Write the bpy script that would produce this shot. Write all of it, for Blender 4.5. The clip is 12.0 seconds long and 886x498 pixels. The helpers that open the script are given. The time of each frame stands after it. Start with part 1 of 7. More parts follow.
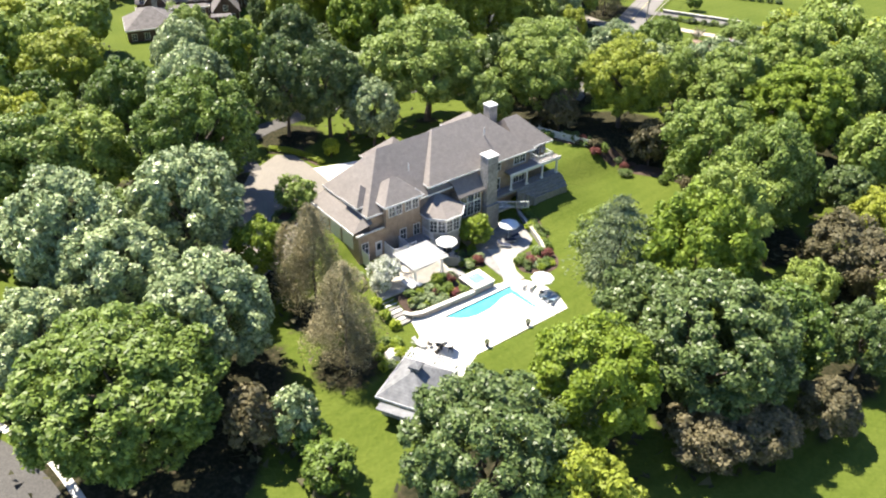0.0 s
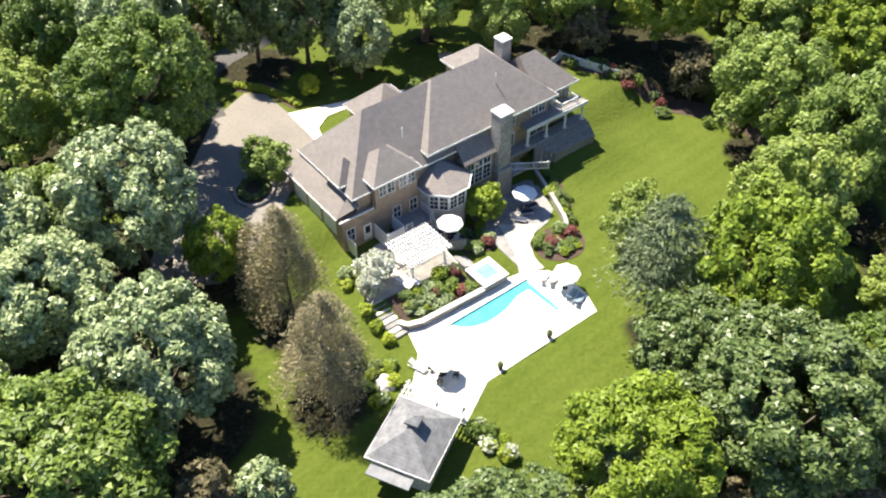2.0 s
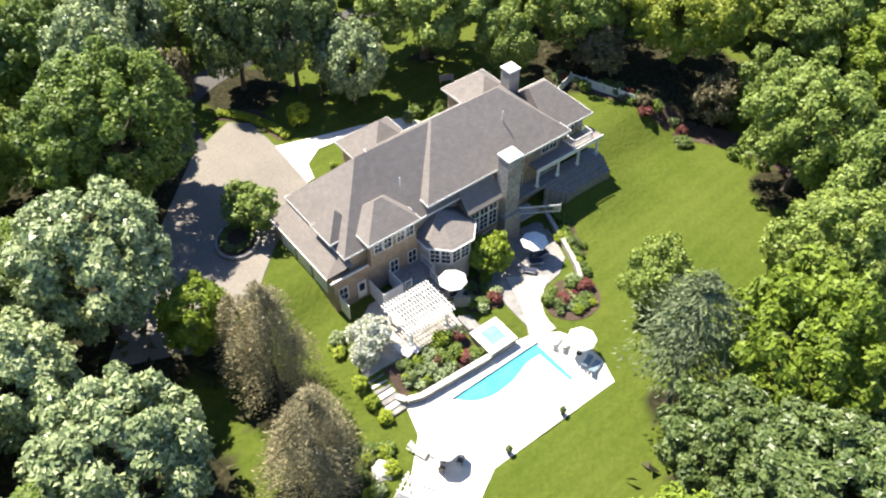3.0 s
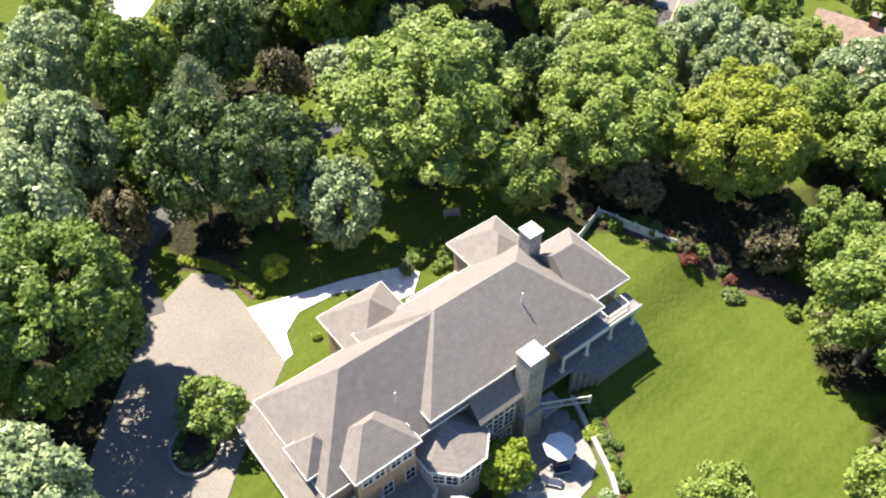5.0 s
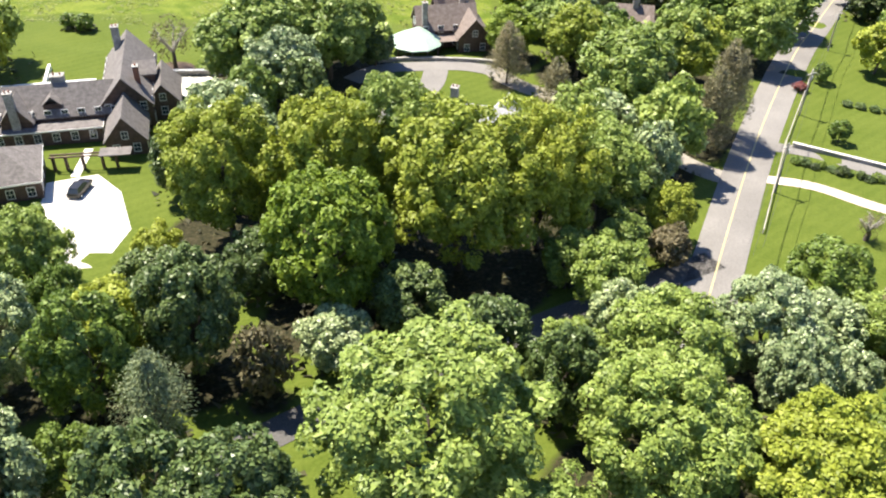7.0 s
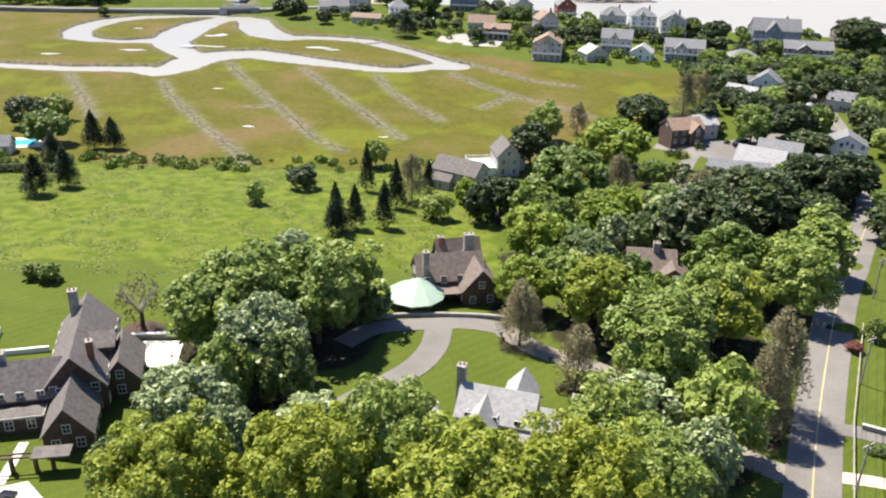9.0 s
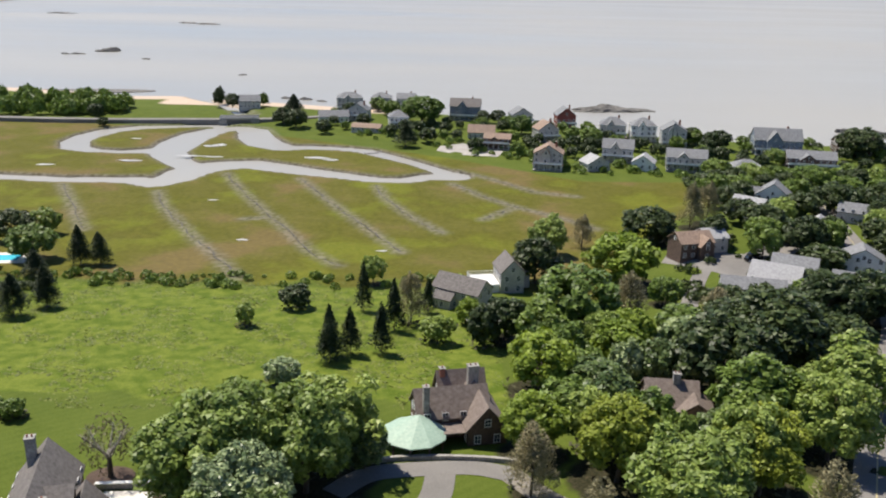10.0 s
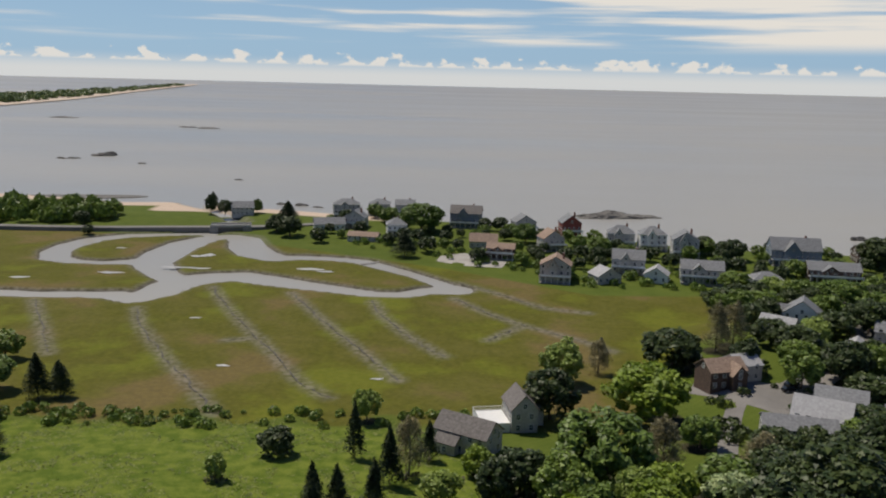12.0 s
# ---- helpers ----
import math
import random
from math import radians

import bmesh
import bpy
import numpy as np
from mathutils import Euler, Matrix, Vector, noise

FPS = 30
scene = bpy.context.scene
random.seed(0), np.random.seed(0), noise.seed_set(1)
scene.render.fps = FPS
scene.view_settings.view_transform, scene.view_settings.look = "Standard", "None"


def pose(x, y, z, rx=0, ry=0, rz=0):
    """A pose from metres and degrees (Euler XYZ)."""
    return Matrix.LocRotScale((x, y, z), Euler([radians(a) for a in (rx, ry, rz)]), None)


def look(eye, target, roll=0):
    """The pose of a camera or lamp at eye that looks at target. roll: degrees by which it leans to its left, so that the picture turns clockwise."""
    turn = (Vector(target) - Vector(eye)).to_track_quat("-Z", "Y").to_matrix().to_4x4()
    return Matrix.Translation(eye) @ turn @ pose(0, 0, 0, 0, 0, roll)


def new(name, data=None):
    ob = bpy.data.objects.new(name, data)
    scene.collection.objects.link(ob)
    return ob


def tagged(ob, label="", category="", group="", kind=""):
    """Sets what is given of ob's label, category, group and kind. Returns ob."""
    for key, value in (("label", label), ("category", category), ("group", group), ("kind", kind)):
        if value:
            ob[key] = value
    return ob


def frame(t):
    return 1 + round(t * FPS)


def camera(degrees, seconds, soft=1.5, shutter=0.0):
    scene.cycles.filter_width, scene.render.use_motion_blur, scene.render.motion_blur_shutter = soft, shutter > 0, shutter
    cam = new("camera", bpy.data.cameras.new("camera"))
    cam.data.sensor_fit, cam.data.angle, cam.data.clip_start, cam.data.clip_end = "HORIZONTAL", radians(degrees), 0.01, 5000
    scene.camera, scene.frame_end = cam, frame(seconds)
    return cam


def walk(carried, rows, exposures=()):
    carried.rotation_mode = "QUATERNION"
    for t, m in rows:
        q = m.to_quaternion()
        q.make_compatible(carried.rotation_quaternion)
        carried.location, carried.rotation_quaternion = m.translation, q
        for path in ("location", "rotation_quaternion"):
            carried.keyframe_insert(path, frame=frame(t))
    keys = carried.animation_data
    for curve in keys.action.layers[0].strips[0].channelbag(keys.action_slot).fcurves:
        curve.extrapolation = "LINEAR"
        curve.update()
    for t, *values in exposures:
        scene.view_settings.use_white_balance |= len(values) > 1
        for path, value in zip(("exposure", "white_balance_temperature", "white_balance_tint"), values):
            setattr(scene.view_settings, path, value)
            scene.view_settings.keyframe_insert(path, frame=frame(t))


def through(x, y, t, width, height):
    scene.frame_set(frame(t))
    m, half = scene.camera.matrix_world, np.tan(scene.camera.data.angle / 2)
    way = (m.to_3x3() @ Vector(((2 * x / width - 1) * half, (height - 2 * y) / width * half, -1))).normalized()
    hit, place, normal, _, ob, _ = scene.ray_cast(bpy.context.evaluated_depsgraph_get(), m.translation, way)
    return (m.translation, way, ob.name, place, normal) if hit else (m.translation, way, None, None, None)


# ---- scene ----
cam = camera(54.8, 12.0, soft=2.1)
# seconds, eye, a point two metres ahead, roll
PATH = [
    (0, (-0.033, -0.041, 66.022), (-0.007, 1.63, 64.924), 0.4),
    (0.5, (-0.046, 6.01, 66.265), (-0.018, 7.649, 65.12), 0.4),
    (1, (-0.008, 12.876, 66.609), (0.019, 14.457, 65.385), 0.3),
    (1.5, (0.01, 19.094, 66.987), (0.036, 20.608, 65.681), 0.2),
    (2, (0.06, 25.752, 67.292), (0.083, 27.192, 65.903), 0.05),
    (2.5, (0.022, 31.918, 67.587), (0.045, 33.307, 66.148), 0.1),
    (3, (-0.051, 38.288, 67.888), (-0.026, 39.671, 66.443), 0.05),
    (5, (-0.205, 62.345, 68.495), (-0.178, 63.724, 67.046), 0.3),
    (5.5, (-0.669, 68.447, 68.588), (-0.636, 69.852, 67.165), 1.1),
    (6, (-0.896, 74.87, 68.796), (-0.867, 76.334, 67.434), 1.8),
    (6.5, (-1.153, 80.573, 68.761), (-1.126, 82.1, 67.469), 1.9),
    (7, (-1.409, 86.816, 68.832), (-1.383, 88.409, 67.623), 2.0),
    (9, (-2.398, 111.81, 69.486), (-2.379, 113.629, 68.655), 1.5),
    (9.5, (-2.604, 117.53, 69.402), (-2.586, 119.392, 68.673), 1.4),
    (10, (-2.852, 124.4, 69.342), (-2.836, 126.305, 68.733), 1.4),
    (10.5, (-3.1, 130.617, 69.387), (-3.086, 132.553, 68.888), 1.4),
    (11, (-3.392, 137.197, 69.405), (-3.377, 139.16, 69.02), 1.4),
    (11.5, (-3.622, 143.448, 69.446), (-3.607, 145.411, 69.061), 1.4),
    (12, (-3.921, 149.823, 69.48), (-3.906, 151.785, 69.096), 1.4),
]
# seconds, stops, kelvin, tint
EXPOSURES = [(0.0, 1.45, 7100, 10), (3.0, 1.3, 7100, 10), (7.0, 1.42, 7100, 10), (9.0, 0.95, 7100, 10), (9.5, 0.7, 7000, 10), (10.5, 0.1, 7000, 10), (12.0, -0.4, 7150, 10)]
walk(cam, [(t, look(eye, aim, roll)) for t, eye, aim, roll in PATH], EXPOSURES)

# ---- sky and sun ----
SUN_AZ, SUN_EL = 138.0, 60.0  # degrees from +x towards +y, and above the horizon
world = bpy.data.worlds.new("sky")
scene.world = world
world.use_nodes = True
wn, wl = world.node_tree.nodes, world.node_tree.links
wn.clear()
sky = wn.new("ShaderNodeTexSky")
sky.sky_type, sky.sun_disc = "NISHITA", False
sky.sun_elevation, sky.sun_rotation = radians(SUN_EL), radians(90 - SUN_AZ)
sky.air_density, sky.dust_density, sky.ozone_density = 1.0, 0.4, 2.0
coord = wn.new("ShaderNodeTexCoord")
sep = wn.new("ShaderNodeSeparateXYZ")
wl.new(coord.outputs["Generated"], sep.inputs[0])


def wmath(op, a, b):
    n = wn.new("ShaderNodeMath")
    n.operation = op
    for i, v in enumerate((a, b)):
        if isinstance(v, (int, float)):
            n.inputs[i].default_value = v
        else:
            wl.new(v, n.inputs[i])
    return n.outputs[0]


def cloud_layer(scale, height_scale, low, high):
    """Clouds seen on a flat layer: the direction divided by its height."""
    up = wmath("ADD", wmath("MAXIMUM", sep.outputs[2], 0.0), height_scale)
    flat = wn.new("ShaderNodeCombineXYZ")
    wl.new(wmath("DIVIDE", sep.outputs[0], up), flat.inputs[0])
    wl.new(wmath("DIVIDE", sep.outputs[1], up), flat.inputs[1])
    tex = wn.new("ShaderNodeTexNoise")
    tex.inputs["Scale"].default_value, tex.inputs["Detail"].default_value = scale, 7
    tex.inputs["Roughness"].default_value = 0.55
    wl.new(flat.outputs[0], tex.inputs["Vector"])
    ramp = wn.new("ShaderNodeMapRange")
    ramp.interpolation_type = "SMOOTHSTEP"
    ramp.inputs["From Min"].default_value, ramp.inputs["From Max"].default_value = low, high
    wl.new(tex.outputs[0], ramp.inputs["Value"])
    return ramp.outputs[0]


def fade(value, a, b):
    r = wn.new("ShaderNodeMapRange")
    r.interpolation_type = "SMOOTHSTEP"
    r.inputs["From Min"].default_value, r.inputs["From Max"].default_value = a, b
    wl.new(value, r.inputs[0])
    return r.outputs[0]


def sheet_noise(across, up, detail):
    """Noise over bearing and height, drawn out along the horizon."""
    at = wn.new("ShaderNodeCombineXYZ")
    wl.new(wmath("MULTIPLY", sep.outputs[0], across), at.inputs[0])
    wl.new(wmath("MULTIPLY", sep.outputs[2], up), at.inputs[1])
    tex = wn.new("ShaderNodeTexNoise")
    tex.inputs["Scale"].default_value, tex.inputs["Detail"].default_value = 1.0, detail
    wl.new(at.outputs[0], tex.inputs["Vector"])
    return tex.outputs[0]


# high veil overhead, long streaks lower down, small cumulus and a pale band above the horizon
veil = wmath("MULTIPLY", cloud_layer(0.3, 0.04, 0.5, 0.72), wmath("MULTIPLY", fade(sep.outputs[2], 0.6, 0.2), wmath("MULTIPLY", fade(sep.outputs[2], 0.12, 0.2), 0.6)))
streak = wmath("ADD", sheet_noise(3.2, 62.0, 7), wmath("MULTIPLY", sep.outputs[0], 0.22))
streak = wmath("MULTIPLY", fade(streak, 0.46, 0.64), wmath("MULTIPLY", fade(sep.outputs[2], 0.034, 0.05), fade(sep.outputs[2], 0.2, 0.12)))
puffs = wmath("SUBTRACT", sheet_noise(46.0, 60.0, 5), wmath("MULTIPLY", sep.outputs[2], 15.0))
cumulus = wmath("MULTIPLY", fade(puffs, 0.17, 0.25), wmath("MULTIPLY", fade(sep.outputs[2], 0.012, 0.018), 0.9))
haze = wmath("MULTIPLY", fade(sep.outputs[2], 0.026, 0.004), 0.72)
cirrus = wmath("MAXIMUM", wmath("MAXIMUM", veil, streak), wmath("MAXIMUM", cumulus, haze))
mix = wn.new("ShaderNodeMixRGB")
mix.inputs[2].default_value = (14.6, 14.6, 14.6, 1)
wl.new(cirrus, mix.inputs[0])
tint = wn.new("ShaderNodeMixRGB")
tint.blend_type = "MULTIPLY"
tint.inputs[0].default_value = 1.0
tint.inputs[2].default_value = (0.7, 0.94, 1.34, 1)
wl.new(sky.outputs[0], tint.inputs[1])
# pale blue air low in the sky
air = wn.new("ShaderNodeMixRGB")
air.inputs[2].default_value = (6.6, 10.6, 15.5, 1)
wl.new(wmath("MULTIPLY", fade(sep.outputs[2], 0.3, 0.02), 0.75), air.inputs[0])
wl.new(tint.outputs[0], air.inputs[1])
wl.new(air.outputs[0], mix.inputs[1])
bg = wn.new("ShaderNodeBackground")
bg.inputs["Strength"].default_value = 0.066
wl.new(mix.outputs[0], bg.inputs["Color"])
wout = wn.new("ShaderNodeOutputWorld")
wl.new(bg.outputs[0], wout.inputs["Surface"])

sun_data = bpy.data.lights.new("sun", "SUN")
sun_data.energy, sun_data.angle, sun_data.color = 4.9, radians(0.6), (1.0, 0.955, 0.88)
sun_dir = Vector((math.cos(radians(SUN_AZ)) * math.cos(radians(SUN_EL)), math.sin(radians(SUN_AZ)) * math.cos(radians(SUN_EL)), math.sin(radians(SUN_EL))))
sun = new("sun", sun_data)
sun.matrix_world = look(sun_dir * 300, (0, 0, 0))

# ---- materials ----
def grain(name, dark, light, scale=3.0, rough=0.8, bump=0.15, bump_scale=None, patch=0.2, patch_scale=0.15, metal=0.0, island=0.0, obj=0.0, coords="Object"):
    """A surface of two scales: fine grain between two colours and broad patches of wear."""
    m = bpy.data.materials.new(name)
    m.use_nodes = True
    n, l = m.node_tree.nodes, m.node_tree.links
    b = n["Principled BSDF"]
    b.inputs["Roughness"].default_value, b.inputs["Metallic"].default_value = rough, metal
    tc = n.new("ShaderNodeTexCoord")
    fine = n.new("ShaderNodeTexNoise")
    fine.inputs["Scale"].default_value, fine.inputs["Detail"].default_value = scale, 5
    l.new(tc.outputs[coords], fine.inputs["Vector"])
    ramp = n.new("ShaderNodeValToRGB")
    ramp.color_ramp.elements[0].color, ramp.color_ramp.elements[1].color = (*dark, 1), (*light, 1)
    ramp.color_ramp.elements[0].position, ramp.color_ramp.elements[1].position = 0.3, 0.7
    l.new(fine.outputs[0], ramp.inputs[0])
    broad = n.new("ShaderNodeTexNoise")
    broad.inputs["Scale"].default_value, broad.inputs["Detail"].default_value = patch_scale, 4
    l.new(tc.outputs[coords], broad.inputs["Vector"])
    rng = n.new("ShaderNodeMapRange")
    rng.inputs["From Min"].default_value, rng.inputs["From Max"].default_value = 0.3, 0.7
    rng.inputs["To Min"].default_value, rng.inputs["To Max"].default_value = 1 - patch, 1 + patch * 0.6
    l.new(broad.outputs[0], rng.inputs[0])
    value = rng.outputs[0]
    for amount, node, socket in ((island, "ShaderNodeNewGeometry", "Random Per Island"), (obj, "ShaderNodeObjectInfo", "Random")):
        if amount:
            g = n.new(node)
            r = n.new("ShaderNodeMapRange")
            r.inputs["To Min"].default_value, r.inputs["To Max"].default_value = 1 - amount, 1 + amount
            l.new(g.outputs[socket], r.inputs[0])
            mu = n.new("ShaderNodeMath")
            mu.operation = "MULTIPLY"
            l.new(value, mu.inputs[0])
            l.new(r.outputs[0], mu.inputs[1])
            value = mu.outputs[0]
    hsv = n.new("ShaderNodeHueSaturation")
    l.new(ramp.outputs[0], hsv.inputs["Color"])
    l.new(value, hsv.inputs["Value"])
    l.new(hsv.outputs[0], b.inputs["Base Color"])
    if bump:
        t2 = n.new("ShaderNodeTexNoise")
        t2.inputs["Scale"].default_value, t2.inputs["Detail"].default_value = bump_scale or scale * 2, 4
        l.new(tc.outputs[coords], t2.inputs["Vector"])
        bp = n.new("ShaderNodeBump")
        bp.inputs["Strength"].default_value, bp.inputs["Distance"].default_value = bump, 0.05
        l.new(t2.outputs[0], bp.inputs["Height"])
        l.new(bp.outputs[0], b.inputs["Normal"])
    return m


def shingles(name, dark, light, course=0.2, rough=0.85):
    """Rows of shingles, by height up the slope, with single tabs of slightly different shade."""
    m = grain(name, dark, light, 1.6, rough, 0.0, patch=0.06, patch_scale=0.3, coords="Object")
    n, l = m.node_tree.nodes, m.node_tree.links
    b = n["Principled BSDF"]
    tc = n.new("ShaderNodeTexCoord")
    sp = n.new("ShaderNodeSeparateXYZ")
    l.new(tc.outputs["Object"], sp.inputs[0])
    add = n.new("ShaderNodeMath")
    add.operation = "ADD"
    l.new(sp.outputs[0], add.inputs[0])
    l.new(sp.outputs[1], add.inputs[1])
    cb = n.new("ShaderNodeCombineXYZ")
    l.new(add.outputs[0], cb.inputs[0])
    l.new(sp.outputs[2], cb.inputs[1])
    br = n.new("ShaderNodeTexBrick")
    br.inputs["Scale"].default_value = 1.0
    br.inputs["Brick Width"].default_value, br.inputs["Row Height"].default_value = 0.45, course
    br.inputs["Mortar Size"].default_value = 0.015
    br.inputs["Color1"].default_value, br.inputs["Color2"].default_value = (0.93, 0.93, 0.93, 1), (1.05, 1.05, 1.04, 1)
    br.inputs["Mortar"].default_value = (0.8, 0.8, 0.8, 1)
    l.new(cb.outputs[0], br.inputs["Vector"])
    mx = n.new("ShaderNodeMixRGB")
    mx.blend_type = "MULTIPLY"
    mx.inputs[0].default_value = 1.0
    old = b.inputs["Base Color"].links[0].from_socket
    l.new(old, mx.inputs[1])
    l.new(br.outputs["Color"], mx.inputs[2])
    l.new(mx.outputs[0], b.inputs["Base Color"])
    bp = n.new("ShaderNodeBump")
    bp.inputs["Strength"].default_value, bp.inputs["Distance"].default_value = 0.5, 0.03
    l.new(br.outputs["Fac"], bp.inputs["Height"])
    bp.invert = True
    l.new(bp.outputs[0], b.inputs["Normal"])
    return m


def foliage(name, dark, light, gloss=0.5, through=0.25, vary=0.16):
    """Leaves: each leaf its own shade, each tree a little lighter or darker, some light shining through."""
    m = bpy.data.materials.new(name)
    m.use_nodes = True
    n, l = m.node_tree.nodes, m.node_tree.links
    b, out = n["Principled BSDF"], n["Material Output"]
    b.inputs["Roughness"].default_value = gloss
    b.inputs["Specular IOR Level"].default_value = 0.35
    g = n.new("ShaderNodeNewGeometry")
    ramp = n.new("ShaderNodeValToRGB")
    ramp.color_ramp.elements[0].color, ramp.color_ramp.elements[1].color = (*dark, 1), (*light, 1)
    l.new(g.outputs["Random Per Island"], ramp.inputs[0])
    o = n.new("ShaderNodeObjectInfo")
    r = n.new("ShaderNodeMapRange")
    r.inputs["To Min"].default_value, r.inputs["To Max"].default_value = 1 - vary, 1 + vary
    l.new(o.outputs["Random"], r.inputs[0])
    hue = n.new("ShaderNodeMapRange")
    hue.inputs["To Min"].default_value, hue.inputs["To Max"].default_value = 0.503, 0.488
    l.new(o.outputs["Random"], hue.inputs[0])
    h = n.new("ShaderNodeHueSaturation")
    l.new(ramp.outputs[0], h.inputs["Color"])
    l.new(r.outputs[0], h.inputs["Value"])
    l.new(hue.outputs[0], h.inputs["Hue"])
    l.new(h.outputs[0], b.inputs["Base Color"])
    t = n.new("ShaderNodeBsdfTranslucent")
    l.new(h.outputs[0], t.inputs["Color"])
    mx = n.new("ShaderNodeMixShader")
    mx.inputs[0].default_value = through
    l.new(b.outputs[0], mx.inputs[1])
    l.new(t.outputs[0], mx.inputs[2])
    l.new(mx.outputs[0], out.inputs["Surface"])
    return m


def glassy(name, tint=(0.03, 0.04, 0.05), rough=0.05):
    m = bpy.data.materials.new(name)
    m.use_nodes = True
    b = m.node_tree.nodes["Principled BSDF"]
    b.inputs["Base Color"].default_value = (*tint, 1)
    b.inputs["Roughness"].default_value = rough
    b.inputs["Specular IOR Level"].default_value = 0.6
    return m


ROOF_GREY = shingles("grey_brown_shingle", (0.222, 0.198, 0.182), (0.262, 0.236, 0.218))
ROOF_DARK = shingles("weathered_dark_shingle", (0.12, 0.108, 0.102), (0.21, 0.19, 0.18))
ROOF_PALE = shingles("pale_grey_shingle", (0.32, 0.32, 0.33), (0.44, 0.44, 0.45))
ROOF_SLATE = shingles("blue_grey_shingle", (0.15, 0.155, 0.165), (0.26, 0.265, 0.275))
ROOF_TAN = shingles("tan_shingle", (0.22, 0.15, 0.11), (0.36, 0.26, 0.2))
ROOF_BROWN = shingles("weathered_brown_shingle", (0.15, 0.115, 0.098), (0.235, 0.19, 0.165))
ROOF_GREEN = grain("green_copper_roof", (0.26, 0.38, 0.3), (0.36, 0.48, 0.39), 2.0, 0.6, 0.05, patch=0.15)
WALL_TAN = shingles("tan_cedar_shingle_wall", (0.33, 0.24, 0.17), (0.47, 0.36, 0.26), 0.17)
WALL_BROWN = shingles("dark_brown_shingle_wall", (0.07, 0.045, 0.035), (0.14, 0.09, 0.07), 0.17)
WALL_RED = grain("barn_red_wall", (0.2, 0.05, 0.04), (0.3, 0.08, 0.06), 4, 0.8)
WALL_GREY = shingles("grey_cedar_wall", (0.4, 0.385, 0.36), (0.55, 0.53, 0.5), 0.17)
WALL_WHITE = grain("white_clapboard", (0.6, 0.6, 0.58), (0.74, 0.74, 0.72), 2.5, 0.7, 0.05, patch=0.1)
WALL_BLUE = grain("slate_blue_clapboard", (0.12, 0.16, 0.2), (0.19, 0.23, 0.28), 2.5, 0.7, 0.05)
WHITE = grain("white_paint", (0.7, 0.7, 0.68), (0.8, 0.8, 0.78), 3, 0.5, 0.03, patch=0.08)
STONE = grain("grey_fieldstone", (0.2, 0.19, 0.175), (0.42, 0.4, 0.37), 4.5, 0.9, 0.6, 6, patch=0.25, patch_scale=0.8)
BRICK = grain("red_brick", (0.22, 0.09, 0.06), (0.36, 0.16, 0.11), 5, 0.9, 0.3, patch=0.2)
PAVING = grain("pale_travertine", (0.62, 0.59, 0.53), (0.78, 0.75, 0.69), 1.2, 0.7, 0.1, patch=0.08, obj=0.07)
SANDSTONE = grain("buff_sandstone", (0.4, 0.365, 0.31), (0.54, 0.5, 0.43), 1.2, 0.8, 0.12, patch=0.12, obj=0.06)
TERRACE = grain("grey_bluestone_paving", (0.19, 0.182, 0.175), (0.3, 0.288, 0.275), 1.5, 0.8, 0.15, patch=0.18, obj=0.08)
DECK = grain("grey_deck_boards", (0.22, 0.21, 0.2), (0.34, 0.33, 0.32), 3, 0.8, 0.2, patch=0.15)
ASPHALT = grain("worn_asphalt", (0.19, 0.172, 0.148), (0.28, 0.255, 0.22), 6, 0.9, 0.2, 20, patch=0.2, patch_scale=0.1)
DARK_ASPHALT = grain("dark_asphalt", (0.06, 0.058, 0.055), (0.11, 0.105, 0.1), 6, 0.9, 0.2, 20, patch=0.2, patch_scale=0.1)
ROADWAY = grain("sun_bleached_road", (0.15, 0.142, 0.132), (0.225, 0.212, 0.198), 5, 0.9, 0.2, 20, patch=0.2, patch_scale=0.12)
GRAVEL = grain("pale_gravel", (0.52, 0.49, 0.44), (0.72, 0.69, 0.63), 6, 0.9, 0.3, 20, patch=0.1)
MULCH = grain("brown_mulch", (0.045, 0.03, 0.022), (0.11, 0.07, 0.05), 5, 0.95, 0.4, patch=0.2)
GLASS = glassy("window_glass")
BARK = grain("bark", (0.07, 0.055, 0.045), (0.16, 0.13, 0.11), 6, 0.95, 0.5)
BARK_PALE = grain("grey_dead_bark", (0.3, 0.27, 0.24), (0.48, 0.45, 0.41), 6, 0.95, 0.4)
CANVAS = grain("white_canvas", (0.74, 0.74, 0.72), (0.82, 0.82, 0.8), 4, 0.8, 0.03, patch=0.05)
CUSHION = grain("navy_cushion", (0.02, 0.03, 0.06), (0.05, 0.06, 0.1), 6, 0.9)
METAL_DARK = grain("dark_metal", (0.03, 0.03, 0.03), (0.07, 0.07, 0.07), 6, 0.5, 0.0, metal=0.6)
ROCK = grain("dark_sea_rock", (0.08, 0.075, 0.07), (0.2, 0.19, 0.17), 0.5, 0.9, 0.5, 2)
SAND = grain("pink_sand", (0.5, 0.4, 0.32), (0.66, 0.55, 0.45), 0.8, 0.95, 0.1)

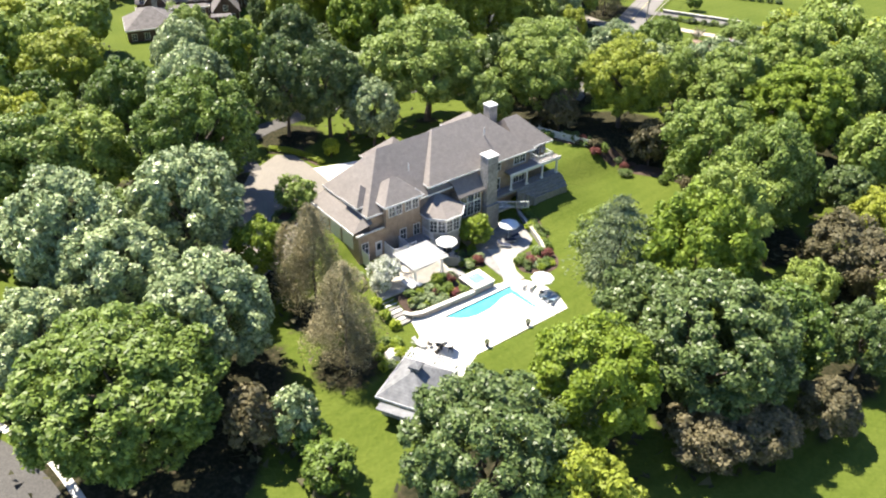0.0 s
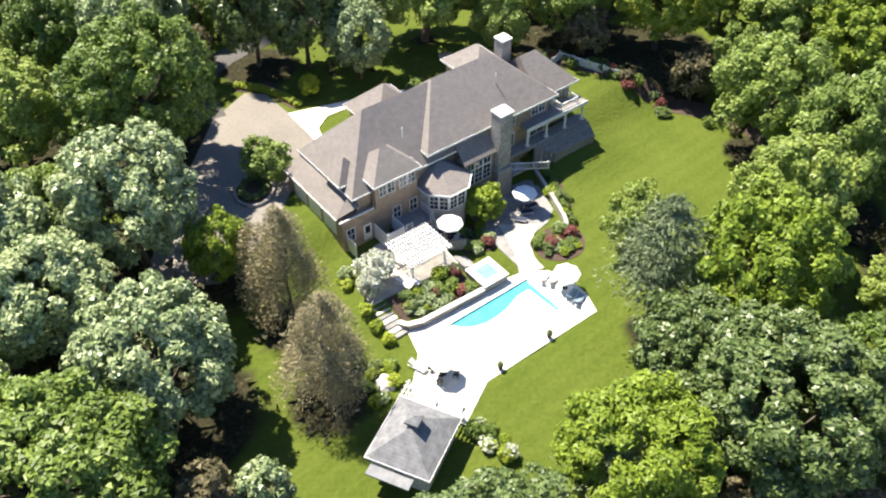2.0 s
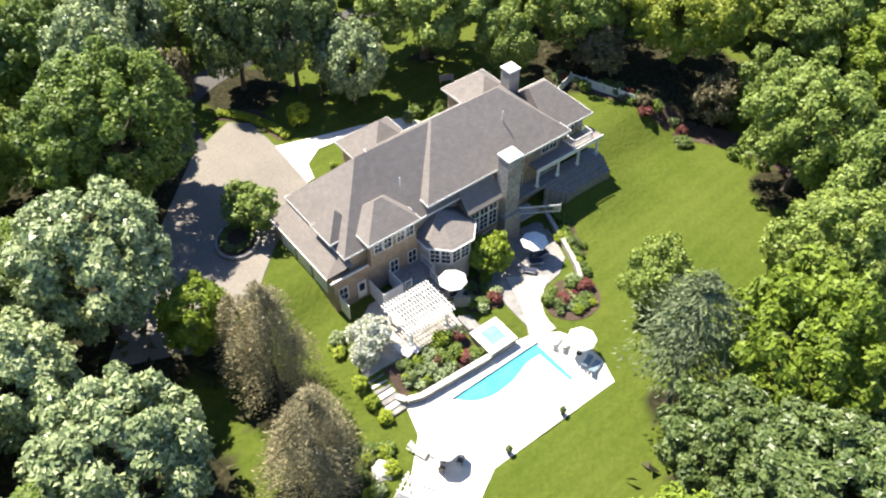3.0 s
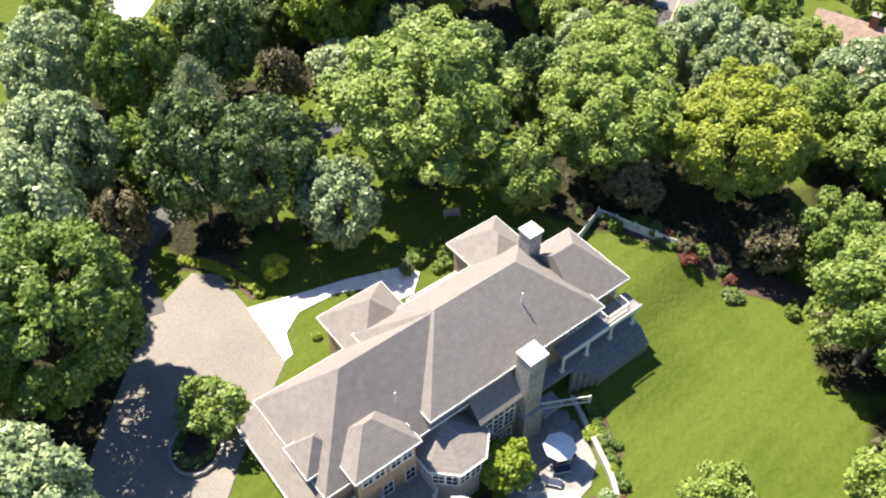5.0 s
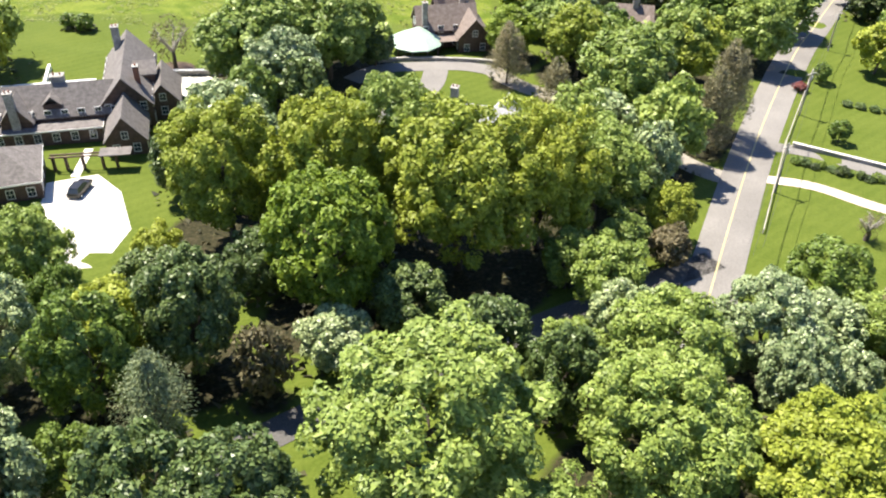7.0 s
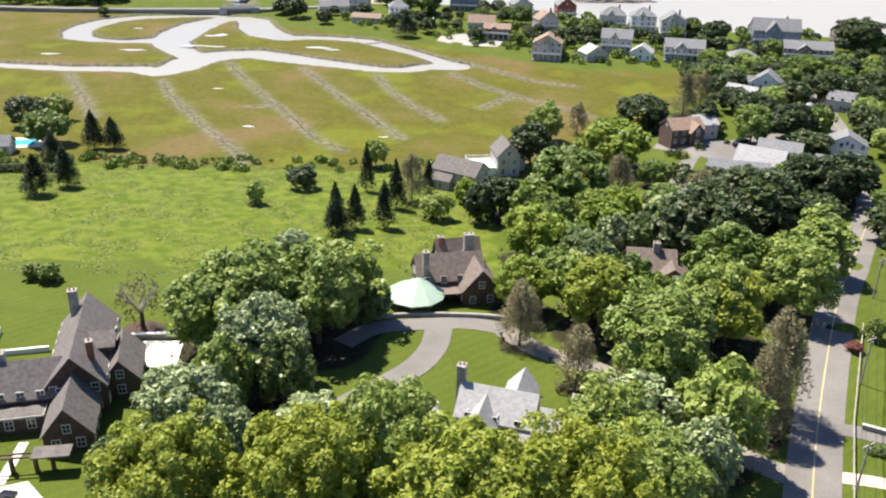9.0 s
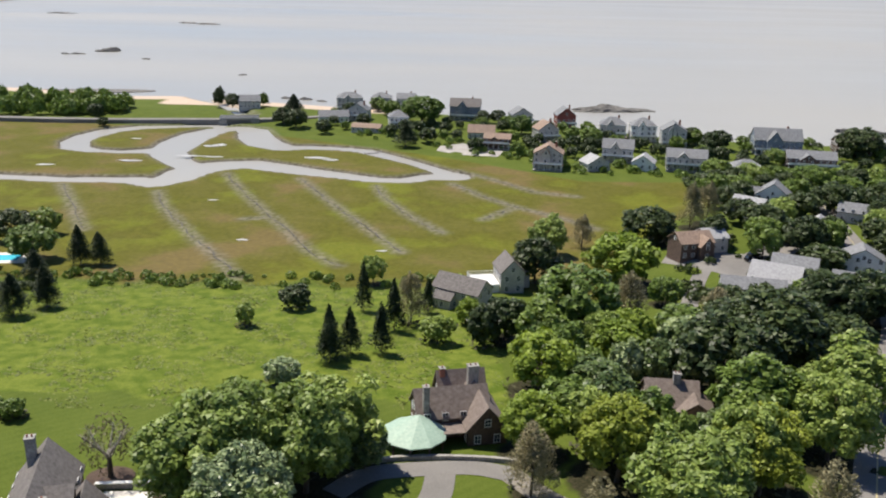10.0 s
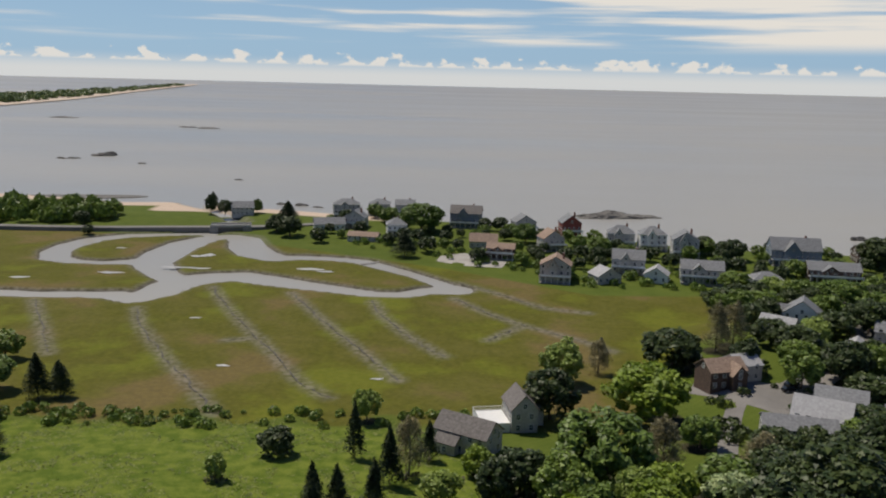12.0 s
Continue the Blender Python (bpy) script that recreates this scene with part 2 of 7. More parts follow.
LEAF = {
    "my": foliage("maple_green_leaves", (0.062, 0.112, 0.0165), (0.2, 0.292, 0.053), 0.48, 0.22),
    "ms": foliage("maple_silver_leaves", (0.095, 0.155, 0.056), (0.45, 0.53, 0.265), 0.36, 0.15),
    "md": foliage("maple_dark_leaves", (0.046, 0.085, 0.021), (0.165, 0.228, 0.072), 0.4, 0.16),
    "ol": foliage("oak_olive_leaves", (0.175, 0.226, 0.021), (0.355, 0.412, 0.056), 0.55, 0.26),
    "ok": foliage("oak_light_leaves", (0.12, 0.188, 0.032), (0.3, 0.39, 0.09), 0.5, 0.25),
    "li": foliage("lime_green_leaves", (0.105, 0.172, 0.015), (0.25, 0.345, 0.038), 0.55, 0.26),
    "br": foliage("brown_scrub_leaves", (0.077, 0.0715, 0.033), (0.209, 0.182, 0.0935), 0.6, 0.2),
    "wp": foliage("pine_needles", (0.1, 0.145, 0.07), (0.29, 0.345, 0.18), 0.6, 0.22),
    "cy": foliage("olive_brown_needles", (0.13, 0.125, 0.065), (0.4, 0.36, 0.2), 0.7, 0.18),
    "ce": foliage("dark_cedar_needles", (0.012, 0.024, 0.009), (0.045, 0.07, 0.022), 0.7, 0.1),
    "sl": foliage("yellow_green_leaves", (0.17, 0.24, 0.02), (0.36, 0.46, 0.045), 0.5, 0.28),
    "ug": foliage("shaded_floor_leaves", (0.02, 0.022, 0.01), (0.085, 0.085, 0.035), 0.7, 0.1),
    "mg": foliage("meadow_grass_blades", (0.07, 0.105, 0.012), (0.2, 0.23, 0.05), 0.7, 0.15),
    "dk": foliage("deep_green_leaves", (0.016, 0.0336, 0.008), (0.064, 0.096, 0.0224), 0.5, 0.12),
    "wf": foliage("white_blossom", (0.13, 0.19, 0.07), (0.78, 0.78, 0.72), 0.7),
    "rd": foliage("copper_red_leaves", (0.105, 0.035, 0.0262), (0.263, 0.0875, 0.07), 0.6),}

# ---- land ----
HOUSE_O, HOUSE_A = Vector((-10.06, 92.49, 0)), radians(37)
SEA = -15.0
MAPLES_GREEN_1 = [(-29.0, 58.8, 19.3, 11.0), (-46.6, 121.5, 16.1, 6.0), (-9.6, 56.2, 5.3, 2.8), (-11.6, 59.9, 4.7, 2.0), (50.5, 251.3, 15.2, 7.3), (-120.9, 362.0, 11.0, 7.1), (-130.4, 391.8, 9.4, 5.2), (-77.0, 254.4, 3.5, 1.8), (-73.5, 253.3, 3.7, 2.0), (-12.9, 618.6, 17.2, 13.2), (42.5, 590.5, 10.6, 6.5), (76.6, 565.7, 9.3, 6.3), (120.8, 497.0, 9.9, 7.0), (157.3, 522.4, 8.7, 5.5), (-41.2, 662.6, 8.7, 5.5), (-31.9, 648.6, 8.0, 4.7), (-31.8, 105.5, 20.0, 8.6), (-33.6, 144.5, 16.5, 4.8), (29.0, 303.0, 18.0, 10.0), (95.6, 369.7, 11, 5.3), (146.5, 456.8, 12, 9.0)]
MAPLES_GREEN_2 = [(20.4, 292.1, 12, 5.6), (56.5, 330.6, 8, 4.8), (52.2, 299.5, 9, 6.4), (37.0, 70.5, 13.0, 5.2), (1.6, 44.5, 9.5, 4.4)]
MAPLES_GREEN = MAPLES_GREEN_1 + MAPLES_GREEN_2
MAPLES_SILVER_1 = [(-34.4, 77.0, 15.3, 6.2), (-40.4, 68.2, 14.8, 5.7), (-41.5, 82.3, 17.5, 7.6), (-13.7, 61.4, 8.2, 2.5), (-38.9, 130.2, 16.0, 5.9), (-44.6, 147.0, 16.0, 5.8), (-26.9, 218.3, 14.8, 6.8), (-33.1, 200.9, 14.5, 6.4), (-31.3, 270.6, 6.1, 3.6), (-23.6, 71.6, 17.5, 7.4), (-29.3, 88.4, 18.0, 7.6), (-36.5, 117.5, 17.5, 5.6), (-9.2, 123.2, 11.6, 4.5), (34.0, 154.0, 13.5, 6.0), (-36.5, 128.5, 15.5, 5.0)]
MAPLES_SILVER = MAPLES_SILVER_1
OAKS_OLIVE_1 = [(-61.4, 137.2, 17.2, 7.4), (12.9, 48.7, 13.2, 4.9), (25.0, 235.9, 15.2, 7.2), (45.3, 233.0, 14.9, 6.9), (31.2, 130.4, 17.0, 8.2), (-27.6, 177.5, 22.0, 9.0), (2.0, 172.5, 25.5, 11.0), (-14.5, 177.0, 23.5, 8.5), (12.5, 178.0, 23.5, 8.4)]
OAKS_OLIVE = OAKS_OLIVE_1
OAKS_LIGHT_1 = [(-53.1, 100.7, 17.3, 7.4), (-46.2, 104.0, 16.6, 6.6), (64.2, 110.1, 15.7, 5.5), (68.3, 130.9, 17.1, 7.2), (61.4, 139.8, 17.3, 7.5), (48.9, 130.9, 16.9, 6.9), (-18.5, 101.8, 6.0, 2.9), (-46.9, 161.9, 15.9, 5.8), (18.0, 196.0, 16.2, 6.1), (34.1, 201.1, 15.7, 5.5), (-35.2, 227.6, 17.9, 9.3), (-20.9, 231.3, 17.1, 8.4), (30.5, 219.9, 17.6, 8.9), (43.0, 233.4, 15.6, 6.5), (-30.7, 231.4, 17.4, 8.8), (-18.4, 237.9, 16.9, 8.1), (-30.7, 209.5, 12.9, 4.5), (60.3, 244.1, 15.1, 7.2), (73.0, 264.2, 15.0, 7.0), (30.4, 215.9, 15.1, 7.2)]
OAKS_LIGHT_2 = [(-0.8, 134.0, 19.5, 11.6), (8.9, 127.6, 11.5, 4.3), (18.6, 134.6, 18.0, 8.8), (22.2, 147.5, 16.5, 7.4), (36.6, 91.5, 18.5, 6.6), (45.0, 99.5, 19.0, 6.8), (40.2, 110.0, 17.5, 7.2), (21.6, 92.6, 9.6, 3.6), (-6.5, 182.0, 23.5, 8.2), (18.9, 163.2, 12.5, 4.8), (21.2, 185.6, 16.5, 7.6), (32.2, 379.7, 13, 6.4), (-19.8, 345.1, 9, 3.6), (-46.1, 305.2, 6, 2.2), (-2.2, 296.2, 7, 3.7), (32.7, 290.6, 10, 4.2)]
OAKS_LIGHT = OAKS_LIGHT_1 + OAKS_LIGHT_2
LIME_TREES_1 = [(57.2, 122.0, 18.3, 8.6), (13.1, 243.8, 11.8, 5.7), (17.3, 269.4, 12.6, 6.6), (34.5, 283.9, 10.7, 5.5), (29.8, 79.4, 19.5, 6.9), (15.6, 61.8, 16.0, 6.6), (-21.0, 86.4, 9.4, 3.3), (-12.8, 162.4, 20.5, 7.6), (48.6, 349.8, 15, 10.0), (38.8, 293.6, 11, 5.1), (5.3, 310.2, 7, 3.2)]
LIME_TREES = LIME_TREES_1
SCRUB_1 = [(-17.7, 60.7, 8.4, 2.8), (26.4, 58.7, 7.5, 4.1), (32.1, 59.4, 7.6, 4.2), (51.0, 88.3, 10.6, 5.4), (53.6, 84.6, 9.9, 4.6), (-30.6, 121.9, 9.6, 3.0), (29.1, 174.1, 6.5, 3.0), (-17.8, 147.2, 11.0, 3.1), (34.6, 121.6, 8.0, 3.2), (40.0, 62.5, 8.0, 3.4), (21.0, 128.8, 8.0, 3.2)]
SCRUB = SCRUB_1
MAPLES_DARK_1 = [(46.5, 71.0, 11.4, 4.0), (-22.7, 212.5, 12.9, 4.6), (-13.1, 238.1, 8.1, 3.7), (66.7, 284.9, 17.7, 10.2), (-136.5, 383.0, 10.5, 6.5), (129.1, 571.8, 9.1, 5.9), (140.4, 558.8, 10.4, 7.6), (-91.7, 612.4, 8.4, 6.3), (-118.5, 688.3, 6.1, 3.7), (208.2, 547.9, 15.3, 12.1), (-206.2, 631.5, 7.2, 4.9), (-188.1, 594.5, 4.7, 3.2), (-23.2, 126.4, 17.5, 5.5), (-16.4, 126.0, 18.0, 6.2), (-25.6, 151.2, 18.0, 5.9), (28.2, 66.0, 18.5, 8.9), (22.3, 72.8, 15.0, 5.8), (4.6, 52.2, 17.0, 8.2), (51.5, 270.0, 17.5, 9.5), (25.0, 349.4, 14, 7.2)]
MAPLES_DARK_2 = [(67.3, 394.8, 13, 9.0), (63.1, 297.6, 11, 6.8), (76.7, 303.0, 12, 7.6), (12.6, 299.0, 11, 5.3), (-37.0, 320.6, 6.5, 4.1), (110.6, 375.8, 12, 6.8), (141.4, 425.3, 12, 8.0), (84.5, 381.8, 10, 4.8), (8.1, 294.5, 10, 4.1), (90.0, 312.0, 14, 8.0), (102.0, 318.0, 14, 8.0)]
MAPLES_DARK = MAPLES_DARK_1 + MAPLES_DARK_2
PINES_1 = [(13.8, 60.7, 11.3, 3.9), (21.2, 81.4, 17.0, 4.9), (-25.6, 138.6, 14.0, 3.5)]
PINES = PINES_1
CYPRESSES_1 = [(42.3, 207.6, 15.4, 4.2), (11.6, 231.6, 11.9, 3.9), (46.0, 213.4, 17.4, 4.9), (18.9, 218.8, 11.8, 3.2), (-13.8, 82.6, 15.5, 4.1), (-16.6, 84.8, 12.0, 3.0), (-9.6, 73.4, 14.2, 4.4), (82.6, 401.9, 17, 4.5), (89.7, 407.3, 16, 5.0), (42.4, 309.8, 15, 5.0), (-8.4, 309.4, 13, 3.8), (64.4, 314.9, 10, 4.6), (44.5, 390.3, 11, 4.2)]
CYPRESSES = CYPRESSES_1
SMALL_LIME_1 = [(5.8, 98.5, 4.6, 2.3)]
SMALL_LIME = SMALL_LIME_1
CEDARS_1 = [(-23.9, 282.9, 9.7, 3.1), (-100.5, 308.8, 10.8, 4.5), (-96.7, 317.2, 10.5, 4.3), (-110.1, 340.9, 10.2, 4.1), (-19.6, 554.3, 14.6, 7.1), (-88.0, 626.3, 14.7, 7.8), (-146.4, 689.5, 10.7, 4.5), (-20.3, 319.6, 13, 2.6), (-12.0, 304.1, 13, 2.9), (-24.4, 286.8, 11, 2.6), (-20.3, 288.0, 11, 2.7), (-104.9, 357.3, 12, 4.3), (-99.7, 358.5, 10, 4.1), (-4.5, 319.1, 9, 2.4), (-13.9, 289.2, 12, 2.7)]
CEDARS = CEDARS_1

ALL_TREES = MAPLES_GREEN + MAPLES_SILVER + MAPLES_DARK + OAKS_OLIVE + OAKS_LIGHT + LIME_TREES + SCRUB + PINES + CYPRESSES
# tidal channels: x, y, half width
CREEK_1 = [(-190, 474, 4.1), (-159, 470, 5.2), (-140, 472, 5.2), (-128, 472, 6.3), (-119, 468, 7.6), (-114, 476, 8.2), (-112, 488, 9.5), (-107, 499, 10.5), (-99, 504, 10.0), (-88, 508, 8.8), (-73, 501, 8.4), (-58, 494, 7.0), (-43, 488, 5.7), (-29, 482, 5.1), (-17, 482, 5.1), (-8, 489, 5.7), (3, 492, 8.6)]
CREEK_2 = [(-135, 536, 9.0), (-143, 532, 7.0), (-155, 529, 4.3), (-168, 530, 4.4), (-180, 537, 6.4), (-186, 551, 6.6), (-186, 567, 7.2), (-181, 583, 7.2), (-168, 596, 6.6), (-148, 602, 5.2), (-128, 608, 5.6), (-121, 620, 5.6), (-119, 640, 6), (-140, 680, 6), (-165, 705, 6), (-175, 740, 7)]
CREEK_3 = [(-134, 533, 9.5), (-134, 557, 10.0), (-131, 578, 9.6), (-125, 593, 7.8), (-115, 601, 6.8), (-105, 594, 8.0), (-99, 573, 9.4), (-91, 557, 9.4), (-80, 547, 7.4), (-67, 550, 5.6), (-50, 548, 5.0), (-39, 544, 5.2), (-28, 533, 4.6), (-12, 516, 3.6), (1, 498, 4.3)]
CREEK_LINK = [(-131, 526, 8.5), (-122, 510, 6.5), (-113, 499, 6.3)]
CREEKS = (CREEK_1, CREEK_2, CREEK_3, CREEK_LINK)
DITCHES = [
    [(-154, 460), (-138, 431), (-121, 398)],
    [(-113, 452), (-104, 430), (-92, 409), (-80, 388), (-67, 366), (-58, 348)],
    [(-94, 486), (-82, 458), (-66, 426), (-54, 403), (-41, 376), (-32, 363)],
    [(-61, 479), (-46, 446), (-33, 419), (-22, 397), (-14, 379)],
    [(-28, 469), (-23, 448), (-13, 424), (-1, 403)],
    [(3, 476), (15, 455), (26, 441), (37, 430), (47, 420), (53, 412)],
    [(5, 503), (21, 485), (37, 464), (53, 458)],
    [(26, 438), (14, 421)],
    [(-71, 415), (-61, 418)],
]


def shore(x):
    """Where the beach meets the water."""
    return np.interp(x, [-2600, -600, -308, -210, -182, -88, 22, 119, 167, 300, 2600], [900, 800, 742, 712, 716, 689, 656, 600, 588, 575, 500])


def smooth(a):
    a = np.clip(a, 0, 1)
    return a * a * (3 - 2 * a)


def along(x, y, line):
    """Distance of the points x, y from a polyline."""
    best = np.full(np.shape(x), 1e9)
    for (ax, ay), (bx, by) in zip(line, line[1:]):
        dx, dy = bx - ax, by - ay
        t = np.clip(((x - ax) * dx + (y - ay) * dy) / (dx * dx + dy * dy), 0, 1)
        best = np.minimum(best, np.hypot(x - ax - t * dx, y - ay - t * dy))
    return best


def inside_creek(x, y, line):
    """How far the points x, y lie inside a channel of changing width (negative: outside)."""
    best = np.full(np.shape(x), -1e9)
    for (ax, ay, aw), (bx, by, bw) in zip(line, line[1:]):
        dx, dy = bx - ax, by - ay
        t = np.clip(((x - ax) * dx + (y - ay) * dy) / (dx * dx + dy * dy), 0, 1)
        best = np.maximum(best, aw + t * (bw - aw) - np.hypot(x - ax - t * dx, y - ay - t * dy))
    return best


def base_height(x, y):
    x, y = np.asarray(x, float), np.asarray(y, float)
    north = np.interp(y, [90, 128, 160, 200, 240, 270, 300, 340, 390], [4.9, 4.9, 1.5, -1.3, -2.5, -5, -7.5, -11.5, -14])
    v = -0.602 * (np.clip(x, -40, 40) + 10.06) + 0.799 * (y - 92.49)
    h = 2.0 + (north - 2.0) * smooth((v + 2.5) / 5.5)
    # raised garden terrace between the house and the pool
    u = 0.799 * (x + 10.06) + 0.602 * (y - 92.49)
    h = h + 1.3 * smooth((v + 13.2) / 4) * smooth((u + 7) / 5) * smooth((9.2 - u) / 1.5) * smooth((1 - v) / 4)
    # bank below the east porch
    h = h + 1.5 * smooth((v + 8.5) / 6) * smooth((u - 25) / 4) * smooth((42 - u) / 8) * smooth((4 - v) / 4)
    # hollow for the swimming pool
    inside = np.minimum(np.minimum(u - 3.2, 13.7 - u), np.minimum(v + 20.4, -15.1 - v))
    h = h - 1.0 * smooth((inside + 2.3) / 1.8)
    # village on a low rise beyond the marsh, to the east
    rise = smooth((x - 62 - np.clip(y - 420, 0, 60) * 0.9) / 20) * smooth((y - 330) / 60) * smooth((500 - y) / 40)
    h = h + rise * 4.0
    bank = smooth((y - np.interp(x, [-300, -120, 0, 60, 300], [640, 620, 545, 500, 500])) / 25)
    return h + bank * 1.4


def land(x, y):
    """Height of the ground."""
    h = base_height(x, y)
    h = h + (-17.5 - h) * smooth((y - shore(x) + 9) / 18)
    cut = np.full(np.shape(x), -1e9)
    for line in CREEKS:
        cut = np.maximum(cut, inside_creek(x, y, line))
    h = h - 2.4 * smooth((cut + 1.2) / 2.2) * (np.asarray(y) > 420)
    return h


def land_at(x, y):
    return float(base_height(x, y))


def ticks(*spans):
    out = []
    for a, b, step in spans:
        out += list(np.arange(a, b, step))
    return np.array(out)


xs = ticks((-2600, -1000, 400), (-1000, -400, 100), (-400, -260, 20), (-260, 210, 2), (210, 400, 20), (400, 1000, 100), (1000, 2601, 400))
ys = ticks((-800, -100, 100), (-100, 20, 20), (20, 760, 2), (760, 1000, 40))
gx, gy = np.meshgrid(xs, ys)
gz = land(gx, gy)
ripple = np.array([[noise.noise((x * 0.09, y * 0.09, 0)) for x in xs] for y in ys])
gz = gz + ripple * 0.12 * (gy > 130)
nx, ny = len(xs), len(ys)
verts = np.stack([gx.ravel(), gy.ravel(), gz.ravel()], 1)
idx = np.arange(nx * ny).reshape(ny, nx)
quads = np.stack([idx[:-1, :-1], idx[:-1, 1:], idx[1:, 1:], idx[1:, :-1]], -1).reshape(-1, 4)


def mesh_from(name, verts, faces, mats, smooth_shade=False):
    me = bpy.data.meshes.new(name)
    k = faces.shape[1]
    me.vertices.add(len(verts))
    me.vertices.foreach_set("co", np.asarray(verts, np.float32).ravel())
    me.loops.add(faces.size)
    me.loops.foreach_set("vertex_index", np.asarray(faces, np.int32).ravel())
    me.polygons.add(len(faces))
    me.polygons.foreach_set("loop_start", np.arange(0, faces.size, k, dtype=np.int32))
    me.polygons.foreach_set("loop_total", np.full(len(faces), k, np.int32))
    me.polygons.foreach_set("use_smooth", np.full(len(faces), smooth_shade))
    me.update(calc_edges=True)
    for m in mats:
        me.materials.append(m)
    return me


# kinds of cover: woodland floor (with crown shade in its colour), rough meadow, salt marsh, sand
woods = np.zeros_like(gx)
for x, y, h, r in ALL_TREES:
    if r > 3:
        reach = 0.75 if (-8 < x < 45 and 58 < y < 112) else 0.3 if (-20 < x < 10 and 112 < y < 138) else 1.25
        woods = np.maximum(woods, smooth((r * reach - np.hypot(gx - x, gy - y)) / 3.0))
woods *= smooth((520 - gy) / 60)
meadow = smooth((gy - 262 - 6 * ripple) / 4) * smooth((345 - gy) / 8) * (gx < 12)
marsh = smooth((gy - 340 - 8 * ripple + np.clip(gx - 30, 0, 60) * 0.6) / 8) * smooth((np.interp(gx, [-300, -120, 0, 60, 140], [615, 600, 535, 490, 495]) - gy) / 10) * smooth((135 - gx - np.clip(470 - gy, 0, 90) * 0.85) / 10)
sand = smooth((gy - shore(gx) + 30) / 14) * smooth((-10 - gx) / 40) + smooth((gy - shore(gx) + 10) / 8)
sand = np.maximum(np.clip(sand, 0, 1), smooth((gx + 190) / 15) * smooth((-120 - gx) / 15) * smooth((gy - 665) / 12))
zone = np.stack([woods, meadow, marsh, sand], -1).reshape(-1, 4)

gm = bpy.data.materials.new("ground_cover")
gm.use_nodes = True
gn, gl = gm.node_tree.nodes, gm.node_tree.links
gb = gn["Principled BSDF"]
gb.inputs["Roughness"].default_value = 0.95
gb.inputs["Specular IOR Level"].default_value = 0.15
gtc = gn.new("ShaderNodeTexCoord")


def gnoise(scale, detail=5, stretch=None):
    t = gn.new("ShaderNodeTexNoise")
    t.inputs["Scale"].default_value, t.inputs["Detail"].default_value = scale, detail
    if stretch:
        mp = gn.new("ShaderNodeMapping")
        mp.inputs["Scale"].default_value, mp.inputs["Rotation"].default_value = stretch[:3], (0, 0, radians(stretch[3]))
        gl.new(gtc.outputs["Object"], mp.inputs[0])
        gl.new(mp.outputs[0], t.inputs["Vector"])
    else:
        gl.new(gtc.outputs["Object"], t.inputs["Vector"])
    return t.outputs[0]


def gramp(fac, *stops):
    r = gn.new("ShaderNodeValToRGB")
    e = r.color_ramp.elements
    while len(e) < len(stops):
        e.new(0.5)
    for el, (p, c) in zip(e, stops):
        el.position, el.color = p, (*c, 1)
    gl.new(fac, r.inputs[0])
    return r.outputs[0]


def gmix(fac, a, b, mode="MIX"):
    m = gn.new("ShaderNodeMixRGB")
    m.blend_type = mode
    if isinstance(fac, float):
        m.inputs[0].default_value = fac
    else:
        gl.new(fac, m.inputs[0])
    for i, c in ((1, a), (2, b)):
        if isinstance(c, tuple):
            m.inputs[i].default_value = (*c, 1)
        else:
            gl.new(c, m.inputs[i])
    return m.outputs[0]


fine, broad, huge = gnoise(2.2, 6), gnoise(0.12, 5), gnoise(0.02, 4)
stripes = gn.new("ShaderNodeTexWave")
stripes.inputs["Scale"].default_value, stripes.inputs["Distortion"].default_value = 0.16, 0.4
smap = gn.new("ShaderNodeMapping")
smap.inputs["Rotation"].default_value = (0, 0, radians(50))
gl.new(gtc.outputs["Object"], smap.inputs[0])
gl.new(smap.outputs[0], stripes.inputs["Vector"])
lawn_col = gmix(0.5, gramp(fine, (0.3, (0.055, 0.083, 0.01)), (0.7, (0.1, 0.13, 0.02))), gramp(broad, (0.3, (0.06, 0.09, 0.011)), (0.7, (0.105, 0.133, 0.023))))
lawn_col = gmix(0.045, lawn_col, gramp(stripes.outputs[0], (0.3, (0.06, 0.1, 0.01)), (0.7, (0.2, 0.24, 0.05))))
# leaf litter, painted extra dark to deepen the shade between the trees
wood_shade_col = gramp(fine, (0.3, (0.014, 0.016, 0.008)), (0.55, (0.035, 0.033, 0.016)), (0.75, (0.075, 0.058, 0.038)))
meadow_col = gmix(0.5, gramp(fine, (0.35, (0.06, 0.095, 0.009)), (0.7, (0.135, 0.175, 0.022))), gramp(gnoise(0.3, 7), (0.38, (0.06, 0.1, 0.008)), (0.62, (0.185, 0.215, 0.036))))
marsh_col = gmix(0.6, gramp(gnoise(0.6, 6), (0.3, (0.068, 0.068, 0.009)), (0.7, (0.165, 0.142, 0.026))), gramp(gnoise(0.035, 6), (0.36, (0.15, 0.105, 0.05)), (0.45, (0.1, 0.098, 0.02)), (0.55, (0.074, 0.08, 0.008)), (0.66, (0.125, 0.15, 0.012))))
sand_col = gramp(fine, (0.3, (0.45, 0.35, 0.27)), (0.7, (0.62, 0.5, 0.4)))
att = gn.new("ShaderNodeVertexColor")
att.layer_name = "zones"
gsep = gn.new("ShaderNodeSeparateColor")
gl.new(att.outputs["Color"], gsep.inputs[0])


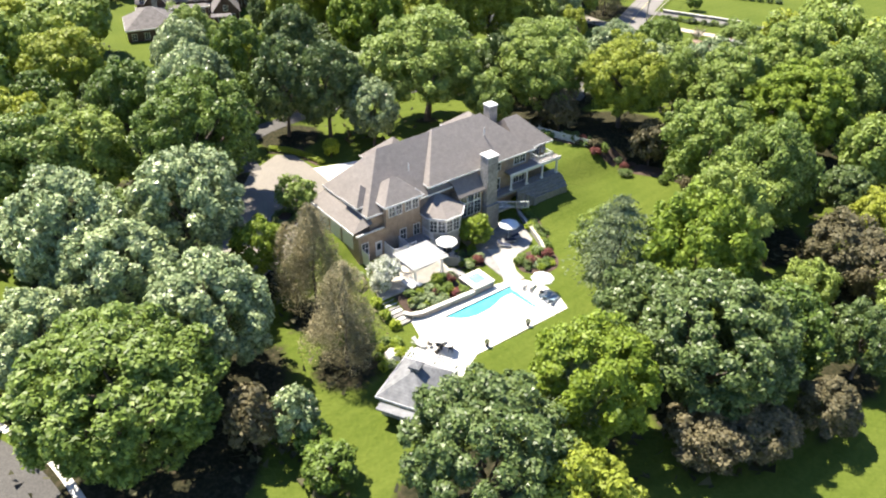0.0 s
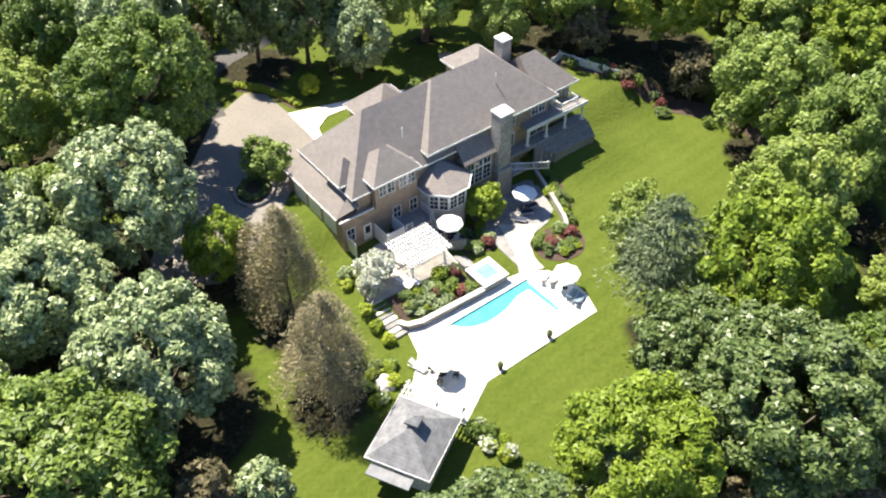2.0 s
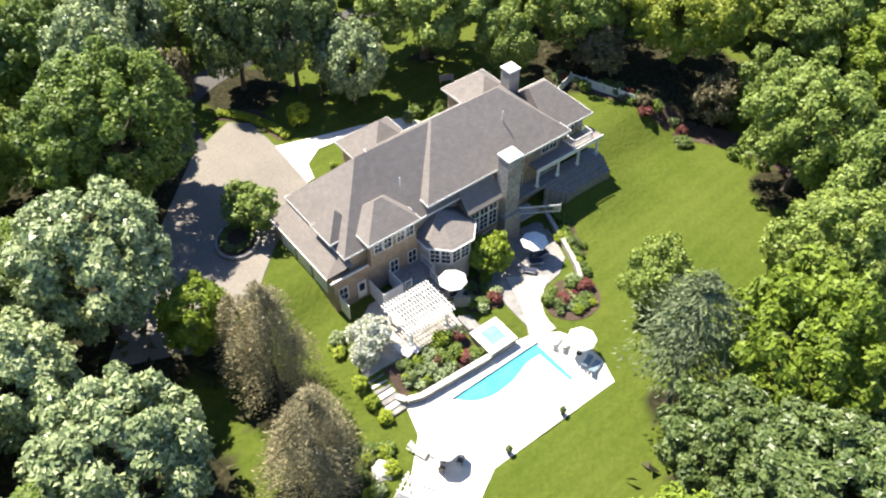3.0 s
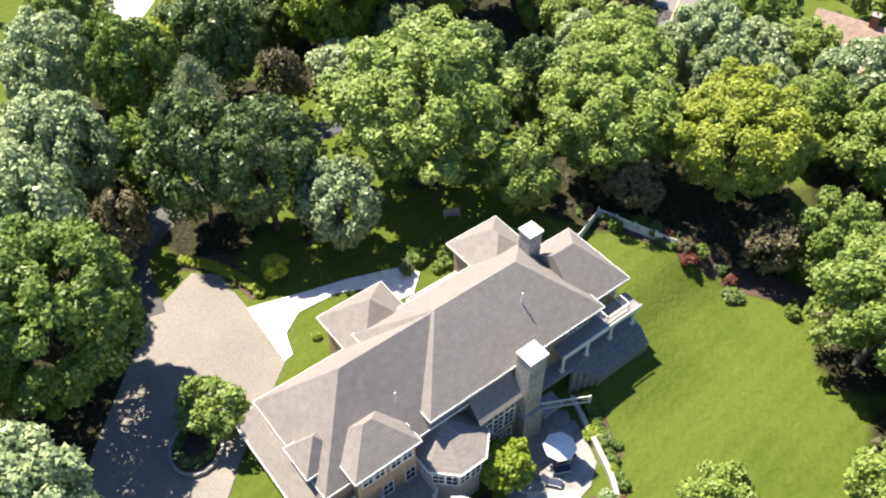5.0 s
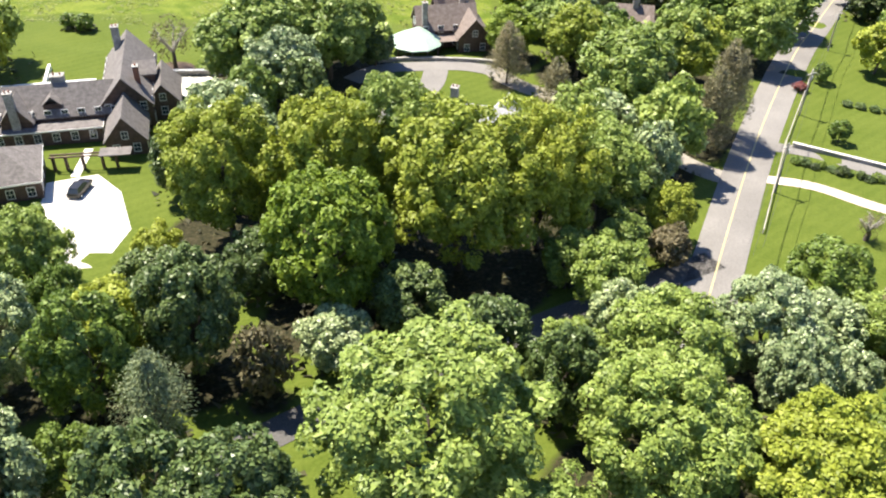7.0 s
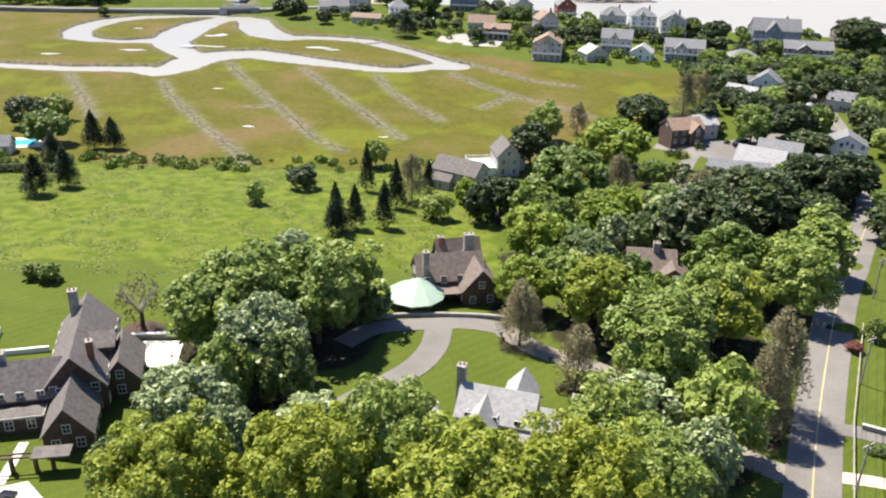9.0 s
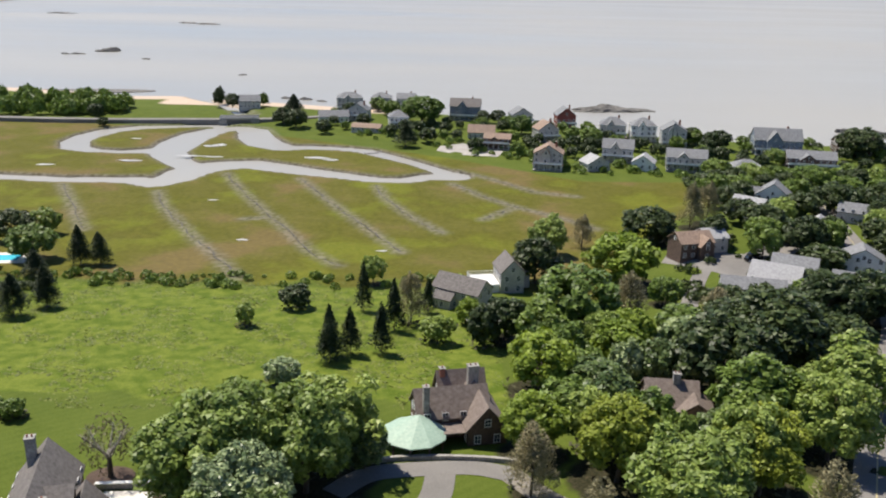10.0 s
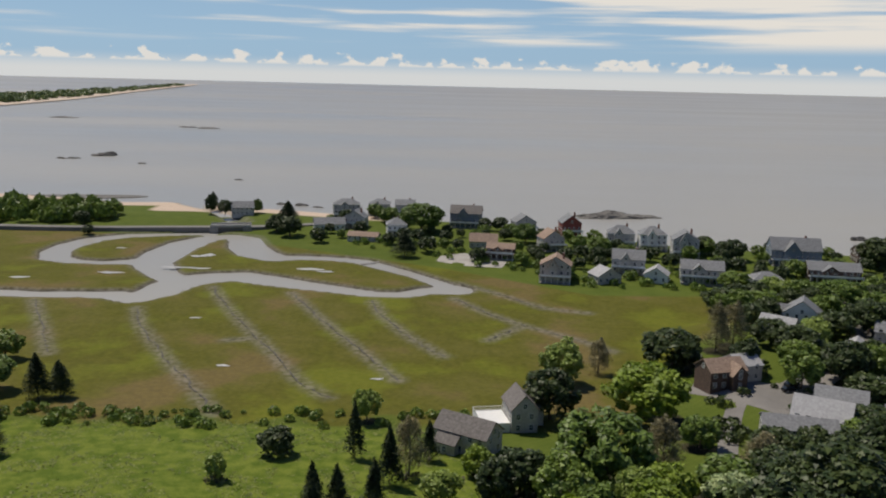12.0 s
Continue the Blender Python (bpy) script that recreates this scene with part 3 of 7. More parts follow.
def ragged(fac):
    """The edge of a zone, broken up by the grain of the ground."""
    a = gn.new("ShaderNodeMath")
    a.operation = "MULTIPLY_ADD"
    gl.new(fine, a.inputs[0])
    a.inputs[1].default_value, a.inputs[2].default_value = 0.5, -0.25
    s = gn.new("ShaderNodeMath")
    s.operation = "ADD"
    gl.new(fac, s.inputs[0])
    gl.new(a.outputs[0], s.inputs[1])
    r = gn.new("ShaderNodeMapRange")
    r.inputs["From Min"].default_value, r.inputs["From Max"].default_value = 0.3, 0.7
    gl.new(s.outputs[0], r.inputs[0])
    return r.outputs[0]


col = gmix(ragged(gsep.outputs[0]), lawn_col, wood_shade_col)
col = gmix(ragged(gsep.outputs[1]), col, meadow_col)
col = gmix(ragged(gsep.outputs[2]), col, marsh_col)
col = gmix(ragged(att.outputs["Alpha"]), col, sand_col)
# bare mud on the banks of the channels, painted darker for the shaded cut bank
gsx = gn.new("ShaderNodeSeparateXYZ")
gl.new(gtc.outputs["Object"], gsx.inputs[0])
mud = gn.new("ShaderNodeMapRange")
mud.inputs["From Min"].default_value, mud.inputs["From Max"].default_value = -14.2, -14.45
gl.new(gsx.outputs[2], mud.inputs[0])
shaded_mud_col = gramp(fine, (0.3, (0.035, 0.03, 0.022)), (0.7, (0.11, 0.095, 0.075)))
mudfac = gn.new("ShaderNodeMath")
mudfac.operation = "MULTIPLY"
gl.new(mud.outputs[0], mudfac.inputs[0])
gl.new(gsep.outputs[2], mudfac.inputs[1])
col = gmix(mudfac.outputs[0], col, shaded_mud_col)
bank_att = gn.new("ShaderNodeVertexColor")
bank_att.layer_name = "banks"
bank_sep = gn.new("ShaderNodeSeparateColor")
gl.new(bank_att.outputs["Color"], bank_sep.inputs[0])
col = gmix(bank_sep.outputs[0], col, gramp(gnoise(0.5, 6), (0.35, (0.075, 0.072, 0.045)), (0.65, (0.27, 0.25, 0.21))))
gl.new(col, gb.inputs["Base Color"])
gbump = gn.new("ShaderNodeBump")
gbump.inputs["Strength"].default_value, gbump.inputs["Distance"].default_value = 0.6, 0.25
gl.new(fine, gbump.inputs["Height"])
gl.new(gbump.outputs[0], gb.inputs["Normal"])

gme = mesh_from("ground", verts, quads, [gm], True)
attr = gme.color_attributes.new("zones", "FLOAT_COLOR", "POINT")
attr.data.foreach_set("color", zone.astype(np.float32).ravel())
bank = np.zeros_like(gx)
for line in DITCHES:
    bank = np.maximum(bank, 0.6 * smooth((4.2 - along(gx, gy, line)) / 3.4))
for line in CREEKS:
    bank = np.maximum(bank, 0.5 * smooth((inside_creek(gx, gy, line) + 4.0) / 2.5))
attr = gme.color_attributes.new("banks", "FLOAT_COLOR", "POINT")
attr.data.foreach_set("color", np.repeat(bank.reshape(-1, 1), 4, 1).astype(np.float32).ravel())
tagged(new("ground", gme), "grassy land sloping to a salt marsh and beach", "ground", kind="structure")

# ---- water ----
wm = bpy.data.materials.new("sea_water")
wm.use_nodes = True
n, l = wm.node_tree.nodes, wm.node_tree.links
b = n["Principled BSDF"]
b.inputs["Base Color"].default_value = (0.2, 0.2, 0.2, 1)
b.inputs["Roughness"].default_value = 0.22
b.inputs["IOR"].default_value = 1.33
tc = n.new("ShaderNodeTexCoord")
mp = n.new("ShaderNodeMapping")
mp.inputs["Scale"].default_value = (0.25, 1.0, 1.0)
l.new(tc.outputs["Object"], mp.inputs[0])
wav = n.new("ShaderNodeTexNoise")
wav.inputs["Scale"].default_value, wav.inputs["Detail"].default_value = 0.35, 6
l.new(mp.outputs[0], wav.inputs["Vector"])
slick = n.new("ShaderNodeTexNoise")
slick.inputs["Scale"].default_value, slick.inputs["Detail"].default_value = 0.004, 5
l.new(mp.outputs[0], slick.inputs["Vector"])
rr = n.new("ShaderNodeMapRange")
rr.inputs["From Min"].default_value, rr.inputs["From Max"].default_value = 0.35, 0.65
rr.inputs["To Min"].default_value, rr.inputs["To Max"].default_value = 0.3, 0.45
l.new(slick.outputs[0], rr.inputs[0])
l.new(rr.outputs[0], b.inputs["Roughness"])
cr = n.new("ShaderNodeValToRGB")
cr.color_ramp.elements[0].color, cr.color_ramp.elements[1].color = (0.275, 0.268, 0.245, 1), (0.365, 0.356, 0.33, 1)
l.new(slick.outputs[0], cr.inputs[0])
l.new(cr.outputs[0], b.inputs["Base Color"])
bp = n.new("ShaderNodeBump")
bp.inputs["Strength"].default_value, bp.inputs["Distance"].default_value = 0.15, 0.2
l.new(wav.outputs[0], bp.inputs["Height"])
l.new(bp.outputs[0], b.inputs["Normal"])


def sea_height(y):
    """Level near the shore; far out the sheet lifts until its end stands at the horizon."""
    return SEA + 60.0 * np.clip((np.asarray(y, float) - 1800) / 3150, 0, 1) ** 2


sx = ticks((-4000, 4001, 250))
sy = ticks((380, 1800, 200), (1800, 4951, 75))
wx, wy = np.meshgrid(sx, sy)
wv = np.stack([wx.ravel(), wy.ravel(), sea_height(wy).ravel()], 1)
wi = np.arange(wx.size).reshape(wx.shape)
wq = np.stack([wi[:-1, :-1], wi[:-1, 1:], wi[1:, 1:], wi[1:, :-1]], -1).reshape(-1, 4)
tagged(new("water", mesh_from("water", wv, wq, [wm], True)), "calm silver-grey sea reaching into the tidal creeks", "water", kind="structure")

# ---- building blocks ----
def part(name, bm, material, parent=None, label=""):
    """One bmesh as one mesh object under a thing or a part."""
    me = bpy.data.meshes.new(name)
    bm.to_mesh(me)
    bm.free()
    for m in material if isinstance(material, (list, tuple)) else [material]:
        me.materials.append(m)
    ob = new(name, me)
    if parent is not None:
        ob.parent = parent
    if label:
        tagged(ob, label)
    return ob


def shared(name, me, parent, m=None):
    """Another object on the same mesh, under the parent, at the pose m."""
    ob = new(name, me)
    ob.parent = parent
    if m is not None:
        ob.matrix_basis = m
    return ob


def thing(name, m, label, category, group="", kind=""):
    ob = new(name)
    ob.empty_display_size = 0.5
    ob.matrix_basis = m
    return tagged(ob, label, category, group, kind)


def box(bm, x0, x1, y0, y1, z0, z1, bevel=0.0):
    vs = [bm.verts.new((x, y, z)) for z in (z0, z1) for y in (y0, y1) for x in (x0, x1)]
    fs = [(0, 2, 3, 1), (4, 5, 7, 6), (0, 1, 5, 4), (2, 6, 7, 3), (0, 4, 6, 2), (1, 3, 7, 5)]
    faces = [bm.faces.new([vs[i] for i in f]) for f in fs]
    if bevel:
        bmesh.ops.bevel(bm, geom=list({e for f in faces for e in f.edges}), offset=bevel, segments=1, affect="EDGES")
    return vs


def boxed(x0, x1, y0, y1, z0, z1, bevel=0.0):
    bm = bmesh.new()
    box(bm, x0, x1, y0, y1, z0, z1, bevel)
    return bm


def prism(bm, pts, z0, z1):
    """A flat polygon (counter-clockwise) made z0 to z1 thick."""
    lo, hi = [bm.verts.new((x, y, z0)) for x, y in pts], [bm.verts.new((x, y, z1)) for x, y in pts]
    bm.faces.new(hi)
    bm.faces.new(lo[::-1])
    k = len(pts)
    for i in range(k):
        bm.faces.new((lo[i], lo[(i + 1) % k], hi[(i + 1) % k], hi[i]))


def tube(bm, pts, radii, sides=7):
    """A tapered limb along points."""
    rings = []
    for i, p in enumerate(pts):
        p = Vector(p)
        d = (Vector(pts[min(i + 1, len(pts) - 1)]) - Vector(pts[max(i - 1, 0)])).normalized()
        a = d.orthogonal().normalized()
        c = d.cross(a)
        rings.append([bm.verts.new(p + radii[i] * (a * math.cos(t) + c * math.sin(t))) for t in [2 * math.pi * k / sides for k in range(sides)]])
    for r0, r1 in zip(rings, rings[1:]):
        for k in range(sides):
            bm.faces.new((r0[k], r0[(k + 1) % sides], r1[(k + 1) % sides], r1[k]))
    bm.faces.new(rings[0][::-1])
    bm.faces.new(rings[-1])


def hip(bm, x0, x1, y0, y1, z0, z1, ax=None, bx=None, thick=0.22, axis="x", slope=None):
    """A hipped roof; the ridge runs along the longer way from ax to bx (a pyramid when they meet)."""
    if axis == "y":
        cx = (x0 + x1) / 2
        a = y0 + (x1 - x0) / 2 if ax is None else ax
        c = y1 - (x1 - x0) / 2 if bx is None else bx
        if a > c:
            a = c = (a + c) / 2
        ridge = [(cx, a, z1), (cx, c, z1)]
    else:
        cy = (y0 + y1) / 2
        a = x0 + (y1 - y0) / 2 if ax is None else ax
        c = x1 - (y1 - y0) / 2 if bx is None else bx
        if a > c:
            a = c = (a + c) / 2
        ridge = [(a, cy, z1), (c, cy, z1)]
    lo = [bm.verts.new((x, y, z0 - thick)) for x, y in ((x0, y0), (x1, y0), (x1, y1), (x0, y1))]
    hi = [bm.verts.new((x, y, z0)) for x, y in ((x0, y0), (x1, y0), (x1, y1), (x0, y1))]
    point = a == c
    r0 = bm.verts.new(ridge[0])
    r1 = r0 if point else bm.verts.new(ridge[1])
    bm.faces.new(lo[::-1])
    for i in range(4):
        bm.faces.new((lo[i], lo[(i + 1) % 4], hi[(i + 1) % 4], hi[i]))
    if point:
        for i in range(4):
            bm.faces.new((hi[i], hi[(i + 1) % 4], r0))
    elif axis == "x":
        bm.faces.new((hi[0], hi[1], r1, r0)), bm.faces.new((hi[1], hi[2], r1)), bm.faces.new((hi[2], hi[3], r0, r1)), bm.faces.new((hi[3], hi[0], r0))
    else:
        bm.faces.new((hi[0], hi[1], r0)), bm.faces.new((hi[1], hi[2], r1, r0)), bm.faces.new((hi[2], hi[3], r1)), bm.faces.new((hi[3], hi[0], r0, r1))


def gable(bm, x0, x1, y0, y1, z0, z1, axis="x", thick=0.2):
    """Two sloping slabs that meet at a ridge along the axis."""
    def P(a, c, z):
        return (a, c, z) if axis == "x" else (c, a, z)
    if axis == "x":
        a0, a1, c0, c1 = x0, x1, y0, y1
    else:
        a0, a1, c0, c1 = y0, y1, x0, x1
    cm = (c0 + c1) / 2
    for ce in (c0, c1):
        q = [(a0, ce, z0), (a1, ce, z0), (a1, cm, z1), (a0, cm, z1)]
        hi = [bm.verts.new(P(*p)) for p in q]
        lo = [bm.verts.new(P(p[0], p[1], p[2] - thick)) for p in q]
        for f in ((hi[0], hi[1], hi[2], hi[3]), lo[::-1], (lo[0], lo[1], hi[1], hi[0]), (lo[1], lo[2], hi[2], hi[1]), (lo[3], lo[0], hi[0], hi[3])):
            bm.faces.new(f)


def gable_wall(bm, x0, x1, y0, y1, z0, z1, axis):
    """The triangular body under a gable roof."""
    if axis == "x":
        cm = (y0 + y1) / 2
        tri = [[(x, y0, z0), (x, y1, z0), (x, cm, z1)] for x in (x0, x1)]
    else:
        cm = (x0 + x1) / 2
        tri = [[(x0, y, z0), (x1, y, z0), (cm, y, z1)] for y in (y0, y1)]
    a, c = [[bm.verts.new(p) for p in t] for t in tri]
    bm.faces.new(a), bm.faces.new(c[::-1])
    for i in range(3):
        bm.faces.new((a[i], c[i], c[(i + 1) % 3], a[(i + 1) % 3]))


def fascia(x0, x1, y0, y1, z, h=0.2, t=0.05):
    """A white board all round the eaves, just outside them."""
    bm = bmesh.new()
    box(bm, x0 - t, x1 + t, y0 - t, y0 - 0.004, z - h, z + 0.03)
    box(bm, x0 - t, x1 + t, y1 + 0.004, y1 + t, z - h, z + 0.03)
    box(bm, x0 - t, x0 - 0.004, y0, y1, z - h, z + 0.03)
    box(bm, x1 + 0.004, x1 + t, y0, y1, z - h, z + 0.03)
    return bm


WINDOWS = {}


def window(parent, x, y, z, w, h, turn, nx=2, ny=2, mat=None):
    """A window standing proud of its wall; it looks along -y before it is turned. Frame with glazing bars, and a pane behind them."""
    key = (w, h, nx, ny)
    if key not in WINDOWS:
        t, bar = 0.09, 0.025
        cols, rows = [-w / 2 - t, -w / 2], [-t, 0]
        for i in range(1, nx):
            cols += [-w / 2 + w * i / nx - bar, -w / 2 + w * i / nx + bar]
        for i in range(1, ny):
            rows += [h * i / ny - bar, h * i / ny + bar]
        cols, rows = cols + [w / 2, w / 2 + t], rows + [h, h + t]
        bm = bmesh.new()
        grid = [[bm.verts.new((x_, 0, z_)) for z_ in rows] for x_ in cols]
        for i in range(len(cols) - 1):
            for j in range(len(rows) - 1):
                if i % 2 == 0 or j % 2 == 0:
                    bm.faces.new((grid[i][j], grid[i + 1][j], grid[i + 1][j + 1], grid[i][j + 1]))
        front = bmesh.ops.extrude_face_region(bm, geom=bm.faces[:])["geom"]
        for v in front:
            if isinstance(v, bmesh.types.BMVert):
                v.co.y = -0.08
        bmesh.ops.recalc_face_normals(bm, faces=bm.faces[:])
        fr = bpy.data.meshes.new("window")
        bm.to_mesh(fr), bm.free()
        fr.materials.append(WHITE)
        pb = boxed(-w / 2, w / 2, -0.03, -0.02, 0, h)
        pane = bpy.data.meshes.new("pane")
        pb.to_mesh(pane), pb.free()
        pane.materials.append(GLASS)
        WINDOWS[key] = (fr, pane)
    fr, pane = WINDOWS[key]
    ob = shared("window", fr, parent, pose(x, y, z, 0, 0, turn))
    shared("pane", pane, ob)
    return ob


def wall_windows(parent, x0, x1, y0, y1, floors, sides="SEWN", w=0.95, h=1.35, gap=2.4, proud=0.01):
    """Rows of windows on the sides of a block."""
    for side in sides:
        length = x1 - x0 if side in "SN" else y1 - y0
        k = max(1, int((length - 0.8) / gap))
        for i in range(k):
            s = (i + 0.5) / k
            for z in floors:
                if side == "S":
                    window(parent, x0 + s * (x1 - x0), y0 - proud, z, w, h, 0)
                elif side == "N":
                    window(parent, x0 + s * (x1 - x0), y1 + proud, z, w, h, 180)
                elif side == "W":
                    window(parent, x0 - proud, y0 + s * (y1 - y0), z, w, h, -90)
                else:
                    window(parent, x1 + proud, y0 + s * (y1 - y0), z, w, h, 90)


def chimney(parent, x0, x1, y0, y1, z0, z1, mat, cap=None):
    bm = boxed(x0, x1, y0, y1, z0, z1)
    ob = part("chimney", bm, mat, parent)
    bm = boxed(x0 - 0.1, x1 + 0.1, y0 - 0.1, y1 + 0.1, z1, z1 + 0.18, 0.02)
    part("chimney_cap", bm, cap or STONE, ob)
    bm = bmesh.new()
    k = 2 if x1 - x0 > 1 else 1
    for i in range(k):
        c = x0 + (x1 - x0) * (i + 0.5) / k
        tube(bm, [(c, (y0 + y1) / 2, z1 + 0.18), (c, (y0 + y1) / 2, z1 + 0.55)], [0.14, 0.12], 8)
    part("flue", bm, BRICK, ob)
    return ob


def simple_house(x, y, turn, blocks, wall, roof, label, stacks=(), z=None, group="", sides="SEW"):
    """A house of blocks: (x0, x1, y0, y1, eaves, ridge, 'gx'|'gy'|'h'), heights above its ground."""
    z = land_at(x, y) if z is None else z
    h = thing("house", pose(x, y, z, 0, 0, turn), label, "house", group)
    for x0, x1, y0, y1, ze, zr, kind in blocks:
        bm = boxed(x0, x1, y0, y1, -1.5, ze - 0.05)
        o = 0.35
        rb = bmesh.new()
        if kind == "h":
            hip(rb, x0 - o, x1 + o, y0 - o, y1 + o, ze, zr, axis="x" if x1 - x0 >= y1 - y0 else "y")
        else:
            ax = kind[1]
            half = (y1 - y0) / 2 if ax == "x" else (x1 - x0) / 2
            drop = (zr - ze) / half * o
            gable_wall(bm, x0, x1, y0, y1, ze - 0.05, zr - 0.25, ax)
            if ax == "x":
                gable(rb, x0 - o, x1 + o, y0 - o, y1 + o, ze - drop, zr, "x")
            else:
                gable(rb, x0 - o, x1 + o, y0 - o, y1 + o, ze - drop, zr, "y")
        part("wall", bm, wall, h)
        part("roof", rb, roof, h)
        if kind == "h":
            part("fascia", fascia(x0 - o, x1 + o, y0 - o, y1 + o, ze), WHITE, h)
        floors = [0.9] if ze < 4.2 else ([0.9, 3.6] if ze < 7.5 else [0.9, 3.6, 6.3])
        wall_windows(h, x0, x1, y0, y1, floors, sides)
        if kind[0] == "g" and zr - ze > 2.2:
            if kind[1] == "x":
                window(h, x0 - 0.01, (y0 + y1) / 2, ze, 0.9, 1.2, -90)
                window(h, x1 + 0.01, (y0 + y1) / 2, ze, 0.9, 1.2, 90)
            else:
                window(h, (x0 + x1) / 2, y0 - 0.01, ze, 0.9, 1.2, 0)
    for x0, x1, y0, y1, z1, mat in stacks:
        chimney(h, x0, x1, y0, y1, 0, z1, mat)
    return h


def drape(name, pts, material, lift, label, category, kind="structure", step=2.0):
    """A sheet over the ground inside a polygon."""
    bm = bmesh.new()
    bm.faces.new([bm.verts.new((px, py, 0)) for px, py in pts])
    px, py = [p[0] for p in pts], [p[1] for p in pts]
    for axis, a, b in ((0, min(px), max(px)), (1, min(py), max(py))):
        for c in np.arange(math.ceil(a / step) * step, b, step):
            co, no = ((c, 0, 0), (1, 0, 0)) if axis == 0 else ((0, c, 0), (0, 1, 0))
            bmesh.ops.bisect_plane(bm, geom=bm.verts[:] + bm.edges[:] + bm.faces[:], plane_co=co, plane_no=no)
    for v in bm.verts:
        v.co.z = land_at(v.co.x, v.co.y) + lift
    bmesh.ops.recalc_face_normals(bm, faces=bm.faces[:])
    if bm.faces and sum(f.normal.z for f in bm.faces) < 0:
        bmesh.ops.reverse_faces(bm, faces=bm.faces[:])
    ob = part(name, bm, material)
    return tagged(ob, label, category, kind=kind)


def smooth_line(pts, closed=False, per=6):
    """Catmull-Rom points through a polyline."""
    out, k = [], len(pts)
    for i in range(k if closed else k - 1):
        p = [Vector((*pts[(i + j) % k], 0)) if closed else Vector((*pts[min(max(i + j, 0), k - 1)], 0)) for j in (-1, 0, 1, 2)]
        for s in range(per):
            t = s / per
            q = 0.5 * (2 * p[1] + (p[2] - p[0]) * t + (2 * p[0] - 5 * p[1] + 4 * p[2] - p[3]) * t * t + (3 * p[1] - p[0] - 3 * p[2] + p[3]) * t ** 3)
            out.append((q.x, q.y))
    if not closed:
        out.append(pts[-1])
    return out


def ribbon(name, pts, width, material, lift, label, category, kind="structure", cols=4):
    """A road or path of even width over the ground."""
    line = smooth_line(pts)
    bm = bmesh.new()
    rows = []
    for i, p in enumerate(line):
        a, b = Vector(line[max(i - 1, 0)]), Vector(line[min(i + 1, len(line) - 1)])
        d = (b - a).normalized()
        nrm = Vector((-d.y, d.x))
        row = []
        for c in range(cols + 1):
            q = Vector(p) + nrm * width * (c / cols - 0.5)
            row.append(bm.verts.new((q.x, q.y, land_at(q.x, q.y) + lift)))
        rows.append(row)
    for r0, r1 in zip(rows, rows[1:]):
        for c in range(cols):
            bm.faces.new((r0[c], r1[c], r1[c + 1], r0[c + 1]))
    bmesh.ops.recalc_face_normals(bm, faces=bm.faces[:])
    if sum(f.normal.z for f in bm.faces) < 0:
        bmesh.ops.reverse_faces(bm, faces=bm.faces[:])
    ob = part(name, bm, material)
    return tagged(ob, label, category, kind=kind) if kind else ob

# ---- the large shingled house ----
HM = Matrix.Translation(HOUSE_O) @ Matrix.Rotation(HOUSE_A, 4, "Z")


def hw(u, v, z=0.0):
    """From the house's own axes to the world."""
    p = HM @ Vector((u, v, z))
    return p.x, p.y, p.z


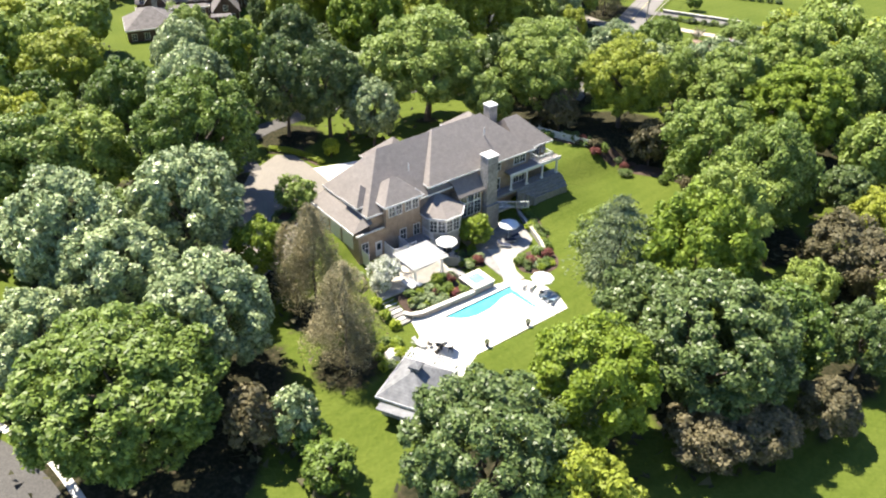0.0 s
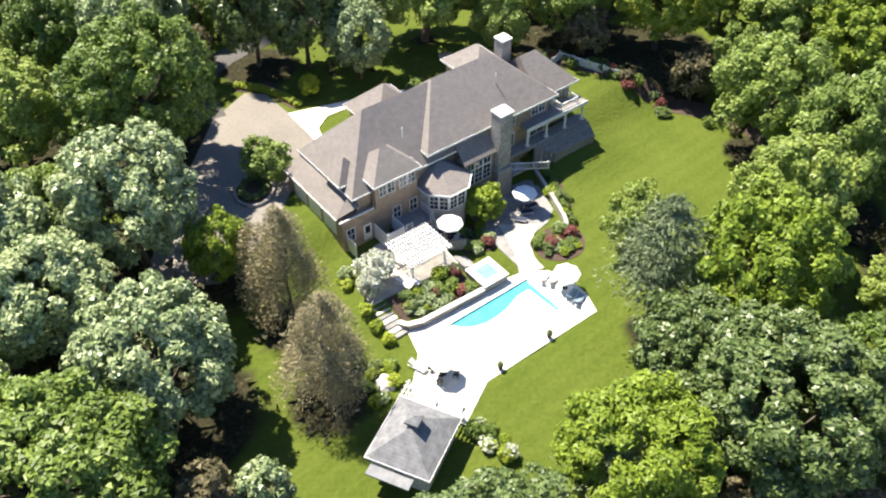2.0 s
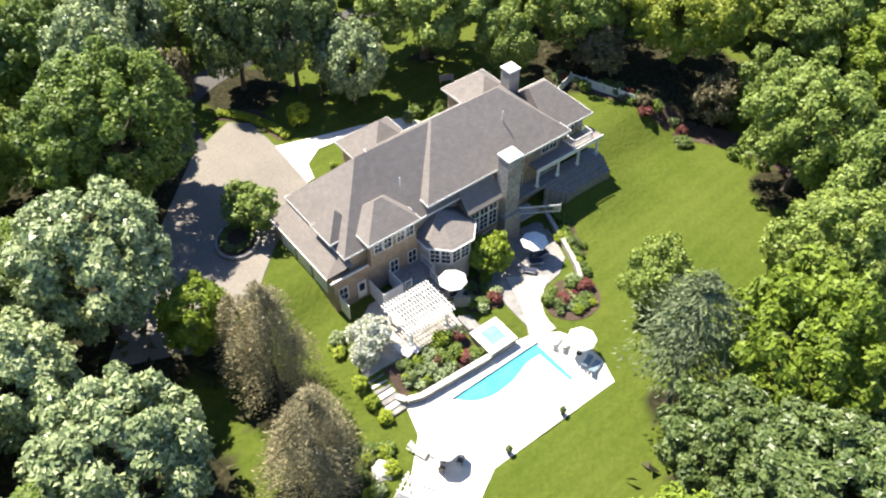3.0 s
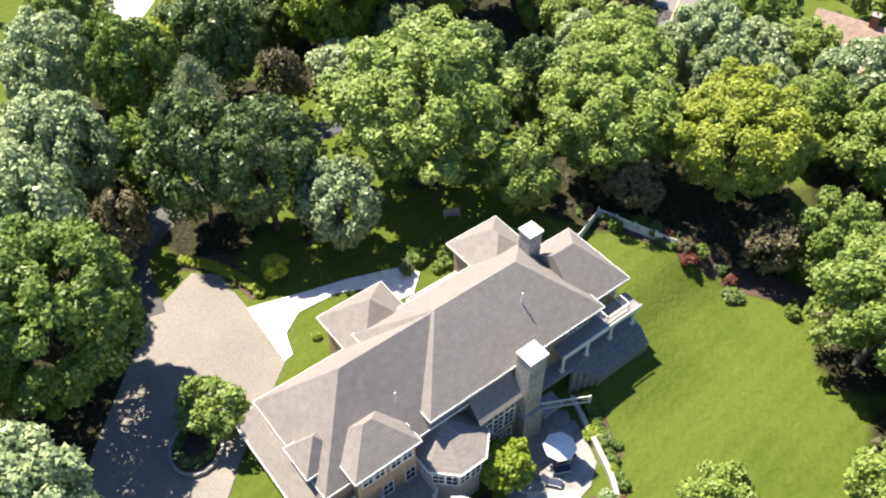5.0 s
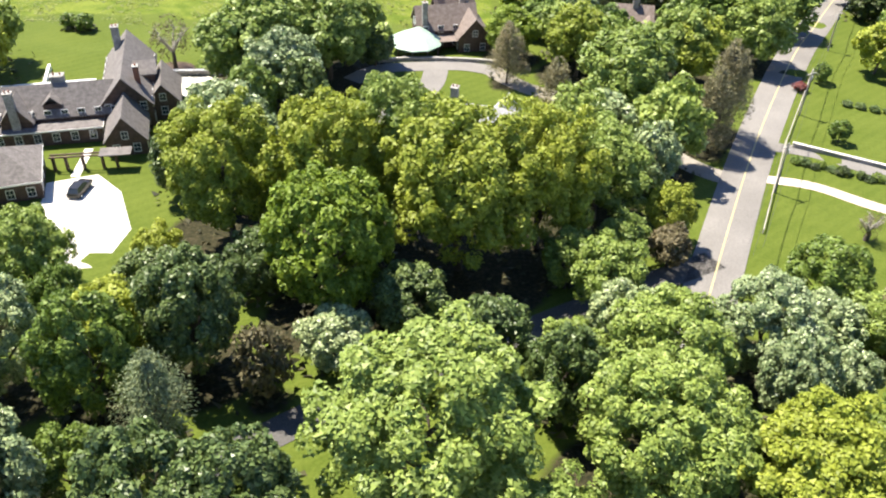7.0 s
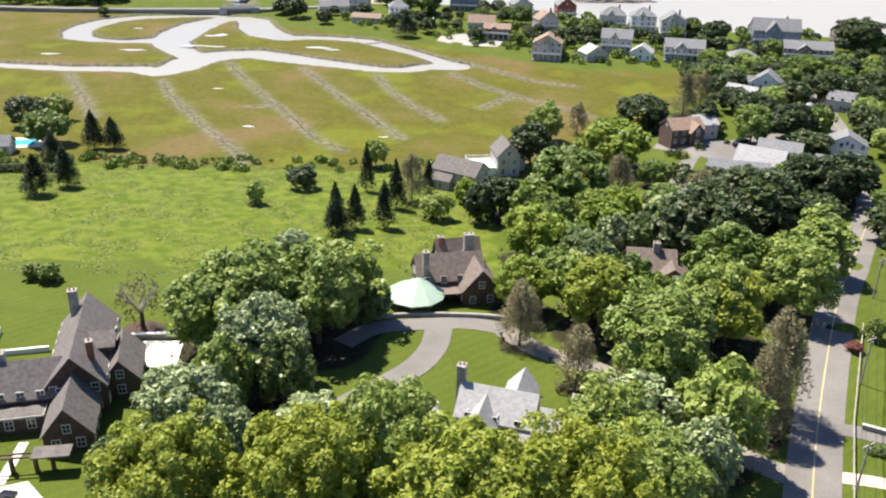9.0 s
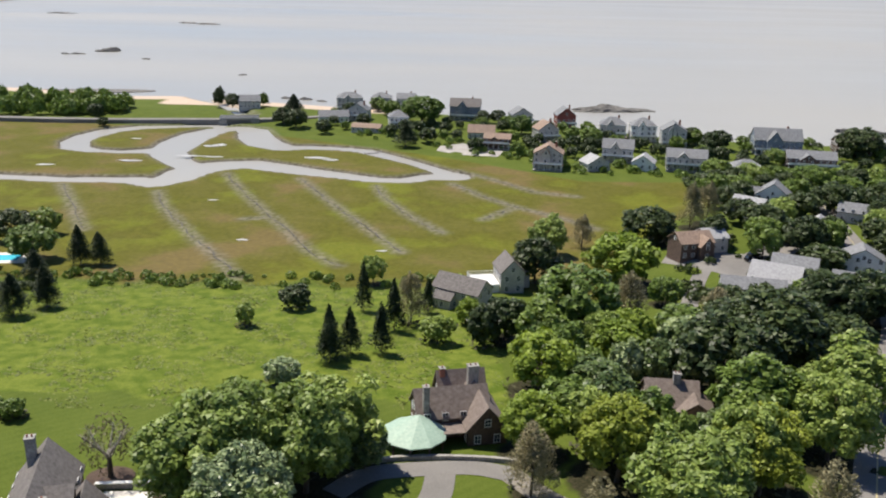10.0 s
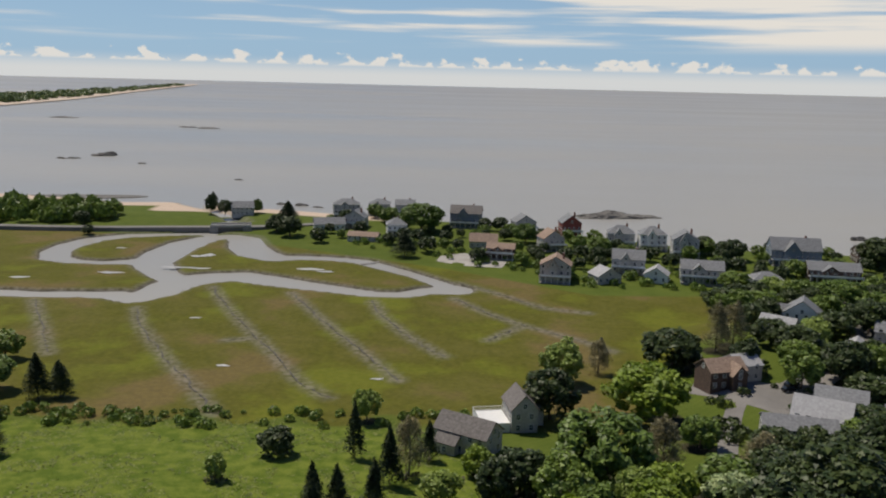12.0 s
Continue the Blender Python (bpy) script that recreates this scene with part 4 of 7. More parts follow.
def main_house():
    h = thing("house", HM, "large tan-shingled house with grey hipped roofs and white trim", "house")
    # walls
    part("wall", boxed(2.2, 11.6, -0.6, 9.4, 1.5, 9.7), WALL_TAN, h)
    part("wall", boxed(0.1, 2.2, 0.3, 10.2, 1.5, 7.6), WALL_TAN, h)
    part("wall", boxed(11.6, 29.6, -0.4, 9.3, 1.5, 10.85), WALL_TAN, h)
    part("wall", boxed(29.6, 34.2, 0.8, 7.6, 1.5, 10.4), WALL_TAN, h)
    part("wall", boxed(10.8, 16.6, 7.8, 13.6, 3.5, 9.7), WALL_TAN, h)
    part("wall", boxed(18.2, 23.0, 7.8, 10.4, 3.5, 9.7), WALL_TAN, h)
    part("wall", boxed(24.7, 29.7, 7.6, 12.9, 3.5, 10.9), WALL_TAN, h)
    part("wall", boxed(4.0, 9.4, -1.6, -1.0, 7.6, 10.8), WALL_TAN, h)
    part("wall", boxed(15.6, 19.7, -2.2, -0.4, 1.5, 8.6), WALL_TAN, h)
    # roofs
    def roof(*a, **k):
        bm = bmesh.new()
        hip(bm, *a, **k)
        part("roof", bm, ROOF_GREY, h)
        part("fascia", fascia(a[0], a[1], a[2], a[3], a[4]), WHITE, h)
    roof(1.6, 16.0, -0.9, 9.9, 9.75, 15.8, ax=6.9, bx=15.9)
    roof(11.3, 30.4, -1.05, 9.85, 11.0, 16.1, ax=15.9, bx=24.4)
    roof(28.6, 35.0, 0.2, 8.2, 10.5, 14.2, ax=28.7, bx=31.2)
    roof(10.3, 17.2, 7.0, 14.2, 9.8, 13.2)
    roof(17.8, 23.4, 6.5, 11.0, 9.8, 12.0)
    roof(24.2, 30.2, 6.6, 13.4, 11.0, 13.5, axis="y")
    roof(3.7, 9.8, -1.9, 3.4, 10.9, 13.3)
    roof(1.2, 4.9, 0.9, 4.3, 10.4, 12.6, axis="y")
    # lower roof over the garage
    bm = bmesh.new()
    a = [(-0.25, -0.35, 7.65), (2.2, 0.6, 9.9), (2.2, 9.4, 9.7), (-0.25, 10.7, 7.65)]
    hi = [bm.verts.new(p) for p in a]
    lo = [bm.verts.new((p[0], p[1], p[2] - 0.2)) for p in a]
    bm.faces.new(hi[::-1]), bm.faces.new(lo)
    for i in range(4):
        bm.faces.new((hi[i], hi[(i + 1) % 4], lo[(i + 1) % 4], lo[i]))
    s = [(-0.25, -0.35, 7.65), (2.2, -1.3, 8.9), (2.2, 0.6, 9.9)]
    bm.faces.new([bm.verts.new(p) for p in s])
    bmesh.ops.recalc_face_normals(bm, faces=bm.faces[:])
    part("roof", bm, ROOF_GREY, h)
    bm = bmesh.new()
    box(bm, -0.33, -0.25, -0.4, 10.7, 7.4, 7.7)
    part("gutter", bm, WHITE, h)
    part("trim_band", boxed(-0.3, 11.0, -1.16, -1.0, 7.5, 7.7), WHITE, h)
    # garage side wall under the lower eaves
    part("wall", boxed(0.1, 11.6, -1.0, 0.3, 1.5, 7.5), WALL_TAN, h)
    # eight-sided bay
    cx, cy, R = 12.8, -1.6, 2.9
    oct8 = [(cx + R * math.cos(math.pi / 8 + k * math.pi / 4), cy + R * math.sin(math.pi / 8 + k * math.pi / 4)) for k in range(8)]
    bm = bmesh.new()
    prism(bm, oct8, 1.5, 7.6)
    bay = part("bay", bm, WALL_GREY, h, "pale grey eight-sided bay with a ring of white windows")
    bm = bmesh.new()
    ring = [bm.verts.new((cx + (x - cx) * 1.14, cy + (y - cy) * 1.14, 7.7)) for x, y in oct8]
    low = [bm.verts.new((cx + (x - cx) * 1.14, cy + (y - cy) * 1.14, 7.5)) for x, y in oct8]
    top = bm.verts.new((cx, cy + 0.9, 9.7))
    bm.faces.new(low[::-1])
    for k in range(8):
        bm.faces.new((ring[k], ring[(k + 1) % 8], top))
        bm.faces.new((low[k], low[(k + 1) % 8], ring[(k + 1) % 8], ring[k]))
    part("bay_roof", bm, ROOF_GREY, h)
    for k in range(8):
        bm = bmesh.new()
        x, y = oct8[k]
        x2, y2 = oct8[(k + 1) % 8]
        f = 1.16
        a, b2 = Vector((cx + (x - cx) * f, cy + (y - cy) * f, 0)), Vector((cx + (x2 - cx) * f, cy + (y2 - cy) * f, 0))
        tube(bm, [a + Vector((0, 0, 7.6)), b2 + Vector((0, 0, 7.6))], [0.1, 0.1], 4)
        part("bay_gutter", bm, WHITE, h)
    for k in range(4, 8):
        x, y = oct8[k]
        x2, y2 = oct8[(k + 1) % 8]
        mx, my = (x + x2) / 2, (y + y2) / 2
        ang = math.degrees(math.atan2(my - cy, mx - cx)) + 90
        d = Vector((mx - cx, my - cy)).normalized() * 0.02
        for off in (-0.55, 0.55):
            tx, ty = Vector((x2 - x, y2 - y)).normalized()
            window(h, mx + d.x + tx * off, my + d.y + ty * off, 5.4, 0.9, 1.7, ang, 2, 3)
    # tall sun room with a lean-to roof
    bm = bmesh.new()
    a = [(15.2, -2.6, 8.6), (19.8, -2.6, 8.6), (19.8, -0.4, 10.9), (15.2, -0.4, 10.9)]
    hi = [bm.verts.new(p) for p in a]
    lo = [bm.verts.new((p[0], p[1], p[2] - 0.2)) for p in a]
    bm.faces.new(hi), bm.faces.new(lo[::-1])
    for i in range(4):
        bm.faces.new((lo[i], lo[(i + 1) % 4], hi[(i + 1) % 4], hi[i]))
    part("sun_room_roof", bm, ROOF_GREY, h)
    for u in (16.3, 17.5, 18.7):
        window(h, u, -2.22, 5.2, 1.0, 1.9, 0, 2, 3)
        window(h, u, -2.22, 7.3, 1.0, 0.9, 0, 2, 1)
    window(h, 18.2, -2.22, 2.2, 1.7, 2.1, 0, 4, 4)
    # windows
    for u in (4.9, 6.0, 7.5, 8.6):
        window(h, u, -1.62, 9.2, 0.85, 1.3, 0)
    for u in (12.7, 14.0):
        window(h, u, -0.42, 9.3, 0.9, 1.3, 0)
    for u in (22.6, 23.8, 27.4, 28.5):
        window(h, u, -0.42, 9.2, 0.95, 1.3, 0)
        window(h, u, -0.42, 6.2, 0.95, 1.7, 0)
    for v in (1.4, 2.6, 5.6, 6.8):
        window(h, 2.18, v, 8.75, 0.7, 0.7, -90)
    for v in (2.5, 4.6, 6.6):
        window(h, 34.22, v, 8.4, 0.95, 1.4, 90)
        window(h, 34.22, v, 5.4, 0.95, 1.7, 90)
    window(h, 32.0, 0.78, 8.5, 1.6, 1.9, 0, 4, 2)
    for u in (1.0, 7.0, 9.2):
        window(h, u, -1.02, 4.6, 0.9, 1.6, 0)
    door = part("door", boxed(2.6, 3.6, -1.06, -1.0, 3.6, 5.75), WHITE, h, "white half-glazed side door")
    part("door_glass", boxed(2.8, 3.4, -1.075, -1.06, 4.5, 5.5), GLASS, door)
    for v in (1.6, 4.6, 7.6):
        part("garage_door", boxed(0.02, 0.1, v - 1.2, v + 1.2, 4.9, 7.1), WHITE, h)
    # chimneys
    bm = bmesh.new()
    box(bm, 19.8, 21.6, -3.0, -1.4, 1.5, 13.3)
    box(bm, 19.6, 21.8, -3.3, -1.2, 1.5, 6.0)
    ch = part("chimney", bm, STONE, h, "tall grey fieldstone chimney")
    part("chimney_cap", boxed(19.7, 21.7, -3.1, -1.3, 13.3, 13.5, 0.03), WHITE, ch)
    ch = part("chimney", boxed(27.6, 29.0, 6.0, 7.4, 9.0, 15.5), STONE, h)
    part("chimney_cap", boxed(27.5, 29.1, 5.9, 7.5, 15.5, 15.7, 0.03), WHITE, ch)
    for u, v, z in ((9.5, 1.0, 13.8), (23.2, 2.0, 14.6)):
        bm = bmesh.new()
        tube(bm, [(u, v, z - 0.6), (u, v, z + 0.5)], [0.07, 0.07], 8)
        part("vent_pipe", bm, WHITE, h)
    # porch at the east end, with balcony above
    part("porch_floor", boxed(22.2, 35.0, -1.9, -0.4, 5.6, 6.0), DECK, h)
    for i in range(5):
        part("porch_step", boxed(26.4 + 0.55 * i, 35.2, -1.9 - 0.3 * (i + 1), -1.9 - 0.3 * i, 1.4, 6.0 - 0.3 * (i + 1)), DECK, h)
    part("porch_roof", boxed(25.2, 34.8, -1.75, 0.2, 8.4, 8.7), ROOF_GREY, h)
    part("porch_beam", boxed(25.1, 34.9, -1.85, -1.75, 8.25, 8.75), WHITE, h)
    for u in (25.6, 28.6, 31.6, 34.5):
        bm = bmesh.new()
        tube(bm, [(u, -1.5, 6.0), (u, -1.5, 8.4)], [0.17, 0.14], 10)
        box(bm, u - 0.22, u + 0.22, -1.72, -1.28, 6.0, 6.15)
        part("porch_column", bm, WHITE, h)
    railing(h, [(30.7, 0.1), (30.7, -1.5), (33.4, -1.5), (33.4, 0.7)], 8.7)
    railing(h, [(21.9, -2.9), (26.2, -4.7)], 5.0, drop=-0.7)
    part("landing", boxed(21.7, 24.0, -3.6, -1.9, 4.6, 4.9), DECK, h)
    # west deck with steps and screens
    part("deck", boxed(6.4, 10.2, -3.6, -1.02, 4.2, 4.4), DECK, h)
    for i in range(4):
        part("deck_step", boxed(7.4, 9.4, -3.6 - 0.35 * (i + 1), -3.6 - 0.35 * i, 2.6, 4.2 - 0.25 * (i + 1)), DECK, h)
    railing(h, [(9.5, -5.0), (9.5, -3.7), (10.1, -3.5), (10.1, -1.4)], 4.4)
    railing(h, [(6.5, -3.5), (7.3, -3.5)], 4.4)
    for x0, x1, y0, y1 in ((3.9, 4.0, -3.4, -1.1), (3.9, 6.2, -3.5, -3.4), (6.2, 6.3, -3.5, -1.1), (0.5, 0.6, -2.6, -1.1)):
        part("screen_wall", boxed(x0, x1, y0, y1, 3.4, 5.4), WHITE, h)
    return h


def railing(parent, pts, z, drop=0.0, height=1.0):
    """White posts, rails and balusters along a line; drop lowers the far end."""
    total = sum((Vector(b) - Vector(a)).length for a, b in zip(pts, pts[1:]))
    done = 0.0
    bal = bmesh.new()
    for a, b in zip(pts, pts[1:]):
        a, b = Vector((*a, 0)), Vector((*b, 0))
        L = (b - a).length
        za, zb = z + drop * done / total, z + drop * (done + L) / total
        done += L
        A, B = Vector((a.x, a.y, za)), Vector((b.x, b.y, zb))
        for hgt, r in ((height, 0.06), (0.12, 0.045)):
            rail = bmesh.new()
            tube(rail, [A + Vector((0, 0, hgt)), B + Vector((0, 0, hgt))], [r, r], 4)
            part("handrail", rail, WHITE, parent)
        k = max(2, int(L / 0.18))
        for i in range(k + 1):
            p = A.lerp(B, i / k)
            r = 0.06 if i in (0, k) else 0.022
            tube(bal, [p, p + Vector((0, 0, height + (0.12 if i in (0, k) else 0)))], [r, r], 4)
    tagged(part("balustrade", bal, WHITE, parent), kind="stuff")


main_house()

# ---- trees ----
rng = np.random.default_rng(7)


def leaf_tips(centres, normals, size, long=1.0, way=None):
    """Three-cornered leaf clumps facing roughly along their normals."""
    k = len(centres)
    nrm = normals / np.linalg.norm(normals, axis=1, keepdims=True)
    side = np.cross(nrm, rng.normal(size=(k, 3))) if way is None else way
    side = side / (np.linalg.norm(side, axis=1, keepdims=True) + 1e-9)
    other = np.cross(nrm, side)
    s = (size * rng.uniform(0.6, 1.35, k))[:, None]
    a, c = side * s * long, other * s * rng.uniform(0.7, 1.1, k)[:, None]
    sag = nrm * s * 0.3
    v = np.stack([centres - a * 0.8 - c * 0.6 - sag, centres - a * 0.6 + c * 0.7, centres + a * 1.1 - sag], 1)
    return v.reshape(-1, 3)


def crown_mesh(name, shape, leaves, size, material, seed, lobes=46):
    """The leaves of one crown, in a space one radius wide and from 0 to 1 high (1 is the tree's top)."""
    global rng
    rng = np.random.default_rng(seed)
    cs, ns = [], []
    if shape in ("round", "open"):
        if shape == "open":
            lobes = int(lobes * 0.8)
        per = leaves // lobes
        wide = math.sqrt(46 / lobes)
        for i in range(lobes):
            u = 1 - (i + 0.5) / lobes * 1.8
            th = i * 2.39996 + rng.uniform(-0.5, 0.5)
            rr = math.sqrt(max(0, 1 - u * u))
            R = rng.uniform(0.6, 0.86) * (1.0 if shape == "round" else rng.uniform(0.72, 1.1))
            c = np.array([rr * math.cos(th) * R, rr * math.sin(th) * R, u * R])
            lr = rng.uniform(0.2, 0.34) * wide
            d = rng.normal(size=(per, 3))
            d /= np.linalg.norm(d, axis=1, keepdims=True)
            out = c / (np.linalg.norm(c) + 1e-9) * 0.75 + np.array([0, 0, 0.35])
            d = d + out * rng.uniform(0.3, 1.2, (per, 1))
            d /= np.linalg.norm(d, axis=1, keepdims=True)
            cs.append(c + d * lr * rng.uniform(0.65, 1.1, (per, 1)))
            ns.append(d + rng.normal(size=(per, 3)) * 0.45)
        p, nn = np.concatenate(cs), np.concatenate(ns)
        nn[:, 2] += 0.35
        v = leaf_tips(p, nn, size)
        v[:, 2] = 0.53 + v[:, 2] * 0.43
    else:
        t = rng.uniform(0, 1, leaves) ** (0.8 if shape == "cone" else 0.9)
        if shape == "cone":
            prof = np.clip(1.05 * (1 - t) ** 0.8, 0.02, 1) * np.clip(t * 6 + 0.35, 0, 1)
            z = 0.04 + 0.96 * t
        elif shape == "egg":
            prof = np.clip(1.08 * (1 - t) ** 0.48, 0.03, 1) * np.clip(t * 3.2 + 0.5, 0, 1)
            z = 0.06 + 0.94 * t
        else:
            prof = np.sin(np.clip(t * 0.8 + 0.18, 0, 1) * math.pi) ** 0.8
            z = 0.28 + 0.72 * (np.round(t * 8) / 8 * 0.75 + t * 0.25)
        # sprays: leaves gather round branch ends
        sprays = {"cone": 170, "egg": 80, "layers": 60}[shape]
        which = rng.integers(0, sprays, leaves)
        sth = rng.uniform(0, 2 * math.pi, sprays)
        th = sth[which] + rng.normal(size=leaves) * 0.2
        sz = rng.uniform(0, 1, sprays)[which]
        t = np.clip(0.75 * sz + 0.25 * t, 0, 1) if shape != "layers" else t
        if shape == "cone":
            prof, z = np.clip(1.05 * (1 - t) ** 0.8, 0.02, 1) * np.clip(t * 6 + 0.35, 0, 1), 0.04 + 0.96 * t
        elif shape == "egg":
            prof, z = np.clip(1.08 * (1 - t) ** 0.48, 0.03, 1) * np.clip(t * 3.2 + 0.5, 0, 1), 0.05 + 0.95 * t
        rad = rng.uniform(0.5, 1.25, sprays)[which]
        inner = rng.uniform(0.0, 1.0, leaves) ** (0.35 if shape != "layers" else 0.5)
        r = prof * rad * inner
        p = np.stack([r * np.cos(th), r * np.sin(th), z], 1)
        out = np.stack([np.cos(th), np.sin(th), np.full(leaves, 0.7)], 1)
        nn = out + rng.normal(size=(leaves, 3)) * 0.6
        branch = np.stack([np.cos(th), np.sin(th), np.full(leaves, 0.5 if shape == "egg" else -0.1)], 1) + rng.normal(size=(leaves, 3)) * 0.4
        tall = 3.0 if shape != "layers" else 2.3
        p[:, 2] *= tall
        v = leaf_tips(p, nn, size, 1.5, branch)
        v[:, 2] /= tall
    return mesh_from(name, v, np.arange(len(v)).reshape(-1, 3), [material])


def trunk_mesh(name, limbs, thick, top, seed, material, spread=0.55):
    r = random.Random(seed)
    bm = bmesh.new()
    pts = [(r.uniform(-0.03, 0.03) * i, r.uniform(-0.03, 0.03) * i, top * i / 4 - 0.02) for i in range(5)]
    tube(bm, pts, [thick * q for q in (1.35, 1.0, 0.8, 0.55, 0.2)], 8)
    for i in range(limbs):
        a = i * 2.4 + r.uniform(-0.4, 0.4)
        z = top * r.uniform(0.3, 0.75)
        q = spread * r.uniform(0.7, 1.1)
        p1 = (q * 0.45 * math.cos(a), q * 0.45 * math.sin(a), z + 0.1)
        p2 = (q * math.cos(a + 0.2), q * math.sin(a + 0.2), z + 0.22)
        tube(bm, [(0, 0, z), p1, p2], [thick * 0.5, thick * 0.33, thick * 0.1], 5)
    me = bpy.data.meshes.new(name)
    bm.to_mesh(me), bm.free()
    me.materials.append(material)
    return me


SHAPES = {"dk": "round", "my": "round", "ms": "round", "md": "round", "ol": "open", "ok": "open", "li": "round", "br": "open", "wp": "layers", "cy": "egg", "ce": "cone", "sl": "round", "wf": "open", "rd": "open"}
SIZES = {"near huge": (36000, 0.029, 230), "near big": (21000, 0.038, 150), "near mid": (10500, 0.052, 84), "near small": (2600, 0.095, 46), "mid big": (9500, 0.058, 100), "mid mid": (3800, 0.09, 55), "mid small": (1700, 0.125, 40), "far big": (3800, 0.088, 64), "far mid": (2300, 0.11, 46), "far small": (900, 0.17, 30)}
CROWNS, TRUNKS = {}, {}


def crown_for(kind, size, k):
    key = (kind, size, k)
    if key not in CROWNS:
        leaves, s, lobes = SIZES[size]
        if SHAPES[kind] == "egg":
            leaves, s = int(leaves * 2.6), s * 0.42
        elif SHAPES[kind] == "cone":
            leaves, s = int(leaves * 2.6), s * 0.52
        elif SHAPES[kind] == "layers":
            leaves, s = int(leaves * 0.7), s * 0.62
        elif SHAPES[kind] == "open":
            leaves = int(leaves * 0.85)
        CROWNS[key] = crown_mesh("crown", SHAPES[kind], leaves, s, LEAF[kind], hash_of(kind, size, k), lobes)
    return CROWNS[key]


def hash_of(kind, size, k):
    return sum(ord(c) * (i + 3) for i, c in enumerate(kind + size)) * 7 + k


def tree(x, y, h, r, kind, label, category="tree", group="", z=None):
    z = land_at(x, y) if z is None else z
    rr = random.Random(int(x * 13 + y * 7))
    size = ("near " if y < 190 else "mid " if y < 245 else "far ") + ("huge" if r > 8 and y < 190 else "big" if r > 5.6 else "mid" if r > 3.2 else "small")
    k = rr.randrange(3 if "small" not in size else 2)
    name = category.replace(" ", "_")
    t = thing(name, pose(x, y, z, 0, 0, rr.uniform(0, 360)), label, category, group)
    sh = SHAPES[kind]
    tk = (sh, size)
    if tk not in TRUNKS:
        TRUNKS[tk] = trunk_mesh("trunk", 0 if sh in ("cone", "egg") else 7, 0.045 if sh != "cone" else 0.03, 0.62 if sh in ("round", "open") else 0.92, 5, BARK)
    c = shared("crown", crown_for(kind, size, k), t)
    c.scale = (r * rr.uniform(0.94, 1.08), r * rr.uniform(0.94, 1.08), h * rr.uniform(0.95, 1.05))
    w = shared("trunk", TRUNKS[tk], t)
    w.scale = (r, r, h)
    return t


for kind, rows, label in (
    ("my", MAPLES_GREEN, "full-leaved green maple tree with a rounded crown"),
    ("ms", MAPLES_SILVER, "broad maple tree with pale silvery-green leaves"),
    ("md", MAPLES_DARK, "dense dark green maple tree with a rounded crown"),
    ("ol", OAKS_OLIVE, "tall oak tree with yellow-olive spring leaves"),
    ("ok", OAKS_LIGHT, "tall oak tree with light green leaves and gaps"),
    ("li", LIME_TREES, "bright lime-green leafy tree with a full crown"),
    ("br", SCRUB, "thin brownish scrub tree among darker woods"),
    ("wp", PINES, "wispy pale green pine tree with open branches"),
    ("cy", CYPRESSES, "feathery olive-brown conifer with a tall oval shape"),
    ("ce", CEDARS, "small dark green cedar with a pointed top"),
    ("sl", SMALL_LIME, "small bright yellow-green garden tree beside the terrace"),
):
    for x, y, h, r in rows:
        tree(x, y, h, r, "dk" if kind == "md" and y > 250 else kind, label, "conifer" if kind in ("cy", "ce", "wp") else "tree")

# ---- garden of the large house ----
def hpoly(pts):
    return [hw(u, v)[:2] for u, v in pts]


POOL_Z = 2.06


def slab(name, pts, z0, z1, material, label, category, kind="structure"):
    bm = bmesh.new()
    prism(bm, pts, z0, z1)
    bmesh.ops.recalc_face_normals(bm, faces=bm.faces[:])
    return tagged(part(name, bm, material), label, category, kind=kind)


# pool deck, with an opening for the pool: four strips round it
pu0, pu1, pv0, pv1 = 3.2, 13.7, -20.4, -15.1
deck = tagged(new("pool_deck"), "pale stone paving round the swimming pool", "paving", kind="structure")
for strip in (
    [(-0.6, -13.2), (8.6, -14.0), (12.2, -13.7), (14.6, -14.2), (16.4, -15.6), (pu1, pv1), (pu0, pv1)],
    [(pu1, pv1), (16.4, -15.6), (17.3, -18.0), (17.2, -20.5), (16.3, -22.9), (1.7, -22.9), (pu1, pv0)],
    [(pu0, pv0), (pu1, pv0), (1.7, -22.9)],
    [(-0.6, -13.2), (pu0, pv1), (pu0, pv0), (1.7, -22.9), (-3.0, -25.4), (-6.8, -20.8), (-4.2, -18.9), (-1.5, -16.2)],
):
    bm = bmesh.new()
    prism(bm, hpoly(strip), 1.5, POOL_Z)
    bmesh.ops.recalc_face_normals(bm, faces=bm.faces[:])
    part("paving", bm, PAVING, deck)
pool = thing("swimming_pool", HM, "rectangular swimming pool with turquoise water, partly white with painted glare", "pool")
BASIN = grain("pool_plaster", (0.72, 0.74, 0.72), (0.8, 0.81, 0.8), 2, 0.5, 0.02, patch=0.04)
TURQ = grain("turquoise_pool_water", (0.06, 0.5, 0.66), (0.09, 0.58, 0.74), 0.8, 0.12, 0.1, 2.0, patch=0.06)
# white surface colour stands for blown-out glare on the pool water
GLARE_WHITE = grain("white_pool_glare", (0.7, 0.76, 0.76), (0.77, 0.8, 0.8), 1.0, 0.14, 0.06, 2.0, patch=0.04)
bm = bmesh.new()
# block whose white top is the painted glare; the turquoise lies over it
box(bm, pu0, pu1, pv0, pv1, 1.2, 1.86)
part("white_water", bm, GLARE_WHITE, pool)
deep = [(3.5, pv1 - 0.05), (4.6, -16.3), (6.5, -17.0), (9.0, -16.9), (11.4, -16.2), (13.0, -16.2), (13.25, -20.2), (13.6, -20.2), (13.6, pv1 - 0.05)]
bm = bmesh.new()
curve = smooth_line(deep[:6], per=5)
